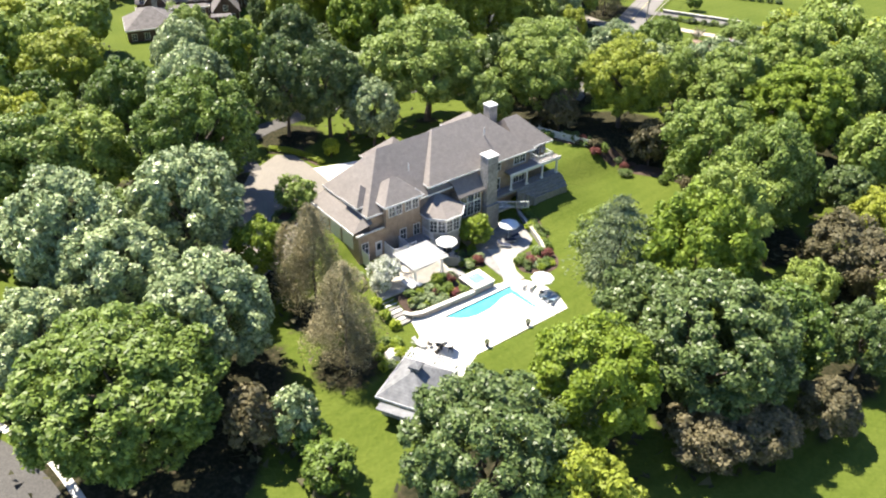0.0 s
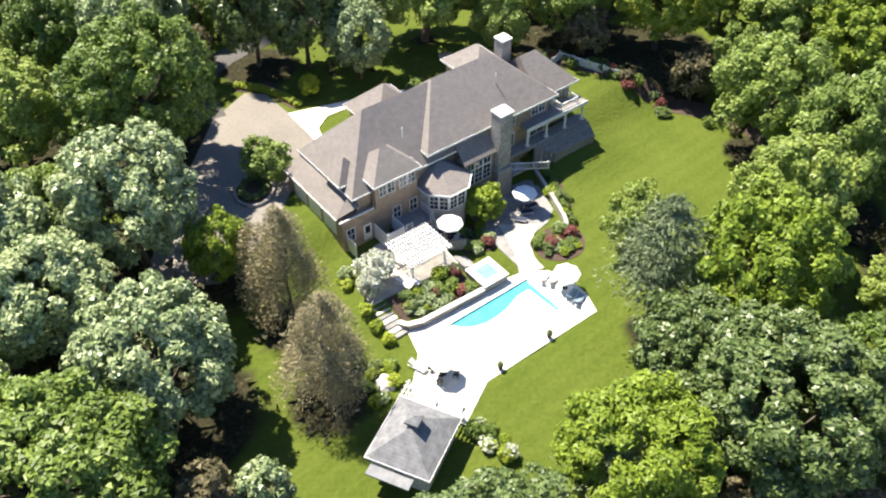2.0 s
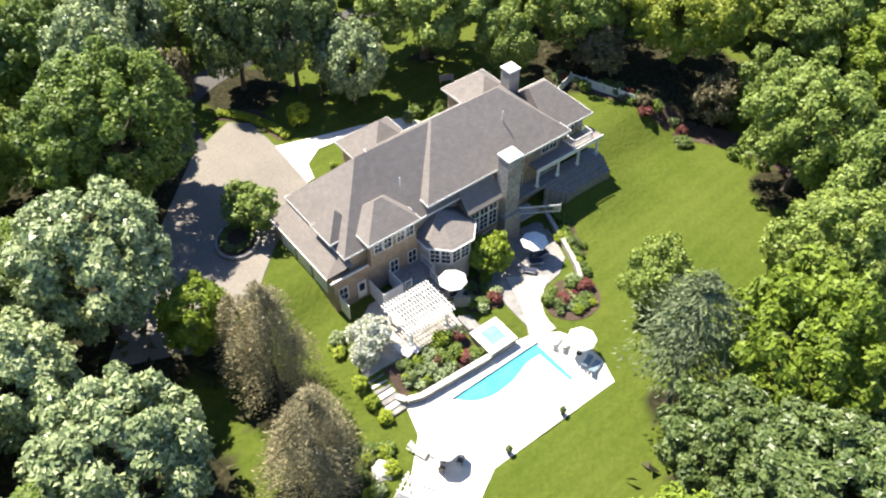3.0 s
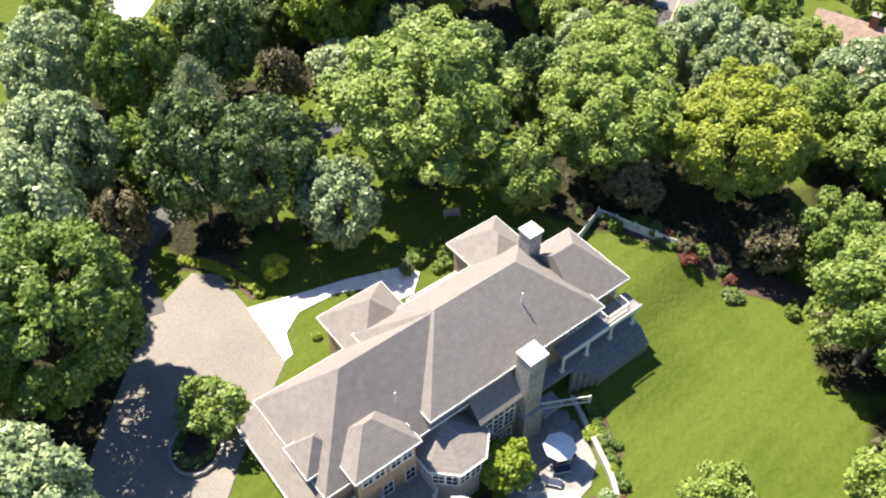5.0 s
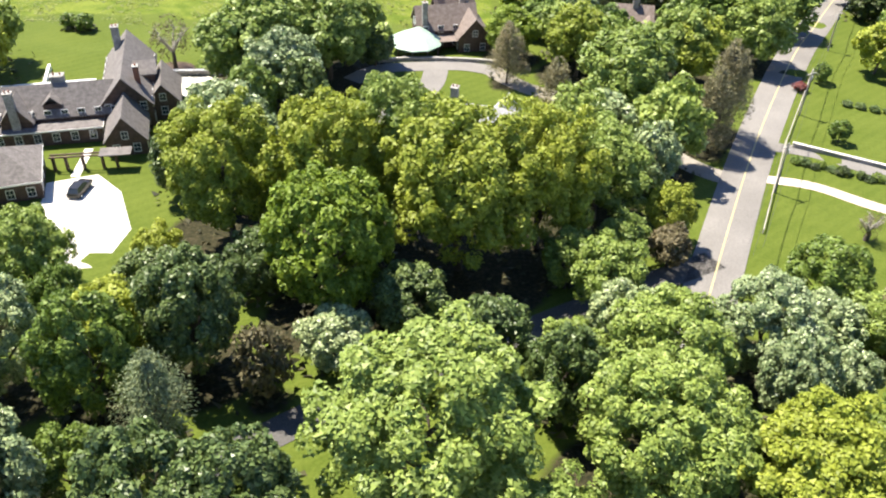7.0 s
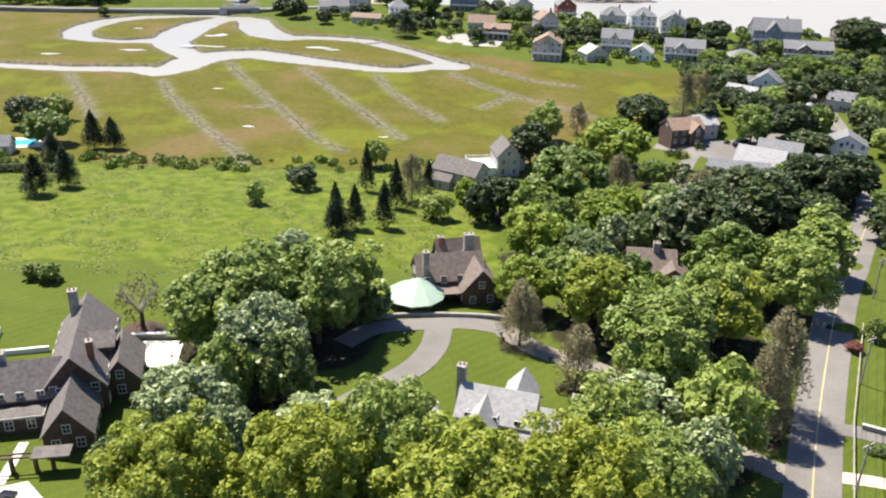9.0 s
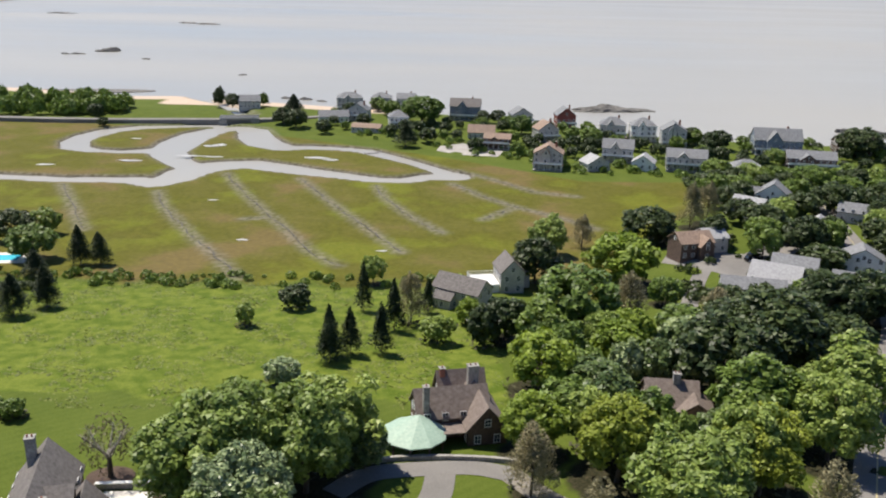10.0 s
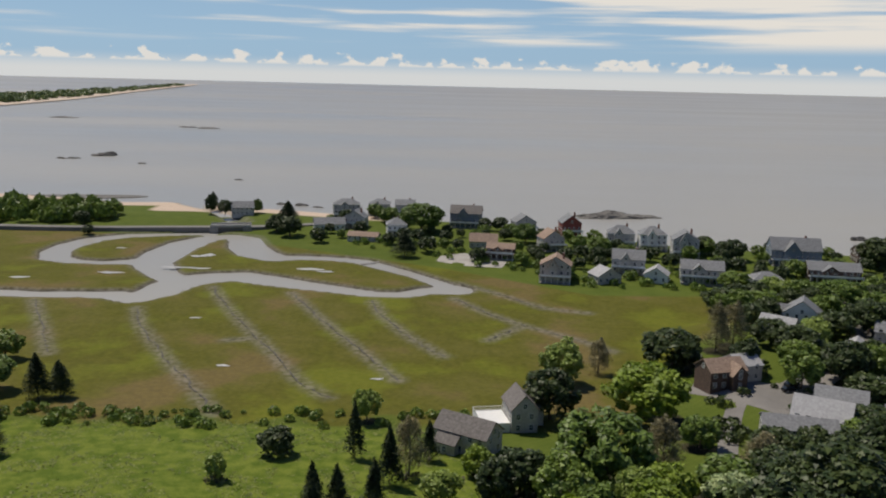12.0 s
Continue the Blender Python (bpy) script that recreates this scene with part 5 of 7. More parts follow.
prism(bm, (curve + deep[6:])[::-1], 1.87, 1.885)
bmesh.ops.recalc_face_normals(bm, faces=bm.faces[:])
part("water", bm, TURQ, pool)
bm = bmesh.new()
for a in ((pu0 - 0.3, pu1 + 0.3, pv1, pv1 + 0.3), (pu0 - 0.3, pu1 + 0.3, pv0 - 0.3, pv0), (pu0 - 0.3, pu0, pv0, pv1), (pu1, pu1 + 0.3, pv0, pv1)):
    box(bm, *a, 1.8, POOL_Z + 0.035)
part("coping", bm, PAVING, pool)

spa = thing("hot_tub", HM, "raised square stone hot tub with pale aqua water", "hot tub")
part("wall", boxed(8.8, 11.9, -14.0, -10.9, 1.6, 3.0, 0.04), STONE, spa)
bm = bmesh.new()
for a in ((8.7, 12.0, -14.1, -13.3), (8.7, 12.0, -11.5, -10.8), (8.7, 9.5, -13.3, -11.5), (11.3, 12.0, -13.3, -11.5)):
    box(bm, *a, 3.0, 3.12)
part("coping", bm, PAVING, spa)
part("water", boxed(9.5, 11.3, -13.3, -11.5, 3.004, 3.04), grain("aqua_water", (0.14, 0.4, 0.4), (0.24, 0.5, 0.48), 1, 0.1, 0.1), spa)

# retaining wall of the planting bed
rw = thing("retaining_wall", HM, "low stone retaining wall with a pale cap below the planting bed", "wall", kind="structure")
line = [(-0.9, -12.2), (-0.4, -13.0), (1.0, -13.5), (8.7, -13.9)]
for a, b in zip(line, line[1:]):
    d = Vector((b[0] - a[0], b[1] - a[1])).normalized()
    q = Vector((-d.y, d.x)) * 0.2
    for z0, z1, k, m, nm in ((1.5, 2.75, 1.0, STONE, "stonework"), (2.75, 2.85, 1.35, PAVING, "cap")):
        bm = bmesh.new()
        prism(bm, [(a[0] - q.x * k, a[1] - q.y * k), (b[0] - q.x * k, b[1] - q.y * k), (b[0] + q.x * k, b[1] + q.y * k), (a[0] + q.x * k, a[1] + q.y * k)], z0, z1)
        bmesh.ops.recalc_face_normals(bm, faces=bm.faces[:])
        part(nm, bm, m, rw)

# garden steps down to the pool
gs = thing("garden_steps", HM, "grey stone garden steps between round shrubs", "steps", kind="structure")
for i in range(8):
    part("step", boxed(-2.3, -0.6, -8.6 - 0.6 * (i + 1), -8.6 - 0.6 * i, 1.4, 3.35 - 0.16 * i, 0.02), TERRACE if i % 2 else PAVING, gs)
gs2 = thing("garden_steps", HM, "short stone steps beside the hot tub", "steps", kind="structure")
for i in range(4):
    part("step", boxed(8.9 + 0.4 * i, 9.3 + 0.4 * i, -10.6, -8.6, 1.6, 3.2 - 0.25 * i, 0.02), TERRACE, gs2)

slab("pergola_terrace", hpoly([(-2.4, -9.0), (2.0, -9.4), (8.6, -9.8), (9.0, -6.0), (11.5, -7.6), (11.8, -4.6), (9.6, -2.2), (3.0, -2.2), (-0.5, -4.6)]), 2.0, 3.42, SANDSTONE, "buff stone terrace under the pergola", "paving")
slab("terrace", hpoly([(15.6, -2.0), (14.5, -8.0), (14.2, -13.9), (16.0, -13.2), (18.5, -10.4), (21.6, -9.9), (23.6, -8.6), (24.8, -5.6), (25.6, -2.0)]), 1.4, 2.08, TERRACE, "grey bluestone terrace behind the house", "paving")
slab("garden_path", hpoly(smooth_line([(13.3, -14.6), (13.9, -13.6), (15.1, -11.5), (16.1, -9.2), (16.8, -6.8)], per=4) + smooth_line([(20.6, -9.6), (19.0, -10.4), (17.6, -11.6), (16.6, -13.1), (16.3, -15.0)], per=4)), 1.4, 2.12, SANDSTONE, "buff stone path from the pool to the terrace", "path")
# curved wall along the terrace, with its pale cap
tw_ = thing("terrace_wall", HM, "low curved stone wall with a pale cap beside the terrace", "wall", kind="structure")
bow = smooth_line([(26.3, -2.6), (25.2, -5.7), (24.2, -8.4), (23.2, -10.8), (22.0, -12.6)], per=3)
for a, b in zip(bow, bow[1:]):
    d = Vector((b[0] - a[0], b[1] - a[1])).normalized()
    q = Vector((-d.y, d.x)) * 0.18
    for z0, z1, k, m, nm in ((1.4, 2.75, 1.0, STONE, "stonework"), (2.75, 2.83, 1.2, SANDSTONE, "cap")):
        bm = bmesh.new()
        prism(bm, [(a[0] - q.x * k, a[1] - q.y * k), (b[0] - q.x * k, b[1] - q.y * k), (b[0] + q.x * k, b[1] + q.y * k), (a[0] + q.x * k, a[1] + q.y * k)], z0, z1)
        bmesh.ops.recalc_face_normals(bm, faces=bm.faces[:])
        part(nm, bm, m, tw_)


def pergola(m, w, d, h, label, posts, slats=17):
    p = thing("pergola", m, label, "pergola")
    for x, y in posts:
        bm = boxed(x - 0.12, x + 0.12, y - 0.12, y + 0.12, 0, h)
        box(bm, x - 0.18, x + 0.18, y - 0.18, y + 0.18, 0, 0.25)
        part("post", bm, WHITE, p)
    for y in sorted({q[1] for q in posts}):
        part("beam", boxed(-w / 2 - 0.3, w / 2 + 0.3, y - 0.09, y + 0.09, h, h + 0.22), WHITE, p)
    bm = boxed(-0.05, 0.05, -d / 2 - 0.4, d / 2 + 0.4, h + 0.22, h + 0.4)
    first = part("rafter", bm, WHITE, p)
    first.matrix_basis = pose(-w / 2 - 0.2, 0, 0)
    for i in range(1, slats):
        shared("rafter", first.data, p, pose(-w / 2 - 0.2 + (w + 0.4) * i / (slats - 1), 0, 0))
    lath = part("lath", boxed(-w / 2 - 0.4, w / 2 + 0.4, -0.03, 0.03, h + 0.4, h + 0.46), WHITE, p)
    k = int(d / 0.5)
    lath.matrix_basis = pose(0, -d / 2, 0)
    for i in range(1, k + 1):
        shared("lath", lath.data, p, pose(0, -d / 2 + d * i / k, 0))
    return p


pergola(HM @ pose(5.4, -7.1, 3.42), 4.8, 3.9, 2.1, "white painted wooden pergola on the stone terrace", [(x, y) for x in (-2.1, 2.1) for y in (-1.7, 1.7)])


def umbrella(u, v, z, r=1.45, label="white octagonal garden umbrella standing on the terrace"):
    t = thing("garden_umbrella", HM @ pose(u, v, z, 0, 0, 17 * u), label, "umbrella", "garden umbrellas")
    bm = bmesh.new()
    tube(bm, [(0, 0, 0), (0, 0, 2.75)], [0.035, 0.03], 8)
    part("pole", bm, WHITE, t)
    bm = bmesh.new()
    tube(bm, [(0, 0, 0), (0, 0, 0.08)], [0.3, 0.28], 12)
    part("base", bm, METAL_DARK, t)
    bm = bmesh.new()
    top = bm.verts.new((0, 0, 2.72))
    low = bm.verts.new((0, 0, 2.66))
    rim = [bm.verts.new((r * math.cos(k * math.pi / 4), r * math.sin(k * math.pi / 4), 2.2)) for k in range(8)]
    mid = [bm.verts.new((0.5 * r * math.cos(k * math.pi / 4), 0.5 * r * math.sin(k * math.pi / 4), 2.5)) for k in range(8)]
    hem = [bm.verts.new((r * math.cos(k * math.pi / 4), r * math.sin(k * math.pi / 4), 2.05)) for k in range(8)]
    for k in range(8):
        j = (k + 1) % 8
        bm.faces.new((mid[k], mid[j], top)), bm.faces.new((rim[k], rim[j], mid[j], mid[k])), bm.faces.new((hem[k], hem[j], rim[j], rim[k])), bm.faces.new((mid[j], mid[k], low))
    part("canopy", bm, CANVAS, t)
    return t


umbrella(10.3, -6.2, 3.4)
umbrella(21.1, -6.3, 2.08)
umbrella(16.0, -18.5, POOL_Z)
umbrella(-1.2, -19.6, POOL_Z)


def lounger(u, v, z, turn, cushion, label):
    t = thing("sun_lounger", HM @ pose(u, v, z, 0, 0, turn), label, "lounger", "sun loungers")
    bm = bmesh.new()
    for x in (-0.33, 0.33):
        box(bm, x - 0.03, x + 0.03, -0.95, 0.95, 0.3, 0.36)
    box(bm, -0.33, 0.33, -0.95, -0.89, 0.3, 0.36)
    part("frame", bm, WHITE, t)
    for x in (-0.3, 0.3):
        for y in (-0.8, 0.7):
            part("leg", boxed(x - 0.03, x + 0.03, y - 0.03, y + 0.03, 0, 0.3), WHITE, t)
    part("mattress", boxed(-0.31, 0.31, -0.95, 0.3, 0.36, 0.44, 0.02), cushion, t)
    bm = boxed(-0.31, 0.31, 0, 0.75, 0, 0.08, 0.02)
    b = part("backrest", bm, cushion, t)
    b.matrix_basis = pose(0, 0.3, 0.38, 38)
    return t


PALE_CUSHION = grain("pale_cushion", (0.55, 0.55, 0.54), (0.66, 0.66, 0.64), 4, 0.9)
BLUE_CUSHION = grain("blue_striped_cushion", (0.12, 0.2, 0.28), (0.3, 0.4, 0.48), 5, 0.9)
lounger(15.0, -16.3, POOL_Z, 110, PALE_CUSHION, "white sun lounger with a pale cushion by the pool")
lounger(15.5, -17.1, POOL_Z, 110, PALE_CUSHION, "white sun lounger with a pale cushion by the pool")
lounger(15.6, -19.9, POOL_Z, 110, BLUE_CUSHION, "white sun lounger with a blue cushion by the pool")
lounger(15.7, -20.8, POOL_Z, 110, BLUE_CUSHION, "white sun lounger with a blue cushion by the pool")
lounger(2.1, -9.0, 3.42, 20, PALE_CUSHION, "white sun lounger on the pergola terrace")
lounger(3.0, -9.1, 3.42, 20, PALE_CUSHION, "white sun lounger on the pergola terrace")
for du in (-1.1, 0.2, 1.4):
    lounger(20.2 + du, -7.3 + 0.3 * du, 2.08, 60 + 20 * du, CUSHION, "dark sun lounger with navy cushions on the bluestone terrace")


def chair(u, v, z, turn, mat, label):
    t = thing("garden_chair", HM @ pose(u, v, z, 0, 0, turn), label, "chair", "garden chairs")
    part("seat", boxed(-0.26, 0.26, -0.26, 0.26, 0.4, 0.46, 0.02), mat, t)
    b = part("backrest", boxed(-0.26, 0.26, 0.22, 0.27, 0.46, 0.95, 0.02), mat, t)
    for x in (-0.22, 0.22):
        for y in (-0.22, 0.22):
            part("leg", boxed(x - 0.025, x + 0.025, y - 0.025, y + 0.025, 0, 0.4), mat, t)
    return t


def round_table(u, v, z, r, mat, label):
    t = thing("round_table", HM @ pose(u, v, z), label, "table")
    bm = bmesh.new()
    tube(bm, [(0, 0, 0.71), (0, 0, 0.75)], [r, r], 20)
    part("tabletop", bm, mat, t)
    bm = bmesh.new()
    tube(bm, [(0, 0, 0), (0, 0, 0.05), (0, 0, 0.1), (0, 0, 0.71)], [0.3, 0.28, 0.05, 0.05], 10)
    part("pedestal", bm, METAL_DARK, t)


for cu, cv, cz, rr in ((-1.2, -19.6, POOL_Z, 1.25), (10.3, -6.2, 3.42, 1.2)):
    round_table(cu + 0.2, cv, cz, 0.6, METAL_DARK, "round dark metal garden table under a white umbrella")
    for k in range(4):
        a = k * math.pi / 2 + 0.6
        chair(cu + 0.2 + rr * math.cos(a), cv + rr * math.sin(a), cz, math.degrees(a) - 90, METAL_DARK, "dark metal garden chair at a round table")
lounger(-2.6, -17.6, POOL_Z, 20, PALE_CUSHION, "white sun lounger with a pale cushion by the pool")
for u in (3.6, 10.0):
    t = thing("planter", HM @ pose(u, -22.5, POOL_Z), "small round dark planter with a clipped plant", "planter", "planters")
    bm = bmesh.new()
    tube(bm, [(0, 0, 0), (0, 0, 0.45)], [0.18, 0.25], 10)
    part("pot", bm, METAL_DARK, t)
    shared("plant", crown_for("md", "far small", 0), t, pose(0, 0, 0.35) @ Matrix.Diagonal((0.3, 0.3, 0.7, 1)))

# ---- pool house ----
CAB = Matrix.Translation((-1.75, 67.4, 2.0)) @ Matrix.Rotation(radians(-24.4), 4, "Z")
cab = thing("pool_house", CAB, "small grey-roofed pool house with white trim and a roof vent", "building")
part("wall", boxed(-2.6, 2.6, -3.0, 3.0, -0.6, 2.65), WALL_GREY, cab)
bm = bmesh.new()
hip(bm, -3.0, 3.0, -3.4, 3.4, 2.7, 4.9, axis="y", ax=-0.5, bx=0.5)
part("roof", bm, ROOF_SLATE, cab)
part("fascia", fascia(-3.0, 3.0, -3.4, 3.4, 2.7), WHITE, cab)
cup = part("cupola", boxed(-0.45, 0.45, -0.35, 0.55, 4.3, 5.3), WALL_GREY, cab)
bm = bmesh.new()
hip(bm, -0.65, 0.65, -0.55, 0.75, 5.3, 5.75, axis="x")
part("cupola_roof", bm, ROOF_SLATE, cup)
wall_windows(cab, -2.6, 2.6, -3.0, 3.0, [0.8], "SEW", 0.9, 1.2)
part("porch_roof", boxed(-2.4, 1.6, -4.6, -3.42, 2.1, 2.25), ROOF_SLATE, cab)
pergola(CAB @ pose(0.0, 4.35, 0.02), 5.6, 1.5, 2.2, "white lattice pergola along the pool house", [(x, 0.6) for x in (-2.6, 0, 2.6)], 16)

# ---- drive, walks and lawn edges ----
drape("driveway", [(-29.5, 84), (-21.5, 86), (-17.0, 93.6), (-16.2, 98.8), (-14.6, 105.0), (-13.6, 108.8), (-17.9, 115.2), (-21.4, 119.6), (-24.2, 119.8), (-27.2, 114), (-28.6, 100)], ASPHALT, 0.06, "grey-brown asphalt forecourt beside the house", "driveway")
drape("front_walk", [(-18.0, 115.2), (-13.7, 108.9), (-13.0, 109.6), (-13.9, 112.0), (-13.0, 114.6), (-9.6, 116.9), (-5.6, 117.8), (-4.2, 115.6), (-2.0, 116.8), (-1.4, 119.6), (-3.2, 120.4), (-8.4, 118.9), (-12.6, 117.2)], PAVING, 0.09, "pale stone walk curving to the front door", "path", step=1.0)
ribbon("entrance_drive", [(-27.5, 114), (-30.5, 124), (-21, 138), (-8, 149), (8, 159), (24, 169), (36, 176)], 4.0, DARK_ASPHALT, 0.07, "dark asphalt entrance drive through the woods", "road")
bm = bmesh.new()
ISL = [(-20.0 + 2.3 * math.cos(a), 99.9 + 2.7 * math.sin(a)) for a in [k * math.pi / 9 for k in range(18)]]
prism(bm, ISL, 3.5, 5.35)
isl = tagged(part("planting_island", bm, STONE), "curved stone planter wall with shrubs in the forecourt", "planter", kind="structure")
bm = bmesh.new()
prism(bm, [(-20.0 + 2.0 * math.cos(a), 99.9 + 2.4 * math.sin(a)) for a in [k * math.pi / 9 for k in range(18)]], 5.35, 5.42)
part("soil", bm, MULCH, isl)

BED = [
    ("planting_bed", hpoly(smooth_line([(17.1, -13.2), (18.9, -10.9), (21.4, -10.8), (23.4, -13.2), (21.6, -15.6), (18.7, -15.5)], True)), "mulched planting bed beside the pool path"),
    ("planting_bed", hpoly([(-0.4, -12.8), (8.5, -13.6), (8.7, -10.2), (2.0, -9.6), (-0.4, -9.4)]), "mulched planting bed above the retaining wall"),
    ("planting_bed", hpoly([(10.8, -8.2), (14.0, -9.6), (15.2, -7.0), (15.4, -4.8), (11.8, -4.8)]), "mulched planting bed under the small garden tree"),
    ("planting_bed", hpoly([(24.2, -9.4), (25.8, -9.6), (27.6, -5.4), (25.8, -5.2)]), "mulched bed along the terrace edge"),
    # dark sheet that also paints the tree shade at the lawn's east edge
    ("planting_bed", smooth_line([(17, 126.4), (25, 122.2), (31, 119.2), (38, 116), (45, 108), (48, 110), (40, 119), (28, 124), (20, 128)], True), "mulched bed darkened for the shade along the edge of the lawn"),
    ("planting_bed", [(-25.8, 120.2), (-21.6, 120.0), (-17.6, 116.2), (-16.6, 117.4), (-21.0, 122.4), (-26.0, 122.0)], "clipped hedge bed beside the forecourt"),
]
for nm, pts, label in BED:
    drape(nm, pts, MULCH, 0.05, label, "planting bed", step=1.0)

# ---- white fence ----
fence = thing("fence", pose(0, 0, 0), "white picket garden fence at the edge of the lawn", "fence")
fl = [(13.6, 121.6), (17.5, 127.4), (21.0, 125.1), (24.9, 122.6)]
for a, b in zip(fl, fl[1:]):
    a, b = Vector(a), Vector(b)
    k = int((b - a).length / 2.0)
    for i in range(k):
        p, q = a.lerp(b, i / k), a.lerp(b, (i + 1) / k)
        z = land_at(*p)
        zq = land_at(*q)
        part("post", boxed(p.x - 0.08, p.x + 0.08, p.y - 0.08, p.y + 0.08, z - 0.3, z + 1.45), WHITE, fence)
        d = (q - p).normalized() * 0.1
        n2 = Vector((-d.y, d.x)) * 0.3
        bm = bmesh.new()
        prism(bm, [(p.x + d.x - n2.x, p.y + d.y - n2.y), (q.x - d.x - n2.x, q.y - d.y - n2.y), (q.x - d.x + n2.x, q.y - d.y + n2.y), (p.x + d.x + n2.x, p.y + d.y + n2.y)], min(z, zq) + 0.1, min(z, zq) + 1.25)
        part("panel", bm, WHITE, fence)

bench = thing("bench", pose(2.0, 127.6, land_at(2.0, 127.6), 0, 0, 10), "weathered grey garden bench on the shaded lawn", "bench")
part("seat", boxed(-0.9, 0.9, -0.25, 0.25, 0.4, 0.46), BARK_PALE, bench)
part("backrest", boxed(-0.9, 0.9, 0.22, 0.28, 0.46, 0.95), BARK_PALE, bench)
for x in (-0.8, 0.8):
    part("leg", boxed(x - 0.05, x + 0.05, -0.22, 0.22, 0, 0.4), BARK_PALE, bench)


# ---- shrubs ----
BUSH = {}


def bush(x, y, r, h, kind, label, z=None):
    """A shrub: a low crown of leaves down to the ground on short stems."""
    key = (kind, int(x * 3 + y) % 2)
    if key not in BUSH:
        BUSH[key] = crown_mesh("leaves", "round", 800, 0.15, LEAF[kind], 40 + len(BUSH), 30)
    z = land_at(x, y) if z is None else z
    t = thing("shrub", pose(x, y, z, 0, 0, (x * 37) % 360), label, "shrub", "garden shrubs")
    o = shared("leaves", BUSH[key], t)
    o.scale, o.location = (r, r, h * 1.1), (0, 0, -0.12 * h)
    return t


bed = random.Random(3)
KINDS = (("my", "leafy green garden shrub in the planting bed"), ("sl", "yellow-green garden shrub in the planting bed"), ("ms", "pale green garden shrub in the planting bed"), ("rd", "copper-red garden shrub in the planting bed"), ("md", "dark green garden shrub in the planting bed"))
for u0, u1, v0, v1, k in ((0.4, 8.2, -13.2, -10.0, 44), (17.8, 22.4, -15.0, -11.4, 26), (11.6, 15.0, -9.0, -5.2, 14), (24.6, 26.6, -8.8, -5.6, 8), (-2.6, 0.6, -6.2, -3.6, 6)):
    for i in range(k):
        u, v = bed.uniform(u0, u1), bed.uniform(v0, v1)
        kd, label = bed.choice(KINDS[:3]) if bed.random() < 0.75 else bed.choice(KINDS[3:])
        r = bed.uniform(0.4, 0.85)
        x, y, _ = hw(u, v)
        bush(x, y, r, r * bed.uniform(1.2, 1.7), kd, label)
for u, v in ((-3.0, -9.4), (-3.1, -11.4), (-2.9, -13.2), (-5.4, -17.6), (-5.0, -16.0)):
    x, y, _ = hw(u, v)
    bush(x, y, 0.75, 1.2, "sl", "clipped round yellow-green boxwood beside the steps")
for i in range(12):
    x, y, _ = hw(26.9 + 0.25 * (i % 3) - 0.33 * i, -3.6 - 0.72 * i)
    bush(x, y, 0.6, 1.0, "sl" if i % 3 == 0 else "my", "green border shrub along the terrace wall")
for i in range(16):
    t = i / 15
    x, y = (-25.4 + 8.4 * t, 121.2 - 0.6 * t - 3.6 * t * t)
    bush(x, y, 0.6, 0.9, "sl", "clipped yellow-green hedge shrub beside the forecourt")
for i in range(26):
    t = bed.random()
    x, y = 16 + 28 * t + bed.uniform(-1.5, 1.5), 127.4 - 16 * t + bed.uniform(-1.0, 2.0)
    bush(x, y, bed.uniform(0.5, 1.1), bed.uniform(0.8, 1.8), bed.choice(("md", "my", "rd", "br")), "dark border shrub along the edge of the lawn")
for i in range(10):
    a = i * 0.63
    bush(-20.0 + 1.4 * math.cos(a), 99.9 + 1.7 * math.sin(a), 0.5, 0.7, "md", "low dark shrub in the forecourt planter", 5.4)
for i in range(14):
    x, y = 4.4 + bed.uniform(-1, 2.4), 66.5 + bed.uniform(-4, 4.5)
    bush(x, y, bed.uniform(0.6, 1.0), bed.uniform(1.0, 1.8), bed.choice(("my", "ms", "sl", "wf")), "leafy shrub beside the pool house")
for i in range(8):
    x, y = -5.6 + bed.uniform(-0.8, 1.4), 74.0 + bed.uniform(-2.4, 3.2)
    bush(x, y, bed.uniform(0.5, 0.9), bed.uniform(0.8, 1.3), bed.choice(("my", "sl", "ms")), "leafy shrub beside the pool deck")
bm = bmesh.new()
bmesh.ops.create_icosphere(bm, subdivisions=3, radius=1.0)
for v in bm.verts:
    v.co *= 1 + 0.3 * noise.noise(v.co * 1.7)
    v.co.z *= 0.6
bld = tagged(part("boulder", bm, PAVING), "pale garden boulder beside the pool deck", "rock")
bld.matrix_basis = pose(-4.4, 75.2, 2.1)
tree(*hw(0.2, -6.6)[:2], 4.2, 2.0, "wf", "small garden tree covered in white blossom", "tree")
tree(*hw(-1.0, -7.8)[:2], 3.4, 1.5, "wf", "small garden tree covered in white blossom", "tree")
tree(-15.6, 119.0, 3.4, 1.4, "sl", "small bright yellow-green tree on the front lawn", "tree")
bush(-11.0, 111.6, 0.5, 0.7, "sl", "small clipped shrub on the front lawn")
for i in range(14):
    t = i / 13
    bush(-3 + 12 * t + bed.uniform(-0.6, 0.6), 119.8 + 4.0 * t + bed.uniform(-0.8, 0.8), bed.uniform(0.6, 1.1), bed.uniform(1.0, 1.8), bed.choice(("md", "my", "ms")), "leafy shrub along the front of the house")

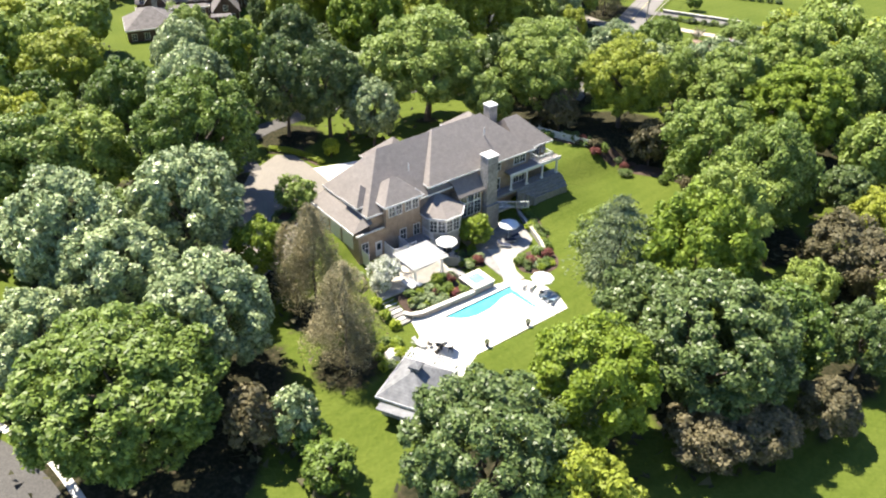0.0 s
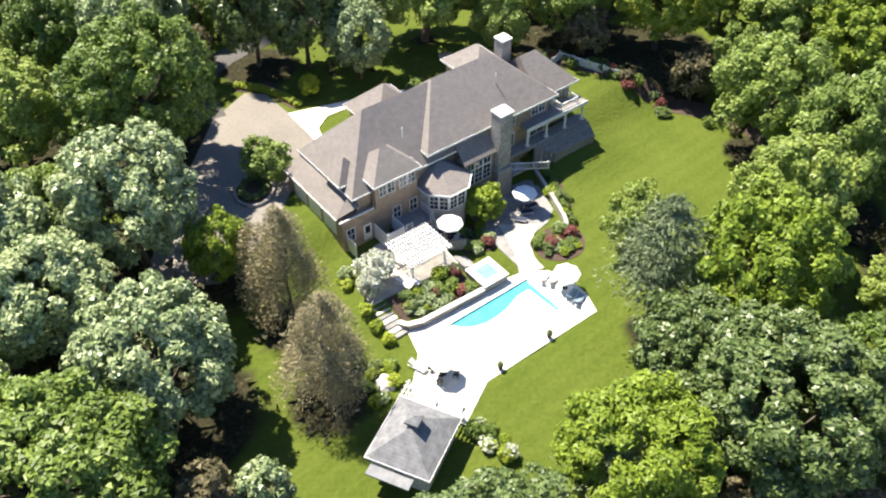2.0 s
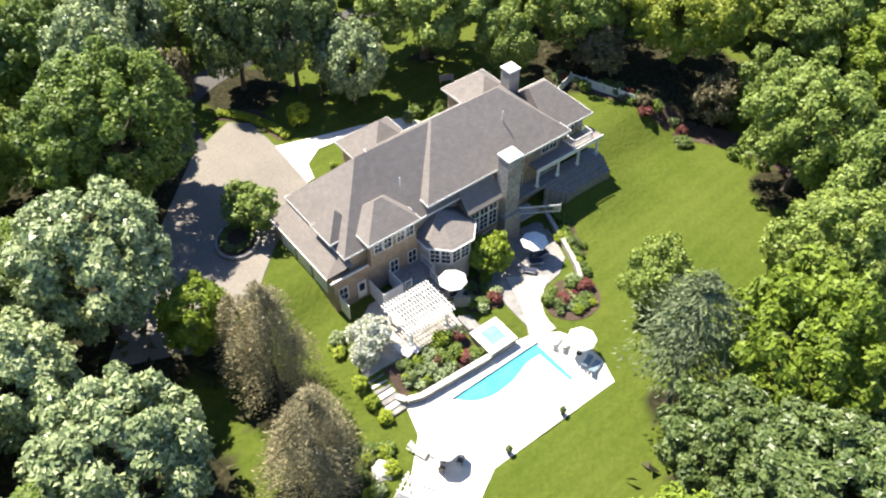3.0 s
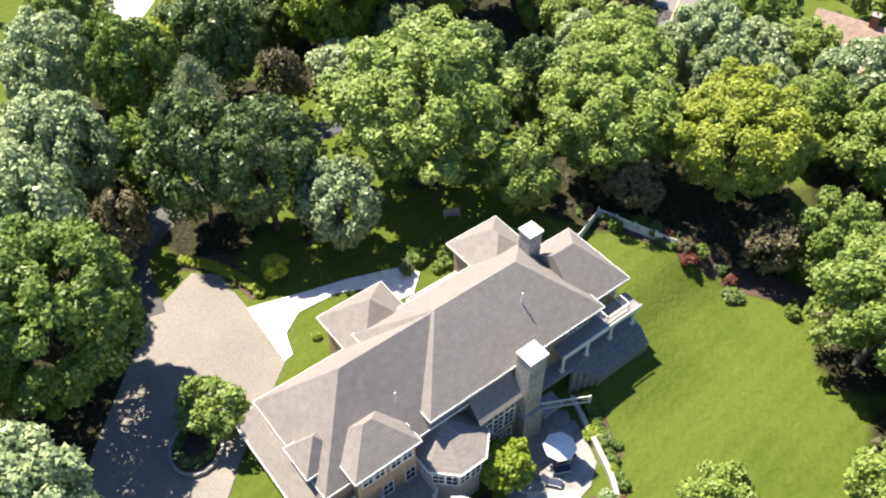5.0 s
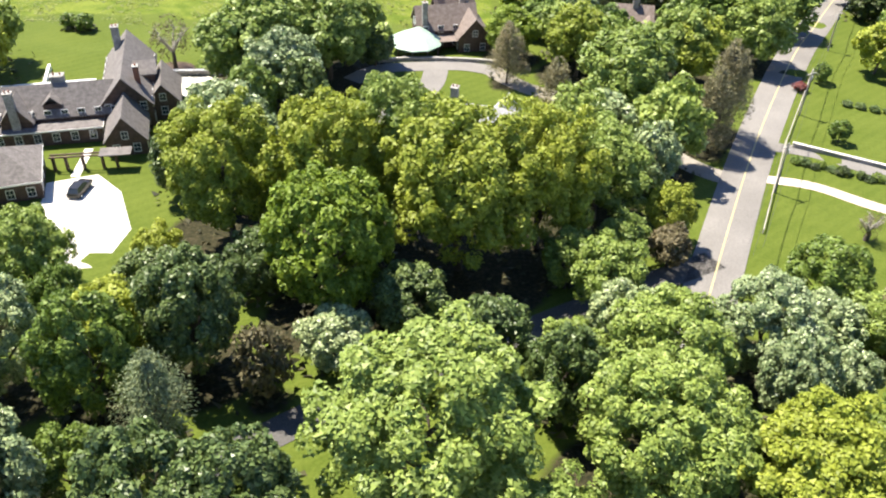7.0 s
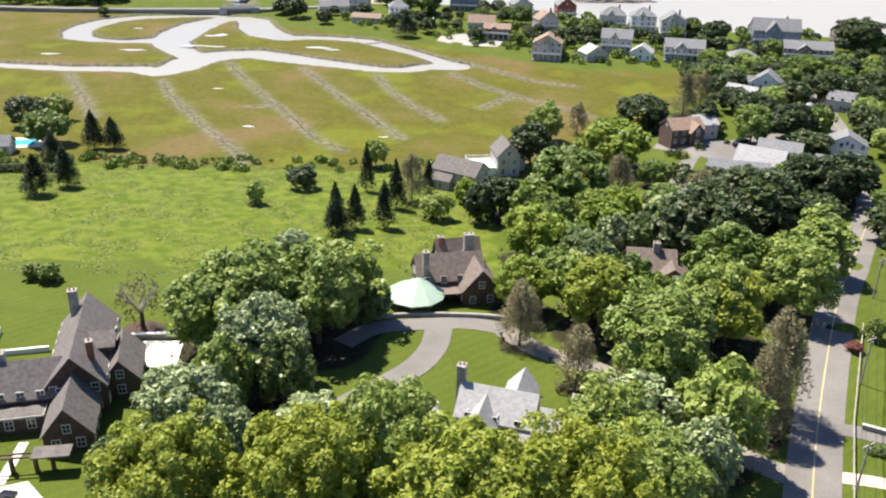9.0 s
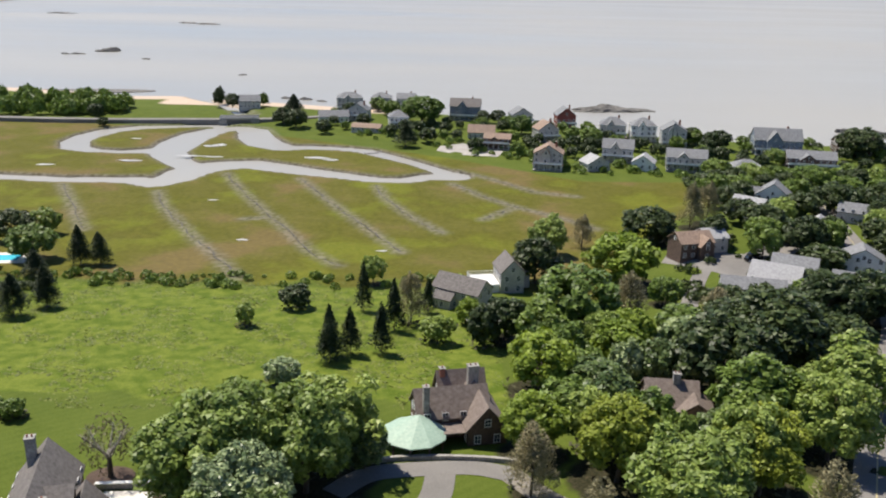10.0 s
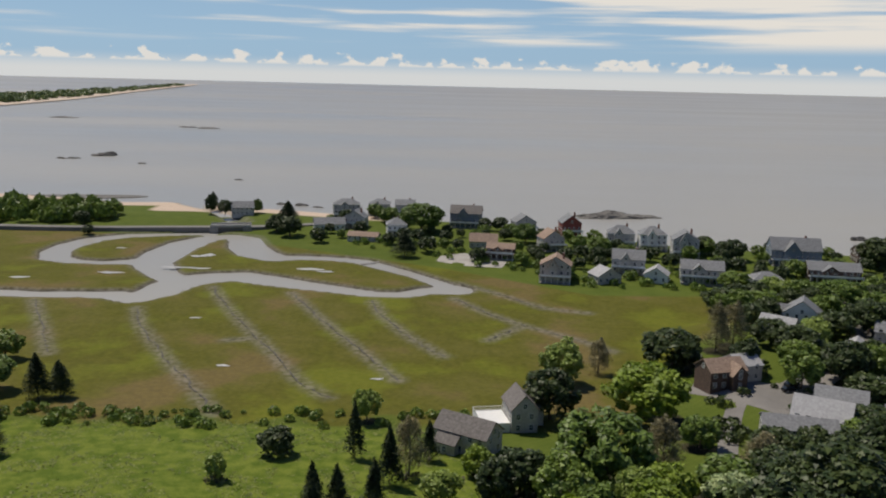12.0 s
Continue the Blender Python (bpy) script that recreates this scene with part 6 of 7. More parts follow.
# ---- roads ----
ROAD = [(24, 146), (37, 177), (52.5, 212), (72, 251), (86, 275), (112, 322), (128, 372), (140, 425), (152, 470)]
ribbon("road", ROAD, 6.8, ROADWAY, 0.07, "sun-bleached two-lane asphalt road", "road")
line = smooth_line(ROAD)
ribbon("road_marking", ROAD, 0.22, grain("faded_yellow_paint", (0.4, 0.34, 0.16), (0.55, 0.47, 0.26), 4, 0.8), 0.09, "faded yellow centre line on the road", "marking", cols=1)
ribbon("road", [(-75, 66), (-52, 62), (-42, 57.5), (-33, 48), (-24, 34)], 6.0, DARK_ASPHALT, 0.07, "grey asphalt road among the trees", "road")
ribbon("kerb_strip", [(-71, 70), (-50.5, 66), (-39.5, 61), (-30, 51)], 0.9, GRAVEL, 0.09, "pale verge along the road", "kerb", cols=1)
ribbon("track", [(50, 199), (57, 197), (66, 190), (82, 183)], 2.6, SAND, 0.06, "pale sandy track beside a lawn", "path")
ribbon("side_drive", [(54, 210), (62, 207), (72, 200), (90, 192)], 3.2, ROADWAY, 0.06, "grey gravel drive with a low kerb", "driveway")
ribbon("side_drive", [(45, 198), (39, 203), (33, 212), (24, 224), (15, 230), (9, 237.5)], 4.2, ASPHALT, 0.06, "asphalt drive between the trees", "driveway")
ribbon("side_drive", [(-22, 206), (-15, 213), (-9, 219.5), (-4.6, 225), (-2.2, 231), (-1.4, 237.6)], 4.6, ROADWAY, 0.06, "curving asphalt drive between lawns", "driveway")
ribbon("side_drive", [(-17, 231), (-12, 236.6), (-3, 238.6), (4, 239.0), (10, 237.0)], 4.2, ROADWAY, 0.075, "curving asphalt drive between lawns", "driveway")
drape("gravel_court", [(-58, 192), (-51.5, 195), (-46.5, 190), (-42, 180), (-43, 171), (-47.5, 170), (-51, 177), (-56.5, 186)], GRAVEL, 0.06, "pale gravel court with a parked car", "driveway")
ribbon("garden_path", [(-54.6, 194), (-55.6, 203)], 1.3, PAVING, 0.09, "white stone garden path to the house", "path", cols=1)
drape("paved_terrace", [(-49.0, 222), (-41.5, 223), (-42.5, 231), (-49.5, 230.5)], PAVING, 0.08, "pale paved terrace beside the dark-roofed house", "paving")
drape("mulch_ring", [(-50.2 + 3.6 * math.cos(a), 234.5 + 3.0 * math.sin(a)) for a in [k * math.pi / 8 for k in range(16)]], MULCH, 0.05, "brown mulch under a bare tree", "planting bed")
drape("village_street", [(66, 372), (84, 352), (96, 362), (112, 380), (124, 398), (140, 408), (138, 414), (120, 405), (104, 386), (90, 372), (72, 384)], ROADWAY, 0.06, "grey asphalt village street", "road")
ribbon("village_street", [(60, 322), (68, 344), (78, 364), (92, 372)], 4.5, ROADWAY, 0.055, "grey asphalt lane between houses", "road")
for pts in ([(10, 560), (30, 541), (26, 533), (8, 537), (-4, 546), (-2, 556)],):
    drape("gravel_lot", pts, grain("grey_gravel", (0.3, 0.28, 0.26), (0.42, 0.4, 0.37), 4, 0.95), 0.06, "grey gravel lot at the edge of the marsh", "parking lot")

# ---- large dark-roofed house ----
h = simple_house(-58, 211, 14, [
    (-14, 6, -3.5, 4.0, 4.2, 7.8, "gx"),
    (2.5, 10.5, -3, 16, 4.8, 9.4, "gy"),
    (3.5, 9.5, -11.5, -1, 3.2, 7.0, "gy"),
    (9.5, 14.5, 0, 9, 3.4, 6.4, "gy"),
    (-12.0, -7.5, -5.2, 1, 4.4, 7.4, "gy"),
    (-14, 2.5, -6.0, -3.5, 2.9, 3.3, "h"),
], WALL_BROWN, ROOF_DARK, "large rambling dark-shingled house with many gables", [(-10.4, -9.2, -5.7, -4.7, 9.2, STONE), (4.4, 5.6, 12.6, 13.8, 11.2, STONE), (8.2, 9.0, -0.2, 0.8, 9.6, BRICK), (-4.5, -2.5, 0.5, 1.9, 8.6, STONE)])
bm = bmesh.new()
gable(bm, -6.0, -3.0, -3.0, 0.5, 5.6, 7.0, "y")
part("dormer_roof", bm, ROOF_DARK, h)
part("dormer", boxed(-5.8, -3.2, -2.8, 0.5, 4.0, 5.7), WALL_BROWN, h)
bm = bmesh.new()
gable(bm, 6.0, 11.4, 3.4, 8.0, 6.6, 8.2, "x")
part("dormer_roof", bm, ROOF_DARK, h)
part("dormer", boxed(8.0, 11.0, 3.8, 7.6, 4.6, 6.8), WALL_BROWN, h)
simple_house(-63.5, 190.5, 20, [(-5.5, 5.5, -5, 5, 3.2, 6.6, "h")], WALL_BROWN, ROOF_DARK, "dark-shingled garage with a hipped roof")
# garden walls and gateway
w = thing("garden_wall", pose(-47.5, 231.4, land_at(-47.5, 231.4), 0, 0, 6), "low white garden wall beside the paved terrace", "wall", kind="structure")
part("wall", boxed(-3.5, 7.5, -0.25, 0.25, -0.5, 1.0), STONE, w)
part("cap", boxed(-3.6, 7.6, -0.32, 0.32, 1.0, 1.12), WHITE, w)
w = thing("garden_wall", pose(-74, 224, land_at(-74, 224), 0, 0, 14), "low white garden wall round a lawn", "wall", kind="structure")
part("wall", boxed(-10, 12, -0.25, 0.25, -0.5, 0.8), WHITE, w)
part("wall", boxed(3.0, 3.5, 0.25, 8, -0.5, 0.8), WHITE, w)
g = thing("garden_gateway", pose(-55.2, 196.4, land_at(-55.2, 196.4), 0, 0, 10), "dark timber arbour over the garden path", "arbour")
for x in (-3.0, -1.2, 1.2, 4.0, 6.0):
    part("post", boxed(x - 0.15, x + 0.15, -0.4, 0.4, 0, 2.4), WALL_BROWN, g)
part("beam", boxed(-3.4, 6.4, -0.5, -0.3, 2.4, 2.6), WALL_BROWN, g)
part("beam", boxed(-3.4, 6.4, 0.3, 0.5, 2.4, 2.6), WALL_BROWN, g)
part("roof", boxed(3.8, 8.4, -1.2, 1.2, 2.62, 2.8), ROOF_DARK, g)


def car(x, y, turn, paint, label):
    c = thing("car", pose(x, y, land_at(x, y) + 0.07, 0, 0, turn), label, "car", "parked cars")
    bm = bmesh.new()
    prof = [(-2.3, 0.35), (2.3, 0.35), (2.35, 0.8), (1.5, 0.98), (-2.25, 1.02), (-2.35, 0.7)]
    for y0 in (-0.9, 0.9):
        pass
    a = [bm.verts.new((px, -0.9, pz)) for px, pz in prof]
    b = [bm.verts.new((px, 0.9, pz)) for px, pz in prof]
    bm.faces.new(a), bm.faces.new(b[::-1])
    for i in range(len(prof)):
        j = (i + 1) % len(prof)
        bm.faces.new((a[i], b[i], b[j], a[j]))
    bmesh.ops.recalc_face_normals(bm, faces=bm.faces[:])
    bmesh.ops.bevel(bm, geom=bm.edges[:], offset=0.06, segments=2, affect="EDGES")
    part("body", bm, paint, c)
    bm = bmesh.new()
    base = [(1.1, -0.82, 0.98), (1.1, 0.82, 0.98), (-2.1, 0.82, 1.0), (-2.1, -0.82, 1.0)]
    top = [(0.3, -0.66, 1.62), (0.3, 0.66, 1.62), (-1.7, 0.66, 1.62), (-1.7, -0.66, 1.62)]
    lo, hi = [bm.verts.new(p) for p in base], [bm.verts.new(p) for p in top]
    bm.faces.new(hi)
    for i in range(4):
        bm.faces.new((lo[i], lo[(i + 1) % 4], hi[(i + 1) % 4], hi[i]))
    bmesh.ops.recalc_face_normals(bm, faces=bm.faces[:])
    part("cabin_glass", bm, GLASS, c)
    part("roof", boxed(-1.72, 0.32, -0.68, 0.68, 1.624, 1.68, 0.02), paint, c)
    for px in (-1.45, 1.45):
        for py in (-0.85, 0.85):
            bm = bmesh.new()
            tube(bm, [(px, py - 0.1, 0.34), (px, py + 0.1, 0.34)], [0.34, 0.34], 14)
            wh = part("wheel", bm, METAL_DARK, c)
            bm = bmesh.new()
            s = 1 if py > 0 else -1
            tube(bm, [(px, py + 0.1 * s, 0.34), (px, py + 0.115 * s, 0.34)], [0.2, 0.2], 12)
            part("rim", bm, WHITE, wh)
    return c


BLACK_PAINT = grain("black_car_paint", (0.012, 0.012, 0.013), (0.02, 0.02, 0.022), 3, 0.25, 0.0)
SILVER_PAINT = grain("silver_car_paint", (0.4, 0.4, 0.41), (0.46, 0.46, 0.47), 3, 0.3, 0.0, metal=0.5)
WHITE_PAINT = grain("white_car_paint", (0.7, 0.7, 0.7), (0.75, 0.75, 0.75), 3, 0.3, 0.0)
car(-52.2, 189.6, 84, BLACK_PAINT, "black estate car parked on pale gravel")
for x, y, a, p, lb in ((92, 368, 20, BLACK_PAINT, "dark car parked on the village street"), (94, 371.5, 24, BLACK_PAINT, "dark car parked on the village street"), (72, 336, 60, WHITE_PAINT, "white car parked in the village"), (97, 512, 70, WHITE_PAINT, "white car parked between seaside houses"), (127, 395, 30, SILVER_PAINT, "silver car parked on the village street")):
    car(x, y, a, p, lb)

# ---- white house at the loop ----
h = simple_house(9.5, 206.5, -16, [
    (-8, 2, -3.5, 4.0, 4.4, 7.2, "gx"),
    (0, 14, -4.5, 3.0, 3.2, 6.0, "gx"),
    (-6.5, -2.5, -5.5, 0, 4.2, 6.6, "gy"),
    (-3.0, 1.0, 2, 7.5, 3.8, 6.2, "gy"),
    (3.0, 6.6, -6.0, 0, 3.1, 5.5, "gy"),
    (8.6, 13.0, -6.6, 0, 3.0, 5.7, "gy"),
], WALL_WHITE, ROOF_PALE, "white clapboard house with pale grey roofs", [(-9.0, -7.9, 0.2, 1.4, 9.2, STONE), (6.6, 8.0, -0.2, 1.0, 7.6, STONE)])
# curved white railing round its terrace
tw = thing("terrace_railing", pose(-5.4, 210.6, land_at(-5.4, 210.6)), "curved white balustrade round a paved terrace", "railing")
arc = [(4.6 * math.cos(a), 4.2 * math.sin(a)) for a in [math.pi * (0.15 + 1.05 * k / 10) for k in range(11)]]
railing(tw, arc, 0.2)
drape("paved_terrace", [(-5.4 + 4.8 * math.cos(a), 210.6 + 4.4 * math.sin(a)) for a in [k * math.pi / 10 for k in range(20)]], TERRACE, 0.1, "pale round paved terrace beside the white house", "paving", step=1.0)

# ---- dark house with green conical porch roof ----
h = simple_house(0.5, 253, 12, [
    (-6.5, 5.5, -3.5, 3.5, 4.4, 8.0, "gx"),
    (1.0, 7.5, -7.0, 4.5, 3.8, 7.4, "gy"),
    (-1.5, 6.5, 3.0, 8.5, 4.2, 8.2, "gx"),
], WALL_BROWN, ROOF_BROWN, "dark-shingled house with brown roofs and three chimneys", [(-5.6, -4.6, -3.0, -2.0, 9.4, STONE), (-1.2, -0.3, 5.0, 5.9, 8.6, BRICK), (3.2, 5.0, 2.6, 3.8, 9.8, STONE)])
cx, cy = -7.4, -5.2
bm = bmesh.new()
R = 5.4
ring = [bm.verts.new((cx + R * math.cos(k * math.pi / 5), cy + R * math.sin(k * math.pi / 5), 2.9)) for k in range(10)]
low = [bm.verts.new((cx + R * math.cos(k * math.pi / 5), cy + R * math.sin(k * math.pi / 5), 2.7)) for k in range(10)]
top = bm.verts.new((cx + 1.0, cy + 1.4, 5.2))
bm.faces.new(low[::-1])
for k in range(10):
    bm.faces.new((ring[k], ring[(k + 1) % 10], top)), bm.faces.new((low[k], low[(k + 1) % 10], ring[(k + 1) % 10], ring[k]))
part("porch_roof", bm, ROOF_GREEN, h, "pale green many-sided porch roof")
for k in range(10):
    a = k * math.pi / 5
    part("porch_post", boxed(cx + 4.9 * math.cos(a) - 0.12, cx + 4.9 * math.cos(a) + 0.12, cy + 4.9 * math.sin(a) - 0.12, cy + 4.9 * math.sin(a) + 0.12, -1.0, 2.72), WALL_BROWN, h)
part("porch_floor", boxed(cx - 4.2, cx + 4.2, cy - 4.2, cy + 6, -1, 0.3), DECK, h)
part("lean_to_roof", boxed(-3.0, 1.0, -7.0, -3.2, 2.9, 3.1), ROOF_BROWN, h)
w = thing("stone_wall", pose(0, 0, 0), "low dry-stone wall along the drive", "wall", kind="structure")
pl = smooth_line([(-12.5, 239.6), (-8, 241.0), (-1, 241.6), (6, 241.4), (10.5, 240.6)])
bm = bmesh.new()
for a, b in zip(pl, pl[1:]):
    z = land_at(*a)
    d = Vector((b[0] - a[0], b[1] - a[1])).normalized()
    q = Vector((-d.y, d.x)) * 0.3
    prism(bm, [(a[0] - q.x, a[1] - q.y), (b[0] - q.x, b[1] - q.y), (b[0] + q.x, b[1] + q.y), (a[0] + q.x, a[1] + q.y)], z - 0.3, z + 0.75)
part("stonework", bm, STONE, w)

# ---- other houses near the road ----
simple_house(39.5, 262, -6, [(-4.5, 4.5, -4, 4, 3.2, 6.4, "gx"), (0.5, 7, -6, 0, 2.8, 5.0, "gy")], WALL_BROWN, ROOF_BROWN, "small brown house with a weathered roof among trees", [(0.2, 1.4, -0.8, 0.2, 7.6, STONE)])
drape("forecourt", [(36, 250), (44, 248), (46, 254), (37, 256)], GRAVEL, 0.06, "pale gravel forecourt of a small house", "driveway")
simple_house(58, 160, -35, [(-7, 7, -4.5, 4.5, 3.4, 6.4, "gx"), (1, 7, -8, 0, 3.2, 5.8, "gy")], WALL_TAN, ROOF_TAN, "tan house with a pinkish shingle roof among trees", [(-0.5, 0.5, -0.5, 0.5, 7.6, BRICK)])
simple_house(4, 327, -32, [(-6.5, 6.5, -3.8, 3.8, 5.2, 8.0, "gx"), (-5, 0, -6.0, -2, 3.2, 4.6, "gx")], WALL_GREY, ROOF_DARK, "grey clapboard house with a dark roof at the marsh edge", ())
simple_house(17, 344, 10, [(-3.2, 3.2, -4.5, 4.5, 6.2, 9.6, "gy"), (1.0, 6, 0, 7, 5.0, 8.0, "gx")], WALL_GREY, ROOF_DARK, "tall grey shingled house with a white roof deck", ())
dk = thing("deck", pose(10.5, 343, land_at(10.5, 343), 0, 0, 10), "white raised deck with railings beside a grey house", "deck")
part("platform", boxed(-4, 3.2, -4, 4.5, -0.6, 2.6), WHITE, dk)
railing(dk, [(-4, -4), (-4, 4.5), (3.2, 4.5)], 2.6)

VILLAGE = [
    (122, 433, -25, [(-6, 6, -4.5, 4.5, 5.4, 9.8, "gy"), (-10, -4, -3, 3, 4.4, 7.2, "gx")], WALL_WHITE, ROOF_SLATE, "white gabled house with a grey roof"),
    (108, 418, -40, [(-5.5, 5.5, -4, 4, 4.6, 7.6, "gx")], WALL_GREY, ROOF_PALE, "pale grey house with a grey roof"),
    (75, 374, 15, [(-5.5, 5.5, -4, 4, 5.4, 8.0, "gx"), (0, 4.5, -6, 0, 4.8, 7.4, "gy")], WALL_BROWN, ROOF_TAN, "dark brown house with a tan roof and white trim"),
    (82, 378, 15, [(-3.5, 4, -4, 4, 4.8, 7.0, "gx")], WALL_GREY, ROOF_PALE, "grey house wing beside a brown house"),
    (80, 334, -14, [(-8, 8, -4, 4, 5.4, 7.4, "gx")], WALL_GREY, ROOF_SLATE, "long grey house with a low grey roof"),
    (90, 344, -30, [(-6.5, 6.5, -5, 5, 4.8, 8.4, "gx")], WALL_GREY, ROOF_PALE, "grey house with a brick chimney"),
    (99, 354, -25, [(-6, 6, -4.5, 4.5, 5.2, 7.2, "gx")], WALL_WHITE, ROOF_SLATE, "white flat-dormered house in the village"),
    (112, 346, -25, [(-5, 5, -3.5, 3.5, 3.4, 5.6, "gx")], WALL_GREY, ROOF_SLATE, "small grey house with a low roof"),
    (122, 362, -20, [(-6, 6, -4, 4, 4.4, 7.6, "gy")], WALL_WHITE, ROOF_SLATE, "white house with a steep grey roof"),
    (126, 402, 60, [(-4, 4, -3, 3, 3.0, 5.0, "gx")], WALL_GREY, ROOF_PALE, "small grey outbuilding beside the street"),
    (144, 415, -30, [(-5, 5, -4, 4, 4.2, 6.8, "gx")], WALL_GREY, ROOF_SLATE, "grey house under trees"),
    (168, 484, -20, [(-6, 6, -4, 4, 3.4, 6.4, "h")], WALL_WHITE, ROOF_PALE, "low white house with a pale hipped roof"),
]
for x, y, turn, blocks, wall, roof, label in VILLAGE:
    simple_house(x, y, turn, blocks, wall, roof, label, group="village houses", sides="SW" if turn < 0 else "SE")

SEASIDE = [
    (-59, 662, 10, 8.0, 5.0, 8.6, 11.6, WALL_GREY, ROOF_SLATE, "h"), (-50, 630, -8, 6.0, 5, 6.2, 10.0, WALL_GREY, ROOF_SLATE, "gy"),
    (-64, 620, 12, 8.5, 4.5, 3.6, 6.6, WALL_WHITE, ROOF_SLATE, "gx"), (-42, 590, -12, 8.0, 3.5, 2.8, 4.6, WALL_GREY, ROOF_TAN, "gx"),
    (-26, 608, 8, 5.2, 5.0, 6.0, 9.4, WALL_WHITE, ROOF_SLATE, "h"), (-40, 678, 0, 6.5, 5, 7.0, 9.8, WALL_GREY, ROOF_SLATE, "h"),
    (-24, 676, 0, 6.0, 5, 7.2, 10.0, WALL_GREY, ROOF_SLATE, "gx"), (13, 640, -6, 9.0, 5.5, 8.4, 12.4, WALL_BLUE, ROOF_DARK, "gx"),
    (45, 628, 12, 6.0, 5, 6.0, 9.8, WALL_GREY, ROOF_SLATE, "gy"), (27, 552, -10, 6.6, 4, 5.2, 7.2, WALL_BROWN, ROOF_TAN, "gx"),
    (20, 578, -5, 7.0, 4.5, 3.6, 7.0, WALL_GREY, ROOF_TAN, "gx"), (70, 620, 4, 5.4, 5.5, 7.4, 11.6, WALL_RED, ROOF_SLATE, "gy"),
    (48, 512, -10, 6.6, 5.0, 7.6, 11.4, WALL_GREY, ROOF_TAN, "gy"), (54, 577, 14, 5.6, 5.0, 6.2, 10.2, WALL_GREY, ROOF_TAN, "gy"),
    (92, 590, -6, 7.0, 5.0, 7.2, 11.0, WALL_GREY, ROOF_SLATE, "h"), (107, 583, -4, 6.6, 5.5, 8.2, 12.0, WALL_WHITE, ROOF_SLATE, "h"),
    (119, 566, -8, 6.2, 5.5, 9.0, 12.8, WALL_GREY, ROOF_SLATE, "gy"), (83, 528, -12, 7.2, 5.0, 6.4, 10.0, WALL_GREY, ROOF_SLATE, "gx"),
    (69, 510, 18, 5.6, 4.5, 3.4, 6.6, WALL_GREY, ROOF_PALE, "gy"), (92, 512, -20, 5.0, 4.2, 3.6, 6.8, WALL_WHITE, ROOF_PALE, "gy"),
    (112, 514, -12, 9.0, 5.0, 6.0, 9.2, WALL_GREY, ROOF_SLATE, "gx"), (135, 500, -6, 6.0, 4.6, 5.8, 8.6, WALL_BLUE, ROOF_SLATE, "h"),
    (168, 553, -8, 11.5, 6.0, 7.6, 12.8, WALL_BLUE, ROOF_SLATE, "gx"), (171, 518, -10, 11.0, 5.0, 5.6, 8.6, WALL_BROWN, ROOF_SLATE, "gx"),
    (212, 560, -8, 10.5, 5.5, 5.2, 8.4, WALL_BROWN, ROOF_DARK, "gx"), (-122, 664, 10, 6.5, 4.5, 5.0, 8.2, WALL_GREY, ROOF_SLATE, "gx"),
]
WORDS = {"white_clapboard": "white clapboard", "grey_cedar_wall": "grey cedar", "slate_blue_clapboard": "slate-blue", "barn_red_wall": "barn-red", "dark_brown_shingle_wall": "dark brown"}
for x, y, turn, w, d, ze, zr, wall, roof, kind in SEASIDE:
    blocks = [(-w, w, -d, d, ze, zr, kind)]
    if w > 6 and ze > 5:
        blocks += [(-w * 0.5, w * 0.15, -d - 1.6, 0, ze - 0.3, zr - 0.9, "gy")]
    sea_house = simple_house(x, y, turn, blocks, wall, roof, f"{WORDS[wall.name]} seaside house with a {'hipped' if kind == 'h' else 'gabled'} roof", [(w * 0.4, w * 0.4 + 0.9, 0.2, 1.1, zr + 0.7, BRICK)] if ze > 6 else (), group="seaside houses", sides="SW")
    if ze > 5:
        front = -d - 3.6
        part("porch_floor", boxed(-w, w, front, -d - 0.02, -1.4, 0.35), DECK, sea_house)
        part("porch_roof", boxed(-w - 0.3, w + 0.3, front - 0.3, -d - 0.02, 2.85, 3.1), roof, sea_house)
        part("balcony_rail", boxed(-w, w, front - 0.06, front + 0.06, 3.1, 3.95), WHITE, sea_house)
        count = max(3, int(w / 1.3))
        post = boxed(-0.14, 0.14, -0.14, 0.14, 0.35, 2.85)
        first_post = part("porch_post", post, WHITE, sea_house)
        first_post.matrix_basis = pose(-w + 0.2, front + 0.2, 0)
        for k in range(1, count + 1):
            shared("porch_post", first_post.data, sea_house, pose(-w + 0.2 + (2 * w - 0.4) * k / count, front + 0.2, 0))

# ---- lawns across the road ----
for i in range(22):
    t = i / 21
    q = 0.5 * math.sin(i * 2.3)
    bush(56.5 + 26 * t, 204.6 - 13 * t + q, 0.9 + 0.25 * math.sin(i * 1.7), 1.1 + 0.4 * math.sin(i * 2.9), ("my", "md", "dk")[i % 3], "leafy shrub in the row beside the gravel drive")
w = thing("garden_wall", pose(64, 206.8, land_at(64, 206.8), 0, 0, -27), "low pale stone wall along the gravel drive", "wall", kind="structure")
part("wall", boxed(-7, 14, -0.2, 0.2, -0.8, 0.7), STONE, w)
part("cap", boxed(-7.1, 14.1, -0.26, 0.26, 0.7, 0.8), PAVING, w)
tree(66, 212, 4.2, 1.8, "my", "small leafy tree on the lawn across the road")
tree(71.5, 236, 4.0, 1.7, "my", "small leafy tree on the lawn across the road")
tree(66.5, 232, 1.8, 1.5, "rd", "low reddish shrub on the lawn across the road", "shrub")
for i in range(9):
    bush(73 + 2.1 * i, 226 - 0.9 * i, 1.0, 1.2, "md", "dark clipped hedge plant on the lawn across the road")
tree(84, 241, 11, 5.4, "ol", "tall olive-green tree beside the road")
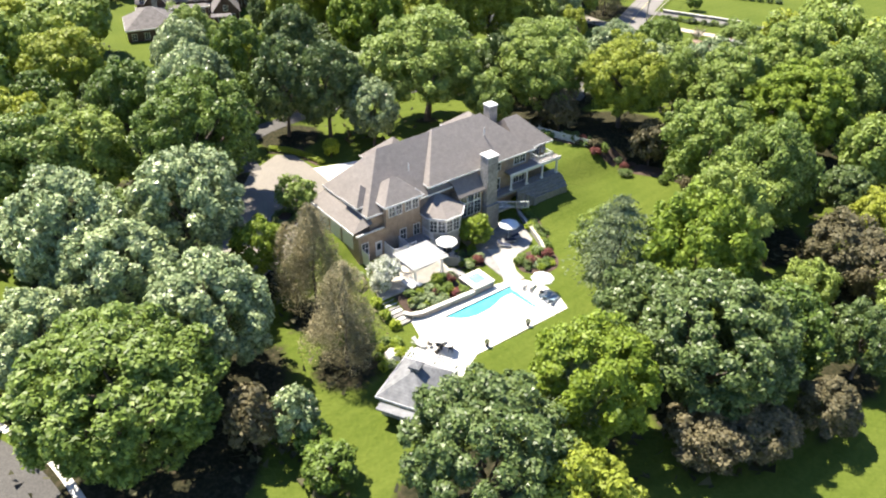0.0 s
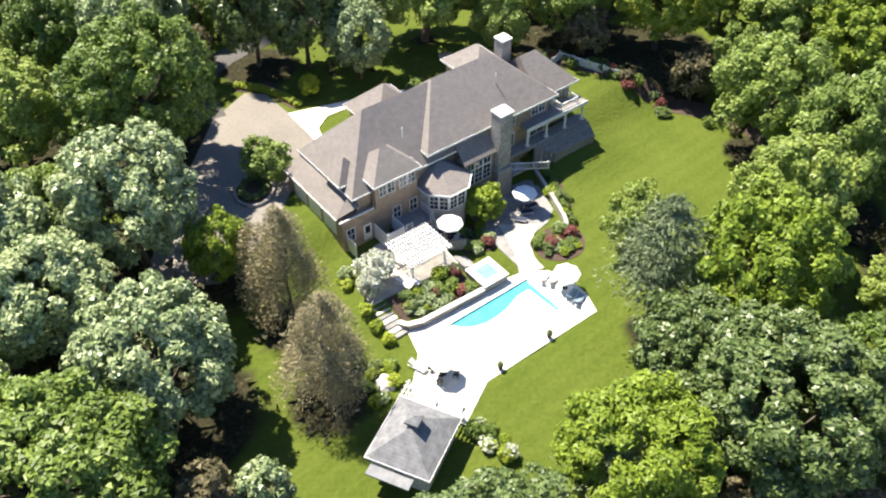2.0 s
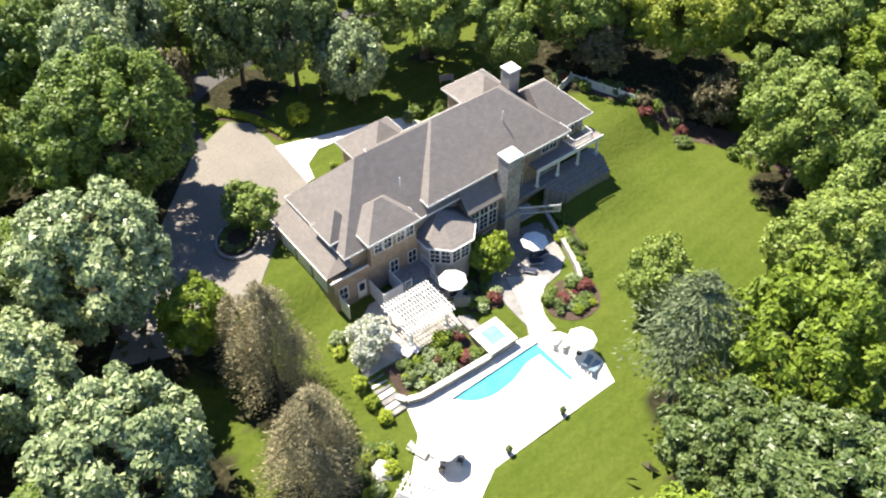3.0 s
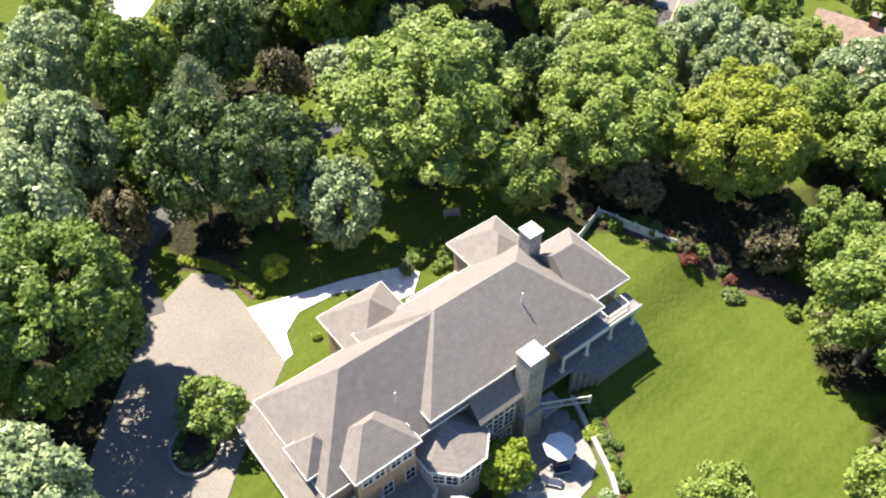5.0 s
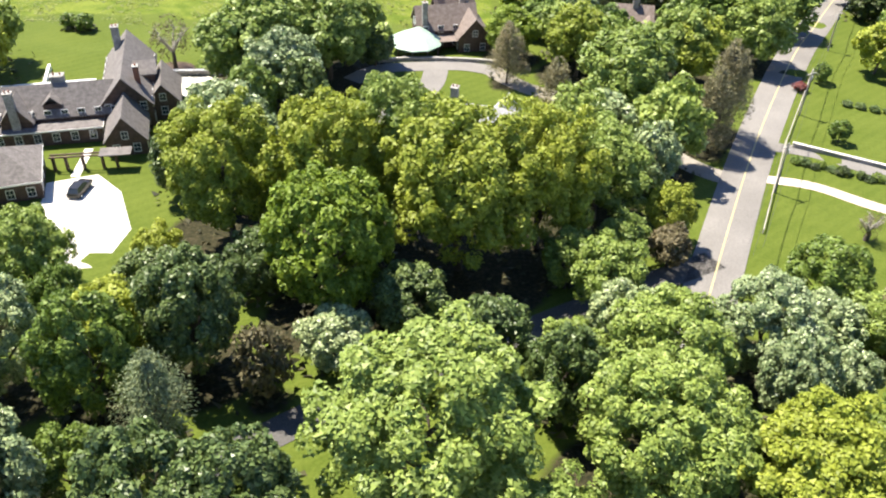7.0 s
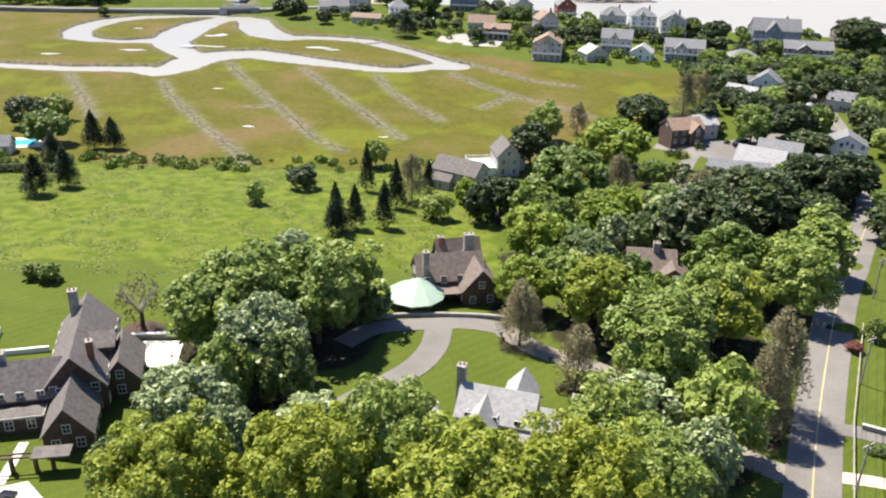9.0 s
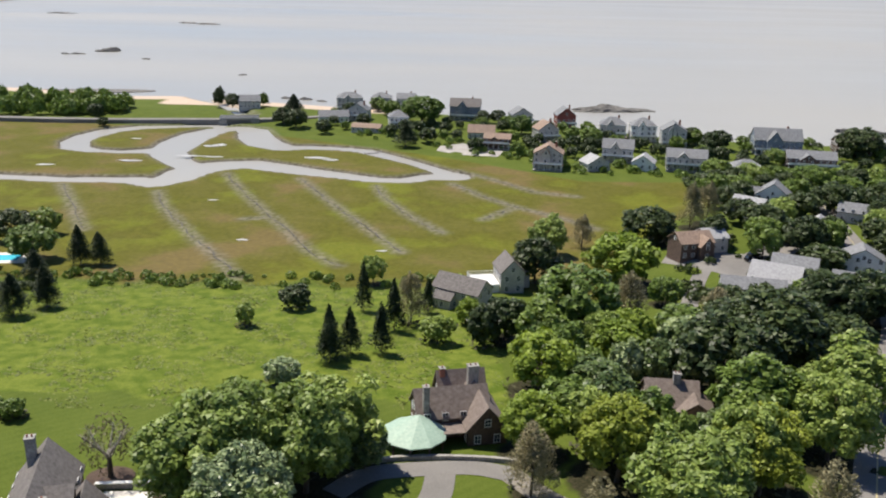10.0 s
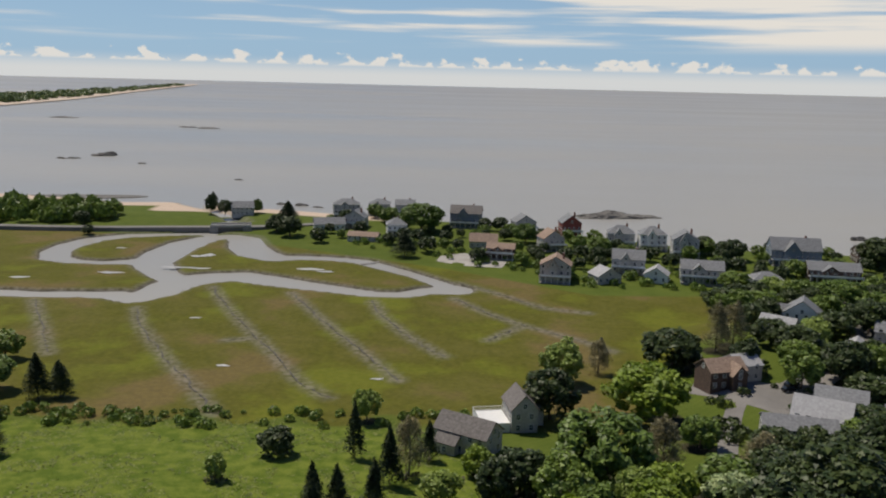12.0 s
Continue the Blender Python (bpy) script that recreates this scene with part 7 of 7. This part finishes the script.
tree(92, 250, 12, 5.6, "my", "full-leaved green tree beside the road")
gr = thing("guard_rail", pose(0, 0, 0), "low grey guard rail along the road", "guard rail")
gl_ = [(44.5, 183), (50.5, 196.5), (57, 211), (64.5, 226), (72, 241)]
for a, b in zip(gl_, gl_[1:]):
    za, zb = land_at(*a), land_at(*b)
    bm = bmesh.new()
    tube(bm, [(a[0], a[1], za + 0.75), (b[0], b[1], zb + 0.75)], [0.09, 0.09], 5)
    part("rail", bm, BARK_PALE, gr)
    for k in range(5):
        t = k / 5
        x, y = a[0] + (b[0] - a[0]) * t, a[1] + (b[1] - a[1]) * t
        z = land_at(x, y)
        part("post", boxed(x - 0.08, x + 0.08, y - 0.08, y + 0.08, z - 0.3, z + 0.8), BARK_PALE, gr)

# ---- coast ----
cw = [(-330, 618), (-260, 606), (-194, 606), (-150, 612), (-118, 617), (-90, 624), (-62, 640)]
line = smooth_line(cw)
bm = bmesh.new()
for (ax, ay), (bx, by) in zip(line, line[1:]):
    prism(bm, [(ax, ay - 3), (bx, by - 3), (bx, by + 3), (ax, ay + 3)], -14.5, -11.9)
tagged(part("causeway", bm, ROADWAY), "low causeway road behind the marsh", "road", kind="structure")
br = thing("bridge", pose(-118, 617, -15, 0, 0, 10), "small stone bridge over the tidal creek", "bridge")
part("deck", boxed(-11, 11, -4, 4, 3.0, 3.7), STONE, br)
for x in (-9, 9):
    part("abutment", boxed(x - 2.2, x + 2.2, -4.6, 4.6, -2, 3.0), STONE, br)
for y in (-4, 3.7):
    part("parapet", boxed(-11, 11, y, y + 0.3, 3.7, 4.6), WALL_GREY, br)
bm = boxed(-6.7, 6.7, -1, 1, 2.0, 3.0)
part("beam", bm, STONE, br)


def rocks(name, spots, label):
    """Low rocks out of the water."""
    rr = random.Random(5)
    for x, y, r, h in spots:
        bm = bmesh.new()
        bmesh.ops.create_icosphere(bm, subdivisions=3, radius=1)
        off = Vector((rr.uniform(0, 50), rr.uniform(0, 50), 0))
        for v in bm.verts:
            v.co *= 1 + 0.45 * noise.noise(v.co * 1.4 + off) + 0.2 * noise.noise(v.co * 3.5 + off)
            v.co.x, v.co.y, v.co.z = v.co.x * r * 1.9, v.co.y * r * 0.8, v.co.z * h
        ob = tagged(part(name, bm, ROCK), label, "rock", "sea rocks")
        ob.matrix_basis = pose(x, y, float(sea_height(y)), 0, 0, rr.uniform(-20, 20))


rocks("sea_rock", [(-356, 1046, 6, 3), (-349, 1052, 4, 4), (-372, 1010, 2.5, 1.5), (-382, 1008, 3, 1.5), (-368, 1012, 2, 1.2), (-290, 975, 2.4, 1.2), (107, 701, 9, 3.0), (118, 703, 7, 2.4), (97, 699, 6, 2.2), (110, 706, 5, 4), (130, 706, 6, 1.6), (-170, 860, 2, 1.0), (-96, 722, 2.5, 1.4), (-110, 726, 2, 1.2), (-84, 716, 2, 1.0), (-380, 1560, 9, 2.0), (-420, 1580, 8, 1.8), (-720, 1800, 14, 2.0)], "dark wet rock showing above the calm sea")
# sand bars and jetty
bm = bmesh.new()
prism(bm, smooth_line([(-300, 738), (-262, 730), (-226, 736), (-208, 748), (-226, 752), (-262, 748)], True), -16, -14.6)
tagged(part("mud_bar", bm, ROCK), "dark tidal bar of mud off the beach", "sandbar", kind="structure")
jt = thing("jetty", pose(252, 634, -15, 0, 0, -12), "dark stone jetty running into the sea", "jetty")
bm = bmesh.new()
rr = random.Random(8)
for i in range(90):
    x, y = rr.uniform(-16, 40), rr.uniform(-2.5, 2.5)
    s = rr.uniform(0.7, 1.6)
    box(bm, x - s, x + s, y - s * 0.8, y + s * 0.8, -1.5, rr.uniform(0.6, 2.2))
tagged(part("boulders", bm, ROCK, jt), kind="stuff")
# float in the creek
fl = thing("floating_dock", pose(-36, 541, SEA, 0, 0, 35), "small grey floating dock in the creek", "dock")
part("platform", boxed(-3.5, 3.5, -1.1, 1.1, -0.1, 0.35), DECK, fl)
part("gangway", boxed(3.5, 9.0, -0.4, 0.4, 0.3, 0.5), DECK, fl)
# straight drainage ditches of bare mud, with a thread of water
DITCH_MUD = grain("ditch_mud", (0.035, 0.032, 0.025), (0.12, 0.11, 0.09), 1.0, 0.8, 0.4, 3, patch=0.3, patch_scale=0.3)
for k, pts in enumerate(DITCHES):
    wob = random.Random(k)
    pts = [(x + wob.uniform(-0.8, 0.8), y) for x, y in smooth_line(pts, per=5)]
    # clods and a dark broken channel along the middle
    bm = bmesh.new()
    for (ax, ay), (bx, by) in zip(pts, pts[1:]):
        n_ = max(2, int(math.hypot(bx - ax, by - ay) / 1.3))
        for i in range(n_):
            if wob.random() < 0.15:
                continue
            t0, t1 = i / n_, (i + 1) / n_
            w0, o = wob.uniform(0.12, 0.36), wob.uniform(-0.3, 0.3)
            q = [(ax + (bx - ax) * t0 - w0 + o, ay + (by - ay) * t0), (ax + (bx - ax) * t0 + w0 + o, ay + (by - ay) * t0), (ax + (bx - ax) * t1 + w0 + o, ay + (by - ay) * t1), (ax + (bx - ax) * t1 - w0 + o, ay + (by - ay) * t1)]
            bm.faces.new([bm.verts.new((x, y, land_at(x, y) + 0.13)) for x, y in q])
    for f in bm.faces:
        f.normal_update()
    bmesh.ops.reverse_faces(bm, faces=[f for f in bm.faces if f.normal.z < 0])
    tagged(part("drainage_ditch", bm, DITCH_MUD), "narrow dark muddy drainage ditch through the marsh", "ditch", kind="structure")
# salt pans: shallow pools on the marsh
PANS = [(-143, 507, 5, 2), (-116, 545, 4, 2), (-112, 548, 3, 3), (-117, 520, 8, 1.4), (-108, 519, 5, 1.2), (-60, 522, 6, 2.2), (-53, 518, 4, 1.5), (-176, 495, 4, 1.5), (-158, 560, 3, 1), (-66, 390, 2, 1), (-88, 440, 2, 0.8), (-20, 380, 2, 0.7)]
for x, y, a, b in PANS:
    drape("salt_pan", [(x + a * math.cos(k * math.pi / 6) * (1 + 0.3 * math.sin(k * 2.1 + x)), y + b * math.sin(k * math.pi / 6) * (1 + 0.3 * math.cos(k * 1.7 + y))) for k in range(12)], grain("wet_pale_mud", (0.42, 0.4, 0.37), (0.56, 0.54, 0.5), 2, 0.3, 0.05), 0.1, "shallow pale pool in the marsh grass", "pool")


def clump_woods(name, spots, kind, label, leaves=260, size=0.2):
    """Far woods as one mass of leafy crowns."""
    vs = []
    for x, y, z, r, h in spots:
        k = rng.integers(0, 1000)
        t = rng.normal(size=(leaves, 3))
        t /= np.linalg.norm(t, axis=1, keepdims=True)
        t[:, 2] = np.abs(t[:, 2]) * 1.0 - 0.15
        c = t * rng.uniform(0.8, 1.1, (leaves, 1))
        v = leaf_tips(c, t + rng.normal(size=(leaves, 3)) * 0.4, size)
        v = v * np.array([r, r, h * 0.7]) + np.array([x, y, z + h * 0.3])
        vs.append(v)
    v = np.concatenate(vs)
    ob = new(name, mesh_from(name, v, np.arange(len(v)).reshape(-1, 3), [LEAF[kind]]))
    return tagged(ob, label, "woods", kind="stuff")


wr = random.Random(11)
# headland across the bay: land and its woods
hl = [(-1900, 2050), (-1150, 2180), (-1065, 2260), (-1095, 2760), (-1170, 3500), (-1180, 4400), (-1215, 4440), (-1360, 3600), (-1560, 2900), (-1950, 2500)]
bm = bmesh.new()
bm.faces.new([bm.verts.new((x, y, float(sea_height(y)) + 2.0)) for x, y in hl])
bm.normal_update()
bmesh.ops.triangulate(bm, faces=bm.faces[:])
if sum(f.normal.z for f in bm.faces) < 0:
    bmesh.ops.reverse_faces(bm, faces=bm.faces[:])
tagged(part("headland", bm, SAND), "low sandy headland across the bay", "headland", kind="structure")
spots = []
for i in range(420):
    t = wr.random()
    y = 2290 + 2000 * t * (0.4 + 0.6 * t)
    edge = np.interp(y, [2260, 2760, 3500, 4400], [-1085, -1115, -1190, -1200])
    x = edge - 20 - wr.random() * (340 * (1 - t) + 50)
    spots.append((x, y, float(sea_height(y)) + 1.5, wr.uniform(9, 17), wr.uniform(12, 22) * (1 - 0.5 * t)))
clump_woods("far_woods", spots, "md", "distant woods on the headland", 60, 0.34)
spots = []
for i in range(70):
    x, y = wr.uniform(-360, -196), wr.uniform(625, 665)
    spots.append((x, y, land_at(x, y), wr.uniform(4, 7.5), wr.uniform(8, 13)))
clump_woods("shore_woods", spots, "my", "row of dark trees along the causeway", 420, 0.19)
spots = []
for i in range(120):
    x, y = wr.uniform(-150, 12), wr.uniform(338, 350)
    r = wr.uniform(0.6, 1.9)
    spots.append((x, y, land_at(x, y), r, r * 1.4))
for i in range(150):
    x = wr.uniform(-60, 190)
    y = float(np.interp(x, [-60, 0, 60, 140, 190], [590, 548, 502, 490, 480])) + wr.uniform(-2, 30)
    r = wr.uniform(0.8, 2.4)
    spots.append((x, y, land_at(x, y), r, r * 1.5))
clump_woods("marsh_edge_scrub", spots, "my", "green scrub along the edge of the marsh", 90, 0.3)
spots = []
for i in range(240):
    x, y = wr.uniform(62, 200), wr.uniform(320, 470)
    if along(np.array([x]), np.array([y]), [(p[0], p[1]) for p in ROAD])[0] < 6:
        continue
    if x < 112 and y > 392:
        continue
    r = wr.uniform(1.0, 2.6)
    spots.append((x, y, land_at(x, y), r, r * 1.4))
clump_woods("village_hedges", spots, "dk", "dark green hedges and shrubs round the village houses", 80, 0.3)

# ---- bare tree and utility poles ----
def bare_tree(x, y, h, label, twigs=26, seed=2):
    r = random.Random(seed)
    t = thing("bare_tree", pose(x, y, land_at(x, y)), label, "tree")
    bm = bmesh.new()
    tube(bm, [(0, 0, -0.2), (0.1, 0, h * 0.2), (0.0, 0.2, h * 0.36)], [0.45, 0.36, 0.28], 9)
    part("trunk", bm, BARK, t)
    for i in range(7):
        a = i * 0.9 + r.uniform(-0.3, 0.3)
        d = Vector((math.cos(a), math.sin(a), 0))
        p0 = Vector((0, 0.1, h * r.uniform(0.26, 0.36)))
        p1 = p0 + d * h * 0.16 + Vector((0, 0, h * 0.18))
        p2 = p1 + d * h * 0.14 + Vector((0, 0, h * r.uniform(0.14, 0.28)))
        bm = bmesh.new()
        tube(bm, [p0, p1, p2], [0.2, 0.13, 0.05], 6)
        for k in range(twigs):
            q = p0.lerp(p1, r.random()) if k % 3 == 0 else p1.lerp(p2, r.random())
            e = Vector((r.uniform(-1, 1), r.uniform(-1, 1), r.uniform(0.1, 1))) * h * 0.09
            tube(bm, [q, q + e * 0.6, q + e], [0.045, 0.03, 0.012], 4)
        part("limb", bm, BARK_PALE, t)
    o = shared("sparse_leaves", crown_mesh("sparse_leaves", "open", 900, 0.05, LEAF["br"], 91), t)
    o.scale = (h * 0.36, h * 0.36, h * 0.98)
    return t


bare_tree(-50.2, 234.5, 11, "nearly bare spreading tree on the lawn")
bare_tree(58.5, 182, 5, "fallen pale dead tree on the grass", 30, 6)
bare_tree(62.5, 180, 4, "fallen pale dead tree on the grass", 30, 9)
for x, y in ((50.0, 195), (63.0, 222), (80.0, 254)):
    p = thing("utility_pole", pose(x, y, land_at(x, y), 0, 0, 30), "grey wooden utility pole beside the road", "utility pole", "utility poles")
    bm = bmesh.new()
    tube(bm, [(0, 0, -0.5), (0, 0, 8.5)], [0.16, 0.11], 8)
    part("post", bm, BARK_PALE, p)
    part("crossarm", boxed(-1.1, 1.1, -0.06, 0.06, 7.8, 7.95), BARK_PALE, p)
    bm = bmesh.new()
    tube(bm, [(0.25, 0, 6.6), (0.25, 0, 7.4)], [0.2, 0.2], 10)
    part("transformer", bm, SILVER_PAINT, p)
wires = thing("overhead_wires", pose(0, 0, 0), "thin dark overhead wires between utility poles", "wires")
pp = [(37, 168), (50.0, 195), (63.0, 222), (80.0, 254), (96, 285)]
for off, hz in ((-0.9, 8.0), (0.9, 8.0), (0.0, 6.3)):
    bm = bmesh.new()
    pts = []
    for a, b in zip(pp, pp[1:]):
        for s in range(6):
            t = s / 6
            x, y = a[0] + (b[0] - a[0]) * t + off * 0.8, a[1] + (b[1] - a[1]) * t - off * 0.4
            pts.append((x, y, land_at(a[0], a[1]) * (1 - t) + land_at(b[0], b[1]) * t + hz - 2.4 * t * (1 - t)))
    tube(bm, pts, [0.03] * len(pts), 4)
    part("wire", bm, METAL_DARK, wires)

# ---- woods that fill the spaces between the single trees ----
taken = [(x, y, r) for x, y, h_, r in ALL_TREES]
FILL = [(32, 60, 66, 86, 5.6), (-66, -31, 44, 135, 6.0), (-42, 66, 134, 172, 5.6), (-38, 36, 168, 184, 5.6), (46, 80, 84, 150, 6.0), (22, 34, 184, 206, 5.2), (20, 62, 236, 300, 5.2), (-38, -14, 186, 246, 5.4)]
FAR_FILL = [(80, 150, 84, 172, 8.5), (66, 110, 150, 172, 8.0), (-130, -66, 60, 185, 8.0), (92, 170, 250, 330, 7.5), (62, 100, 284, 325, 7.0), (100, 190, 330, 470, 8.0), (-160, -80, 180, 240, 9.0)]
CLEAR = [(-45, 176, 10), (-52, 192, 9), (-58, 211, 18), (-72, 190, 10), (39.5, 259, 9), (58, 160, 6), (0, 253, 15), (8, 207, 13), (-6, 231, 14), (43, 64, 11), (-64, 160, 5), (16, 232, 7), (-24, 118, 12), (86, 362, 8), (100, 376, 8), (-75, 140, 7)] + [(q[0], q[1], 7.5) for q in VILLAGE]
ways = [ROAD, [(-27.5, 114), (-30.5, 124), (-21, 138), (-8, 149), (8, 159), (24, 169), (36, 176)], [(45, 198), (39, 203), (33, 212), (24, 224), (15, 230), (9, 237.5)], [(-22, 206), (-15, 213), (-9, 219.5), (-4.6, 225)], [(-75, 66), (-42, 57.5), (-24, 34)]]
fr = random.Random(21)
joined = {"ok": [], "my": [], "md": [], "ol": [], "dk": []}
for far, spans in ((False, FILL), (True, FAR_FILL)):
    for x0, x1, y0, y1, gap in spans:
        for i in range(int((x1 - x0) * (y1 - y0) / 9)):
            x, y = fr.uniform(x0, x1), fr.uniform(y0, y1)
            r = fr.uniform(3.4, 5.4) if not far else fr.uniform(4.2, 7.0)
            if any(math.hypot(x - a, y - b) < max(0.78 * (r + c), gap * 0.9) for a, b, c in taken):
                continue
            if any(math.hypot(x - a, y - b) < c + r * 0.6 for a, b, c in CLEAR):
                continue
            if any(along(np.array([x]), np.array([y]), w_)[0] < (4.4 if k_ else 7.0) for k_, w_ in enumerate(ways)):
                continue
            kind, label = fr.choice((("ms", "broad maple tree with pale silvery-green leaves"), ("ok", "tall oak tree with light green leaves and gaps"), ("my", "full-leaved green maple tree with a rounded crown"), ("md", "dense dark green maple tree with a rounded crown"), ("ol", "tall oak tree with yellow-olive spring leaves")))
            taken.append((x, y, r))
            if far:
                joined[fr.choice(("dk", "dk", "dk", "my", "ok")) if y > 240 else fr.choice(("ok", "ok", "ok", "ol"))].append((x, y, land_at(x, y), r, fr.uniform(11, 16) if y < 240 else fr.uniform(7, 11)))
            else:
                tree(round(x, 1), round(y, 1), fr.uniform(8, 13), r, kind, label)


def far_crowns(name, spots, kind, label):
    """Woods past the single trees: whole lobed crowns joined into one mass."""
    me = crown_for(kind, "far mid" if spots[0][3] > 4.4 or spots[0][1] < 480 else "far small", 0)
    co = np.empty(len(me.vertices) * 3, np.float32)
    me.vertices.foreach_get("co", co)
    co = co.reshape(-1, 3)
    vs = []
    for x, y, z, r, h in spots:
        a = fr.uniform(0, 6.283)
        ca, sa = math.cos(a), math.sin(a)
        vs.append(np.stack([(co[:, 0] * ca - co[:, 1] * sa) * r + x, (co[:, 0] * sa + co[:, 1] * ca) * r + y, co[:, 2] * h + z], 1))
    v = np.concatenate(vs)
    tagged(new(name, mesh_from(name, v, np.arange(len(v)).reshape(-1, 3), [LEAF[kind]])), label, "woods", kind="stuff")


for kind, label in (("ok", "light green woods behind the gardens"), ("my", "green woods behind the gardens"), ("md", "dark green woods behind the gardens"), ("dk", "deep green woods round the village"), ("ol", "olive-green woods behind the gardens")):
    if joined[kind]:
        far_crowns("woods", joined[kind], kind, label)
shore_trees = {"dk": [], "my": []}
for i in range(260):
    x = fr.uniform(-70, 230)
    y = float(np.interp(x, [-70, 0, 60, 140, 230], [585, 556, 508, 498, 490])) + fr.uniform(0, 95)
    if y > float(shore(x)) - 16 or any(math.hypot(x - q[0], y - q[1]) < 10 + q[3] * 0.3 for q in SEASIDE) or any(math.hypot(x - q[0], y - q[1]) < 6 for k_ in shore_trees for q in shore_trees[k_]):
        continue
    r = fr.uniform(2.2, 4.4)
    shore_trees["my" if fr.random() < 0.35 else "dk"].append((x, y, land_at(x, y), r, r * 1.9))
for kind in shore_trees:
    far_crowns("shore_trees", shore_trees[kind], kind, "small leafy trees between the seaside houses")
for x, y, h_, r, kind in ((47, 106, 14, 5.2, "md"), (40, 120.5, 13, 4.4, "ok")):
    tree(x, y, h_, r, kind, "leafy tree leaning over the edge of the lawn")
# low growth on the woodland floor, its leaf colour darkened for the shade there
ux, uy = [], []
ug = random.Random(4)
while len(ux) < 16000:
    x, y, r = ug.choice(taken)
    if y > 330:
        continue
    a, d = ug.uniform(0, 6.283), r * ug.uniform(0.2, 1.1)
    px, py = x + d * math.cos(a), y + d * math.sin(a)
    u_, v_ = 0.799 * (px + 10.06) + 0.602 * (py - 92.49), -0.602 * (px + 10.06) + 0.799 * (py - 92.49)
    if (-12 < u_ < 40 and -30 < v_ < 24) or (36 < u_ < 54 and -22 < v_ < 12) or any(math.hypot(px - q[0], py - q[1]) < q[2] for q in CLEAR) or (-8 < px < 14 and 56 < py < 80):
        continue
    if any(along(np.array([px]), np.array([py]), w_)[0] < 4 for w_ in ways[:2]):
        continue
    ux.append(px), uy.append(py)
ux, uy = np.array(ux), np.array(uy)
rng = np.random.default_rng(3)
c = np.stack([ux, uy, base_height(ux, uy) + rng.uniform(0.1, 1.3, len(ux))], 1)
v = leaf_tips(c, rng.normal(size=(len(c), 3)) * 0.5 + np.array([0, 0, 1.0]), 0.6)
tagged(new("undergrowth", mesh_from("undergrowth", v, np.arange(len(v)).reshape(-1, 3), [LEAF["ug"]])), "brown and green undergrowth on the woodland floor", "undergrowth", kind="stuff")

# ---- small pool and house at the far lawn ----
simple_house(-131, 352, 8, [(-4, 4, -3, 3, 3.0, 5.2, "gx")], WALL_WHITE, ROOF_SLATE, "small white pool house at the far lawn")
fp = thing("swimming_pool", pose(-131, 362, land_at(-131, 362) + 0.05, 0, 0, 8), "small blue swimming pool with white paving", "pool")
part("paving", boxed(-9, 9, -5, 5, -1.5, 0.25), PAVING, fp)
part("water", boxed(-6, 6, -2.6, 2.6, 0.254, 0.3), TURQ, fp)
for i in range(9):
    bush(-124 + 2.2 * i, 331 + 0.3 * i, 1.5, 2.4, "dk", "dark clipped hedge at the edge of the far lawn")


# rough grass standing in the meadow, thicker in some patches
rng = np.random.default_rng(12)
mx_, my_ = rng.uniform(-135, 12, 26000), rng.uniform(258, 346, 26000)
clumped = np.array([noise.noise((x * 0.11, y * 0.11, 3.0)) + 0.5 * noise.noise((x * 0.4, y * 0.4, 9.0)) for x, y in zip(mx_, my_)])
keep = clumped > -0.02
mx_, my_ = mx_[keep], my_[keep]
c = np.stack([mx_, my_, base_height(mx_, my_) + 0.12], 1)
v = leaf_tips(c, rng.normal(size=(len(c), 3)) * 0.16 + np.array([0, 0, 1.0]), 0.36)
tagged(new("meadow_grass", mesh_from("meadow_grass", v, np.arange(len(v)).reshape(-1, 3), [LEAF["mg"]])), "rough uncut grass standing in the meadow", "grass", kind="stuff")

# trees on the point beside the bridge
for x, y, h_, r, kind in ((-141, 662, 12, 3.6, "dk"), (-132, 661, 10, 4.2, "dk"), (-115, 671, 8, 3.5, "my"), (-92, 612, 10, 4.3, "dk"), (-83, 602, 11, 6.5, "dk"), (-202, 624, 8, 3.2, "dk"), (-32, 656, 8, 4.7, "my")):
    tree(x, y, h_, r, kind, "small wind-shaped tree near the shore")
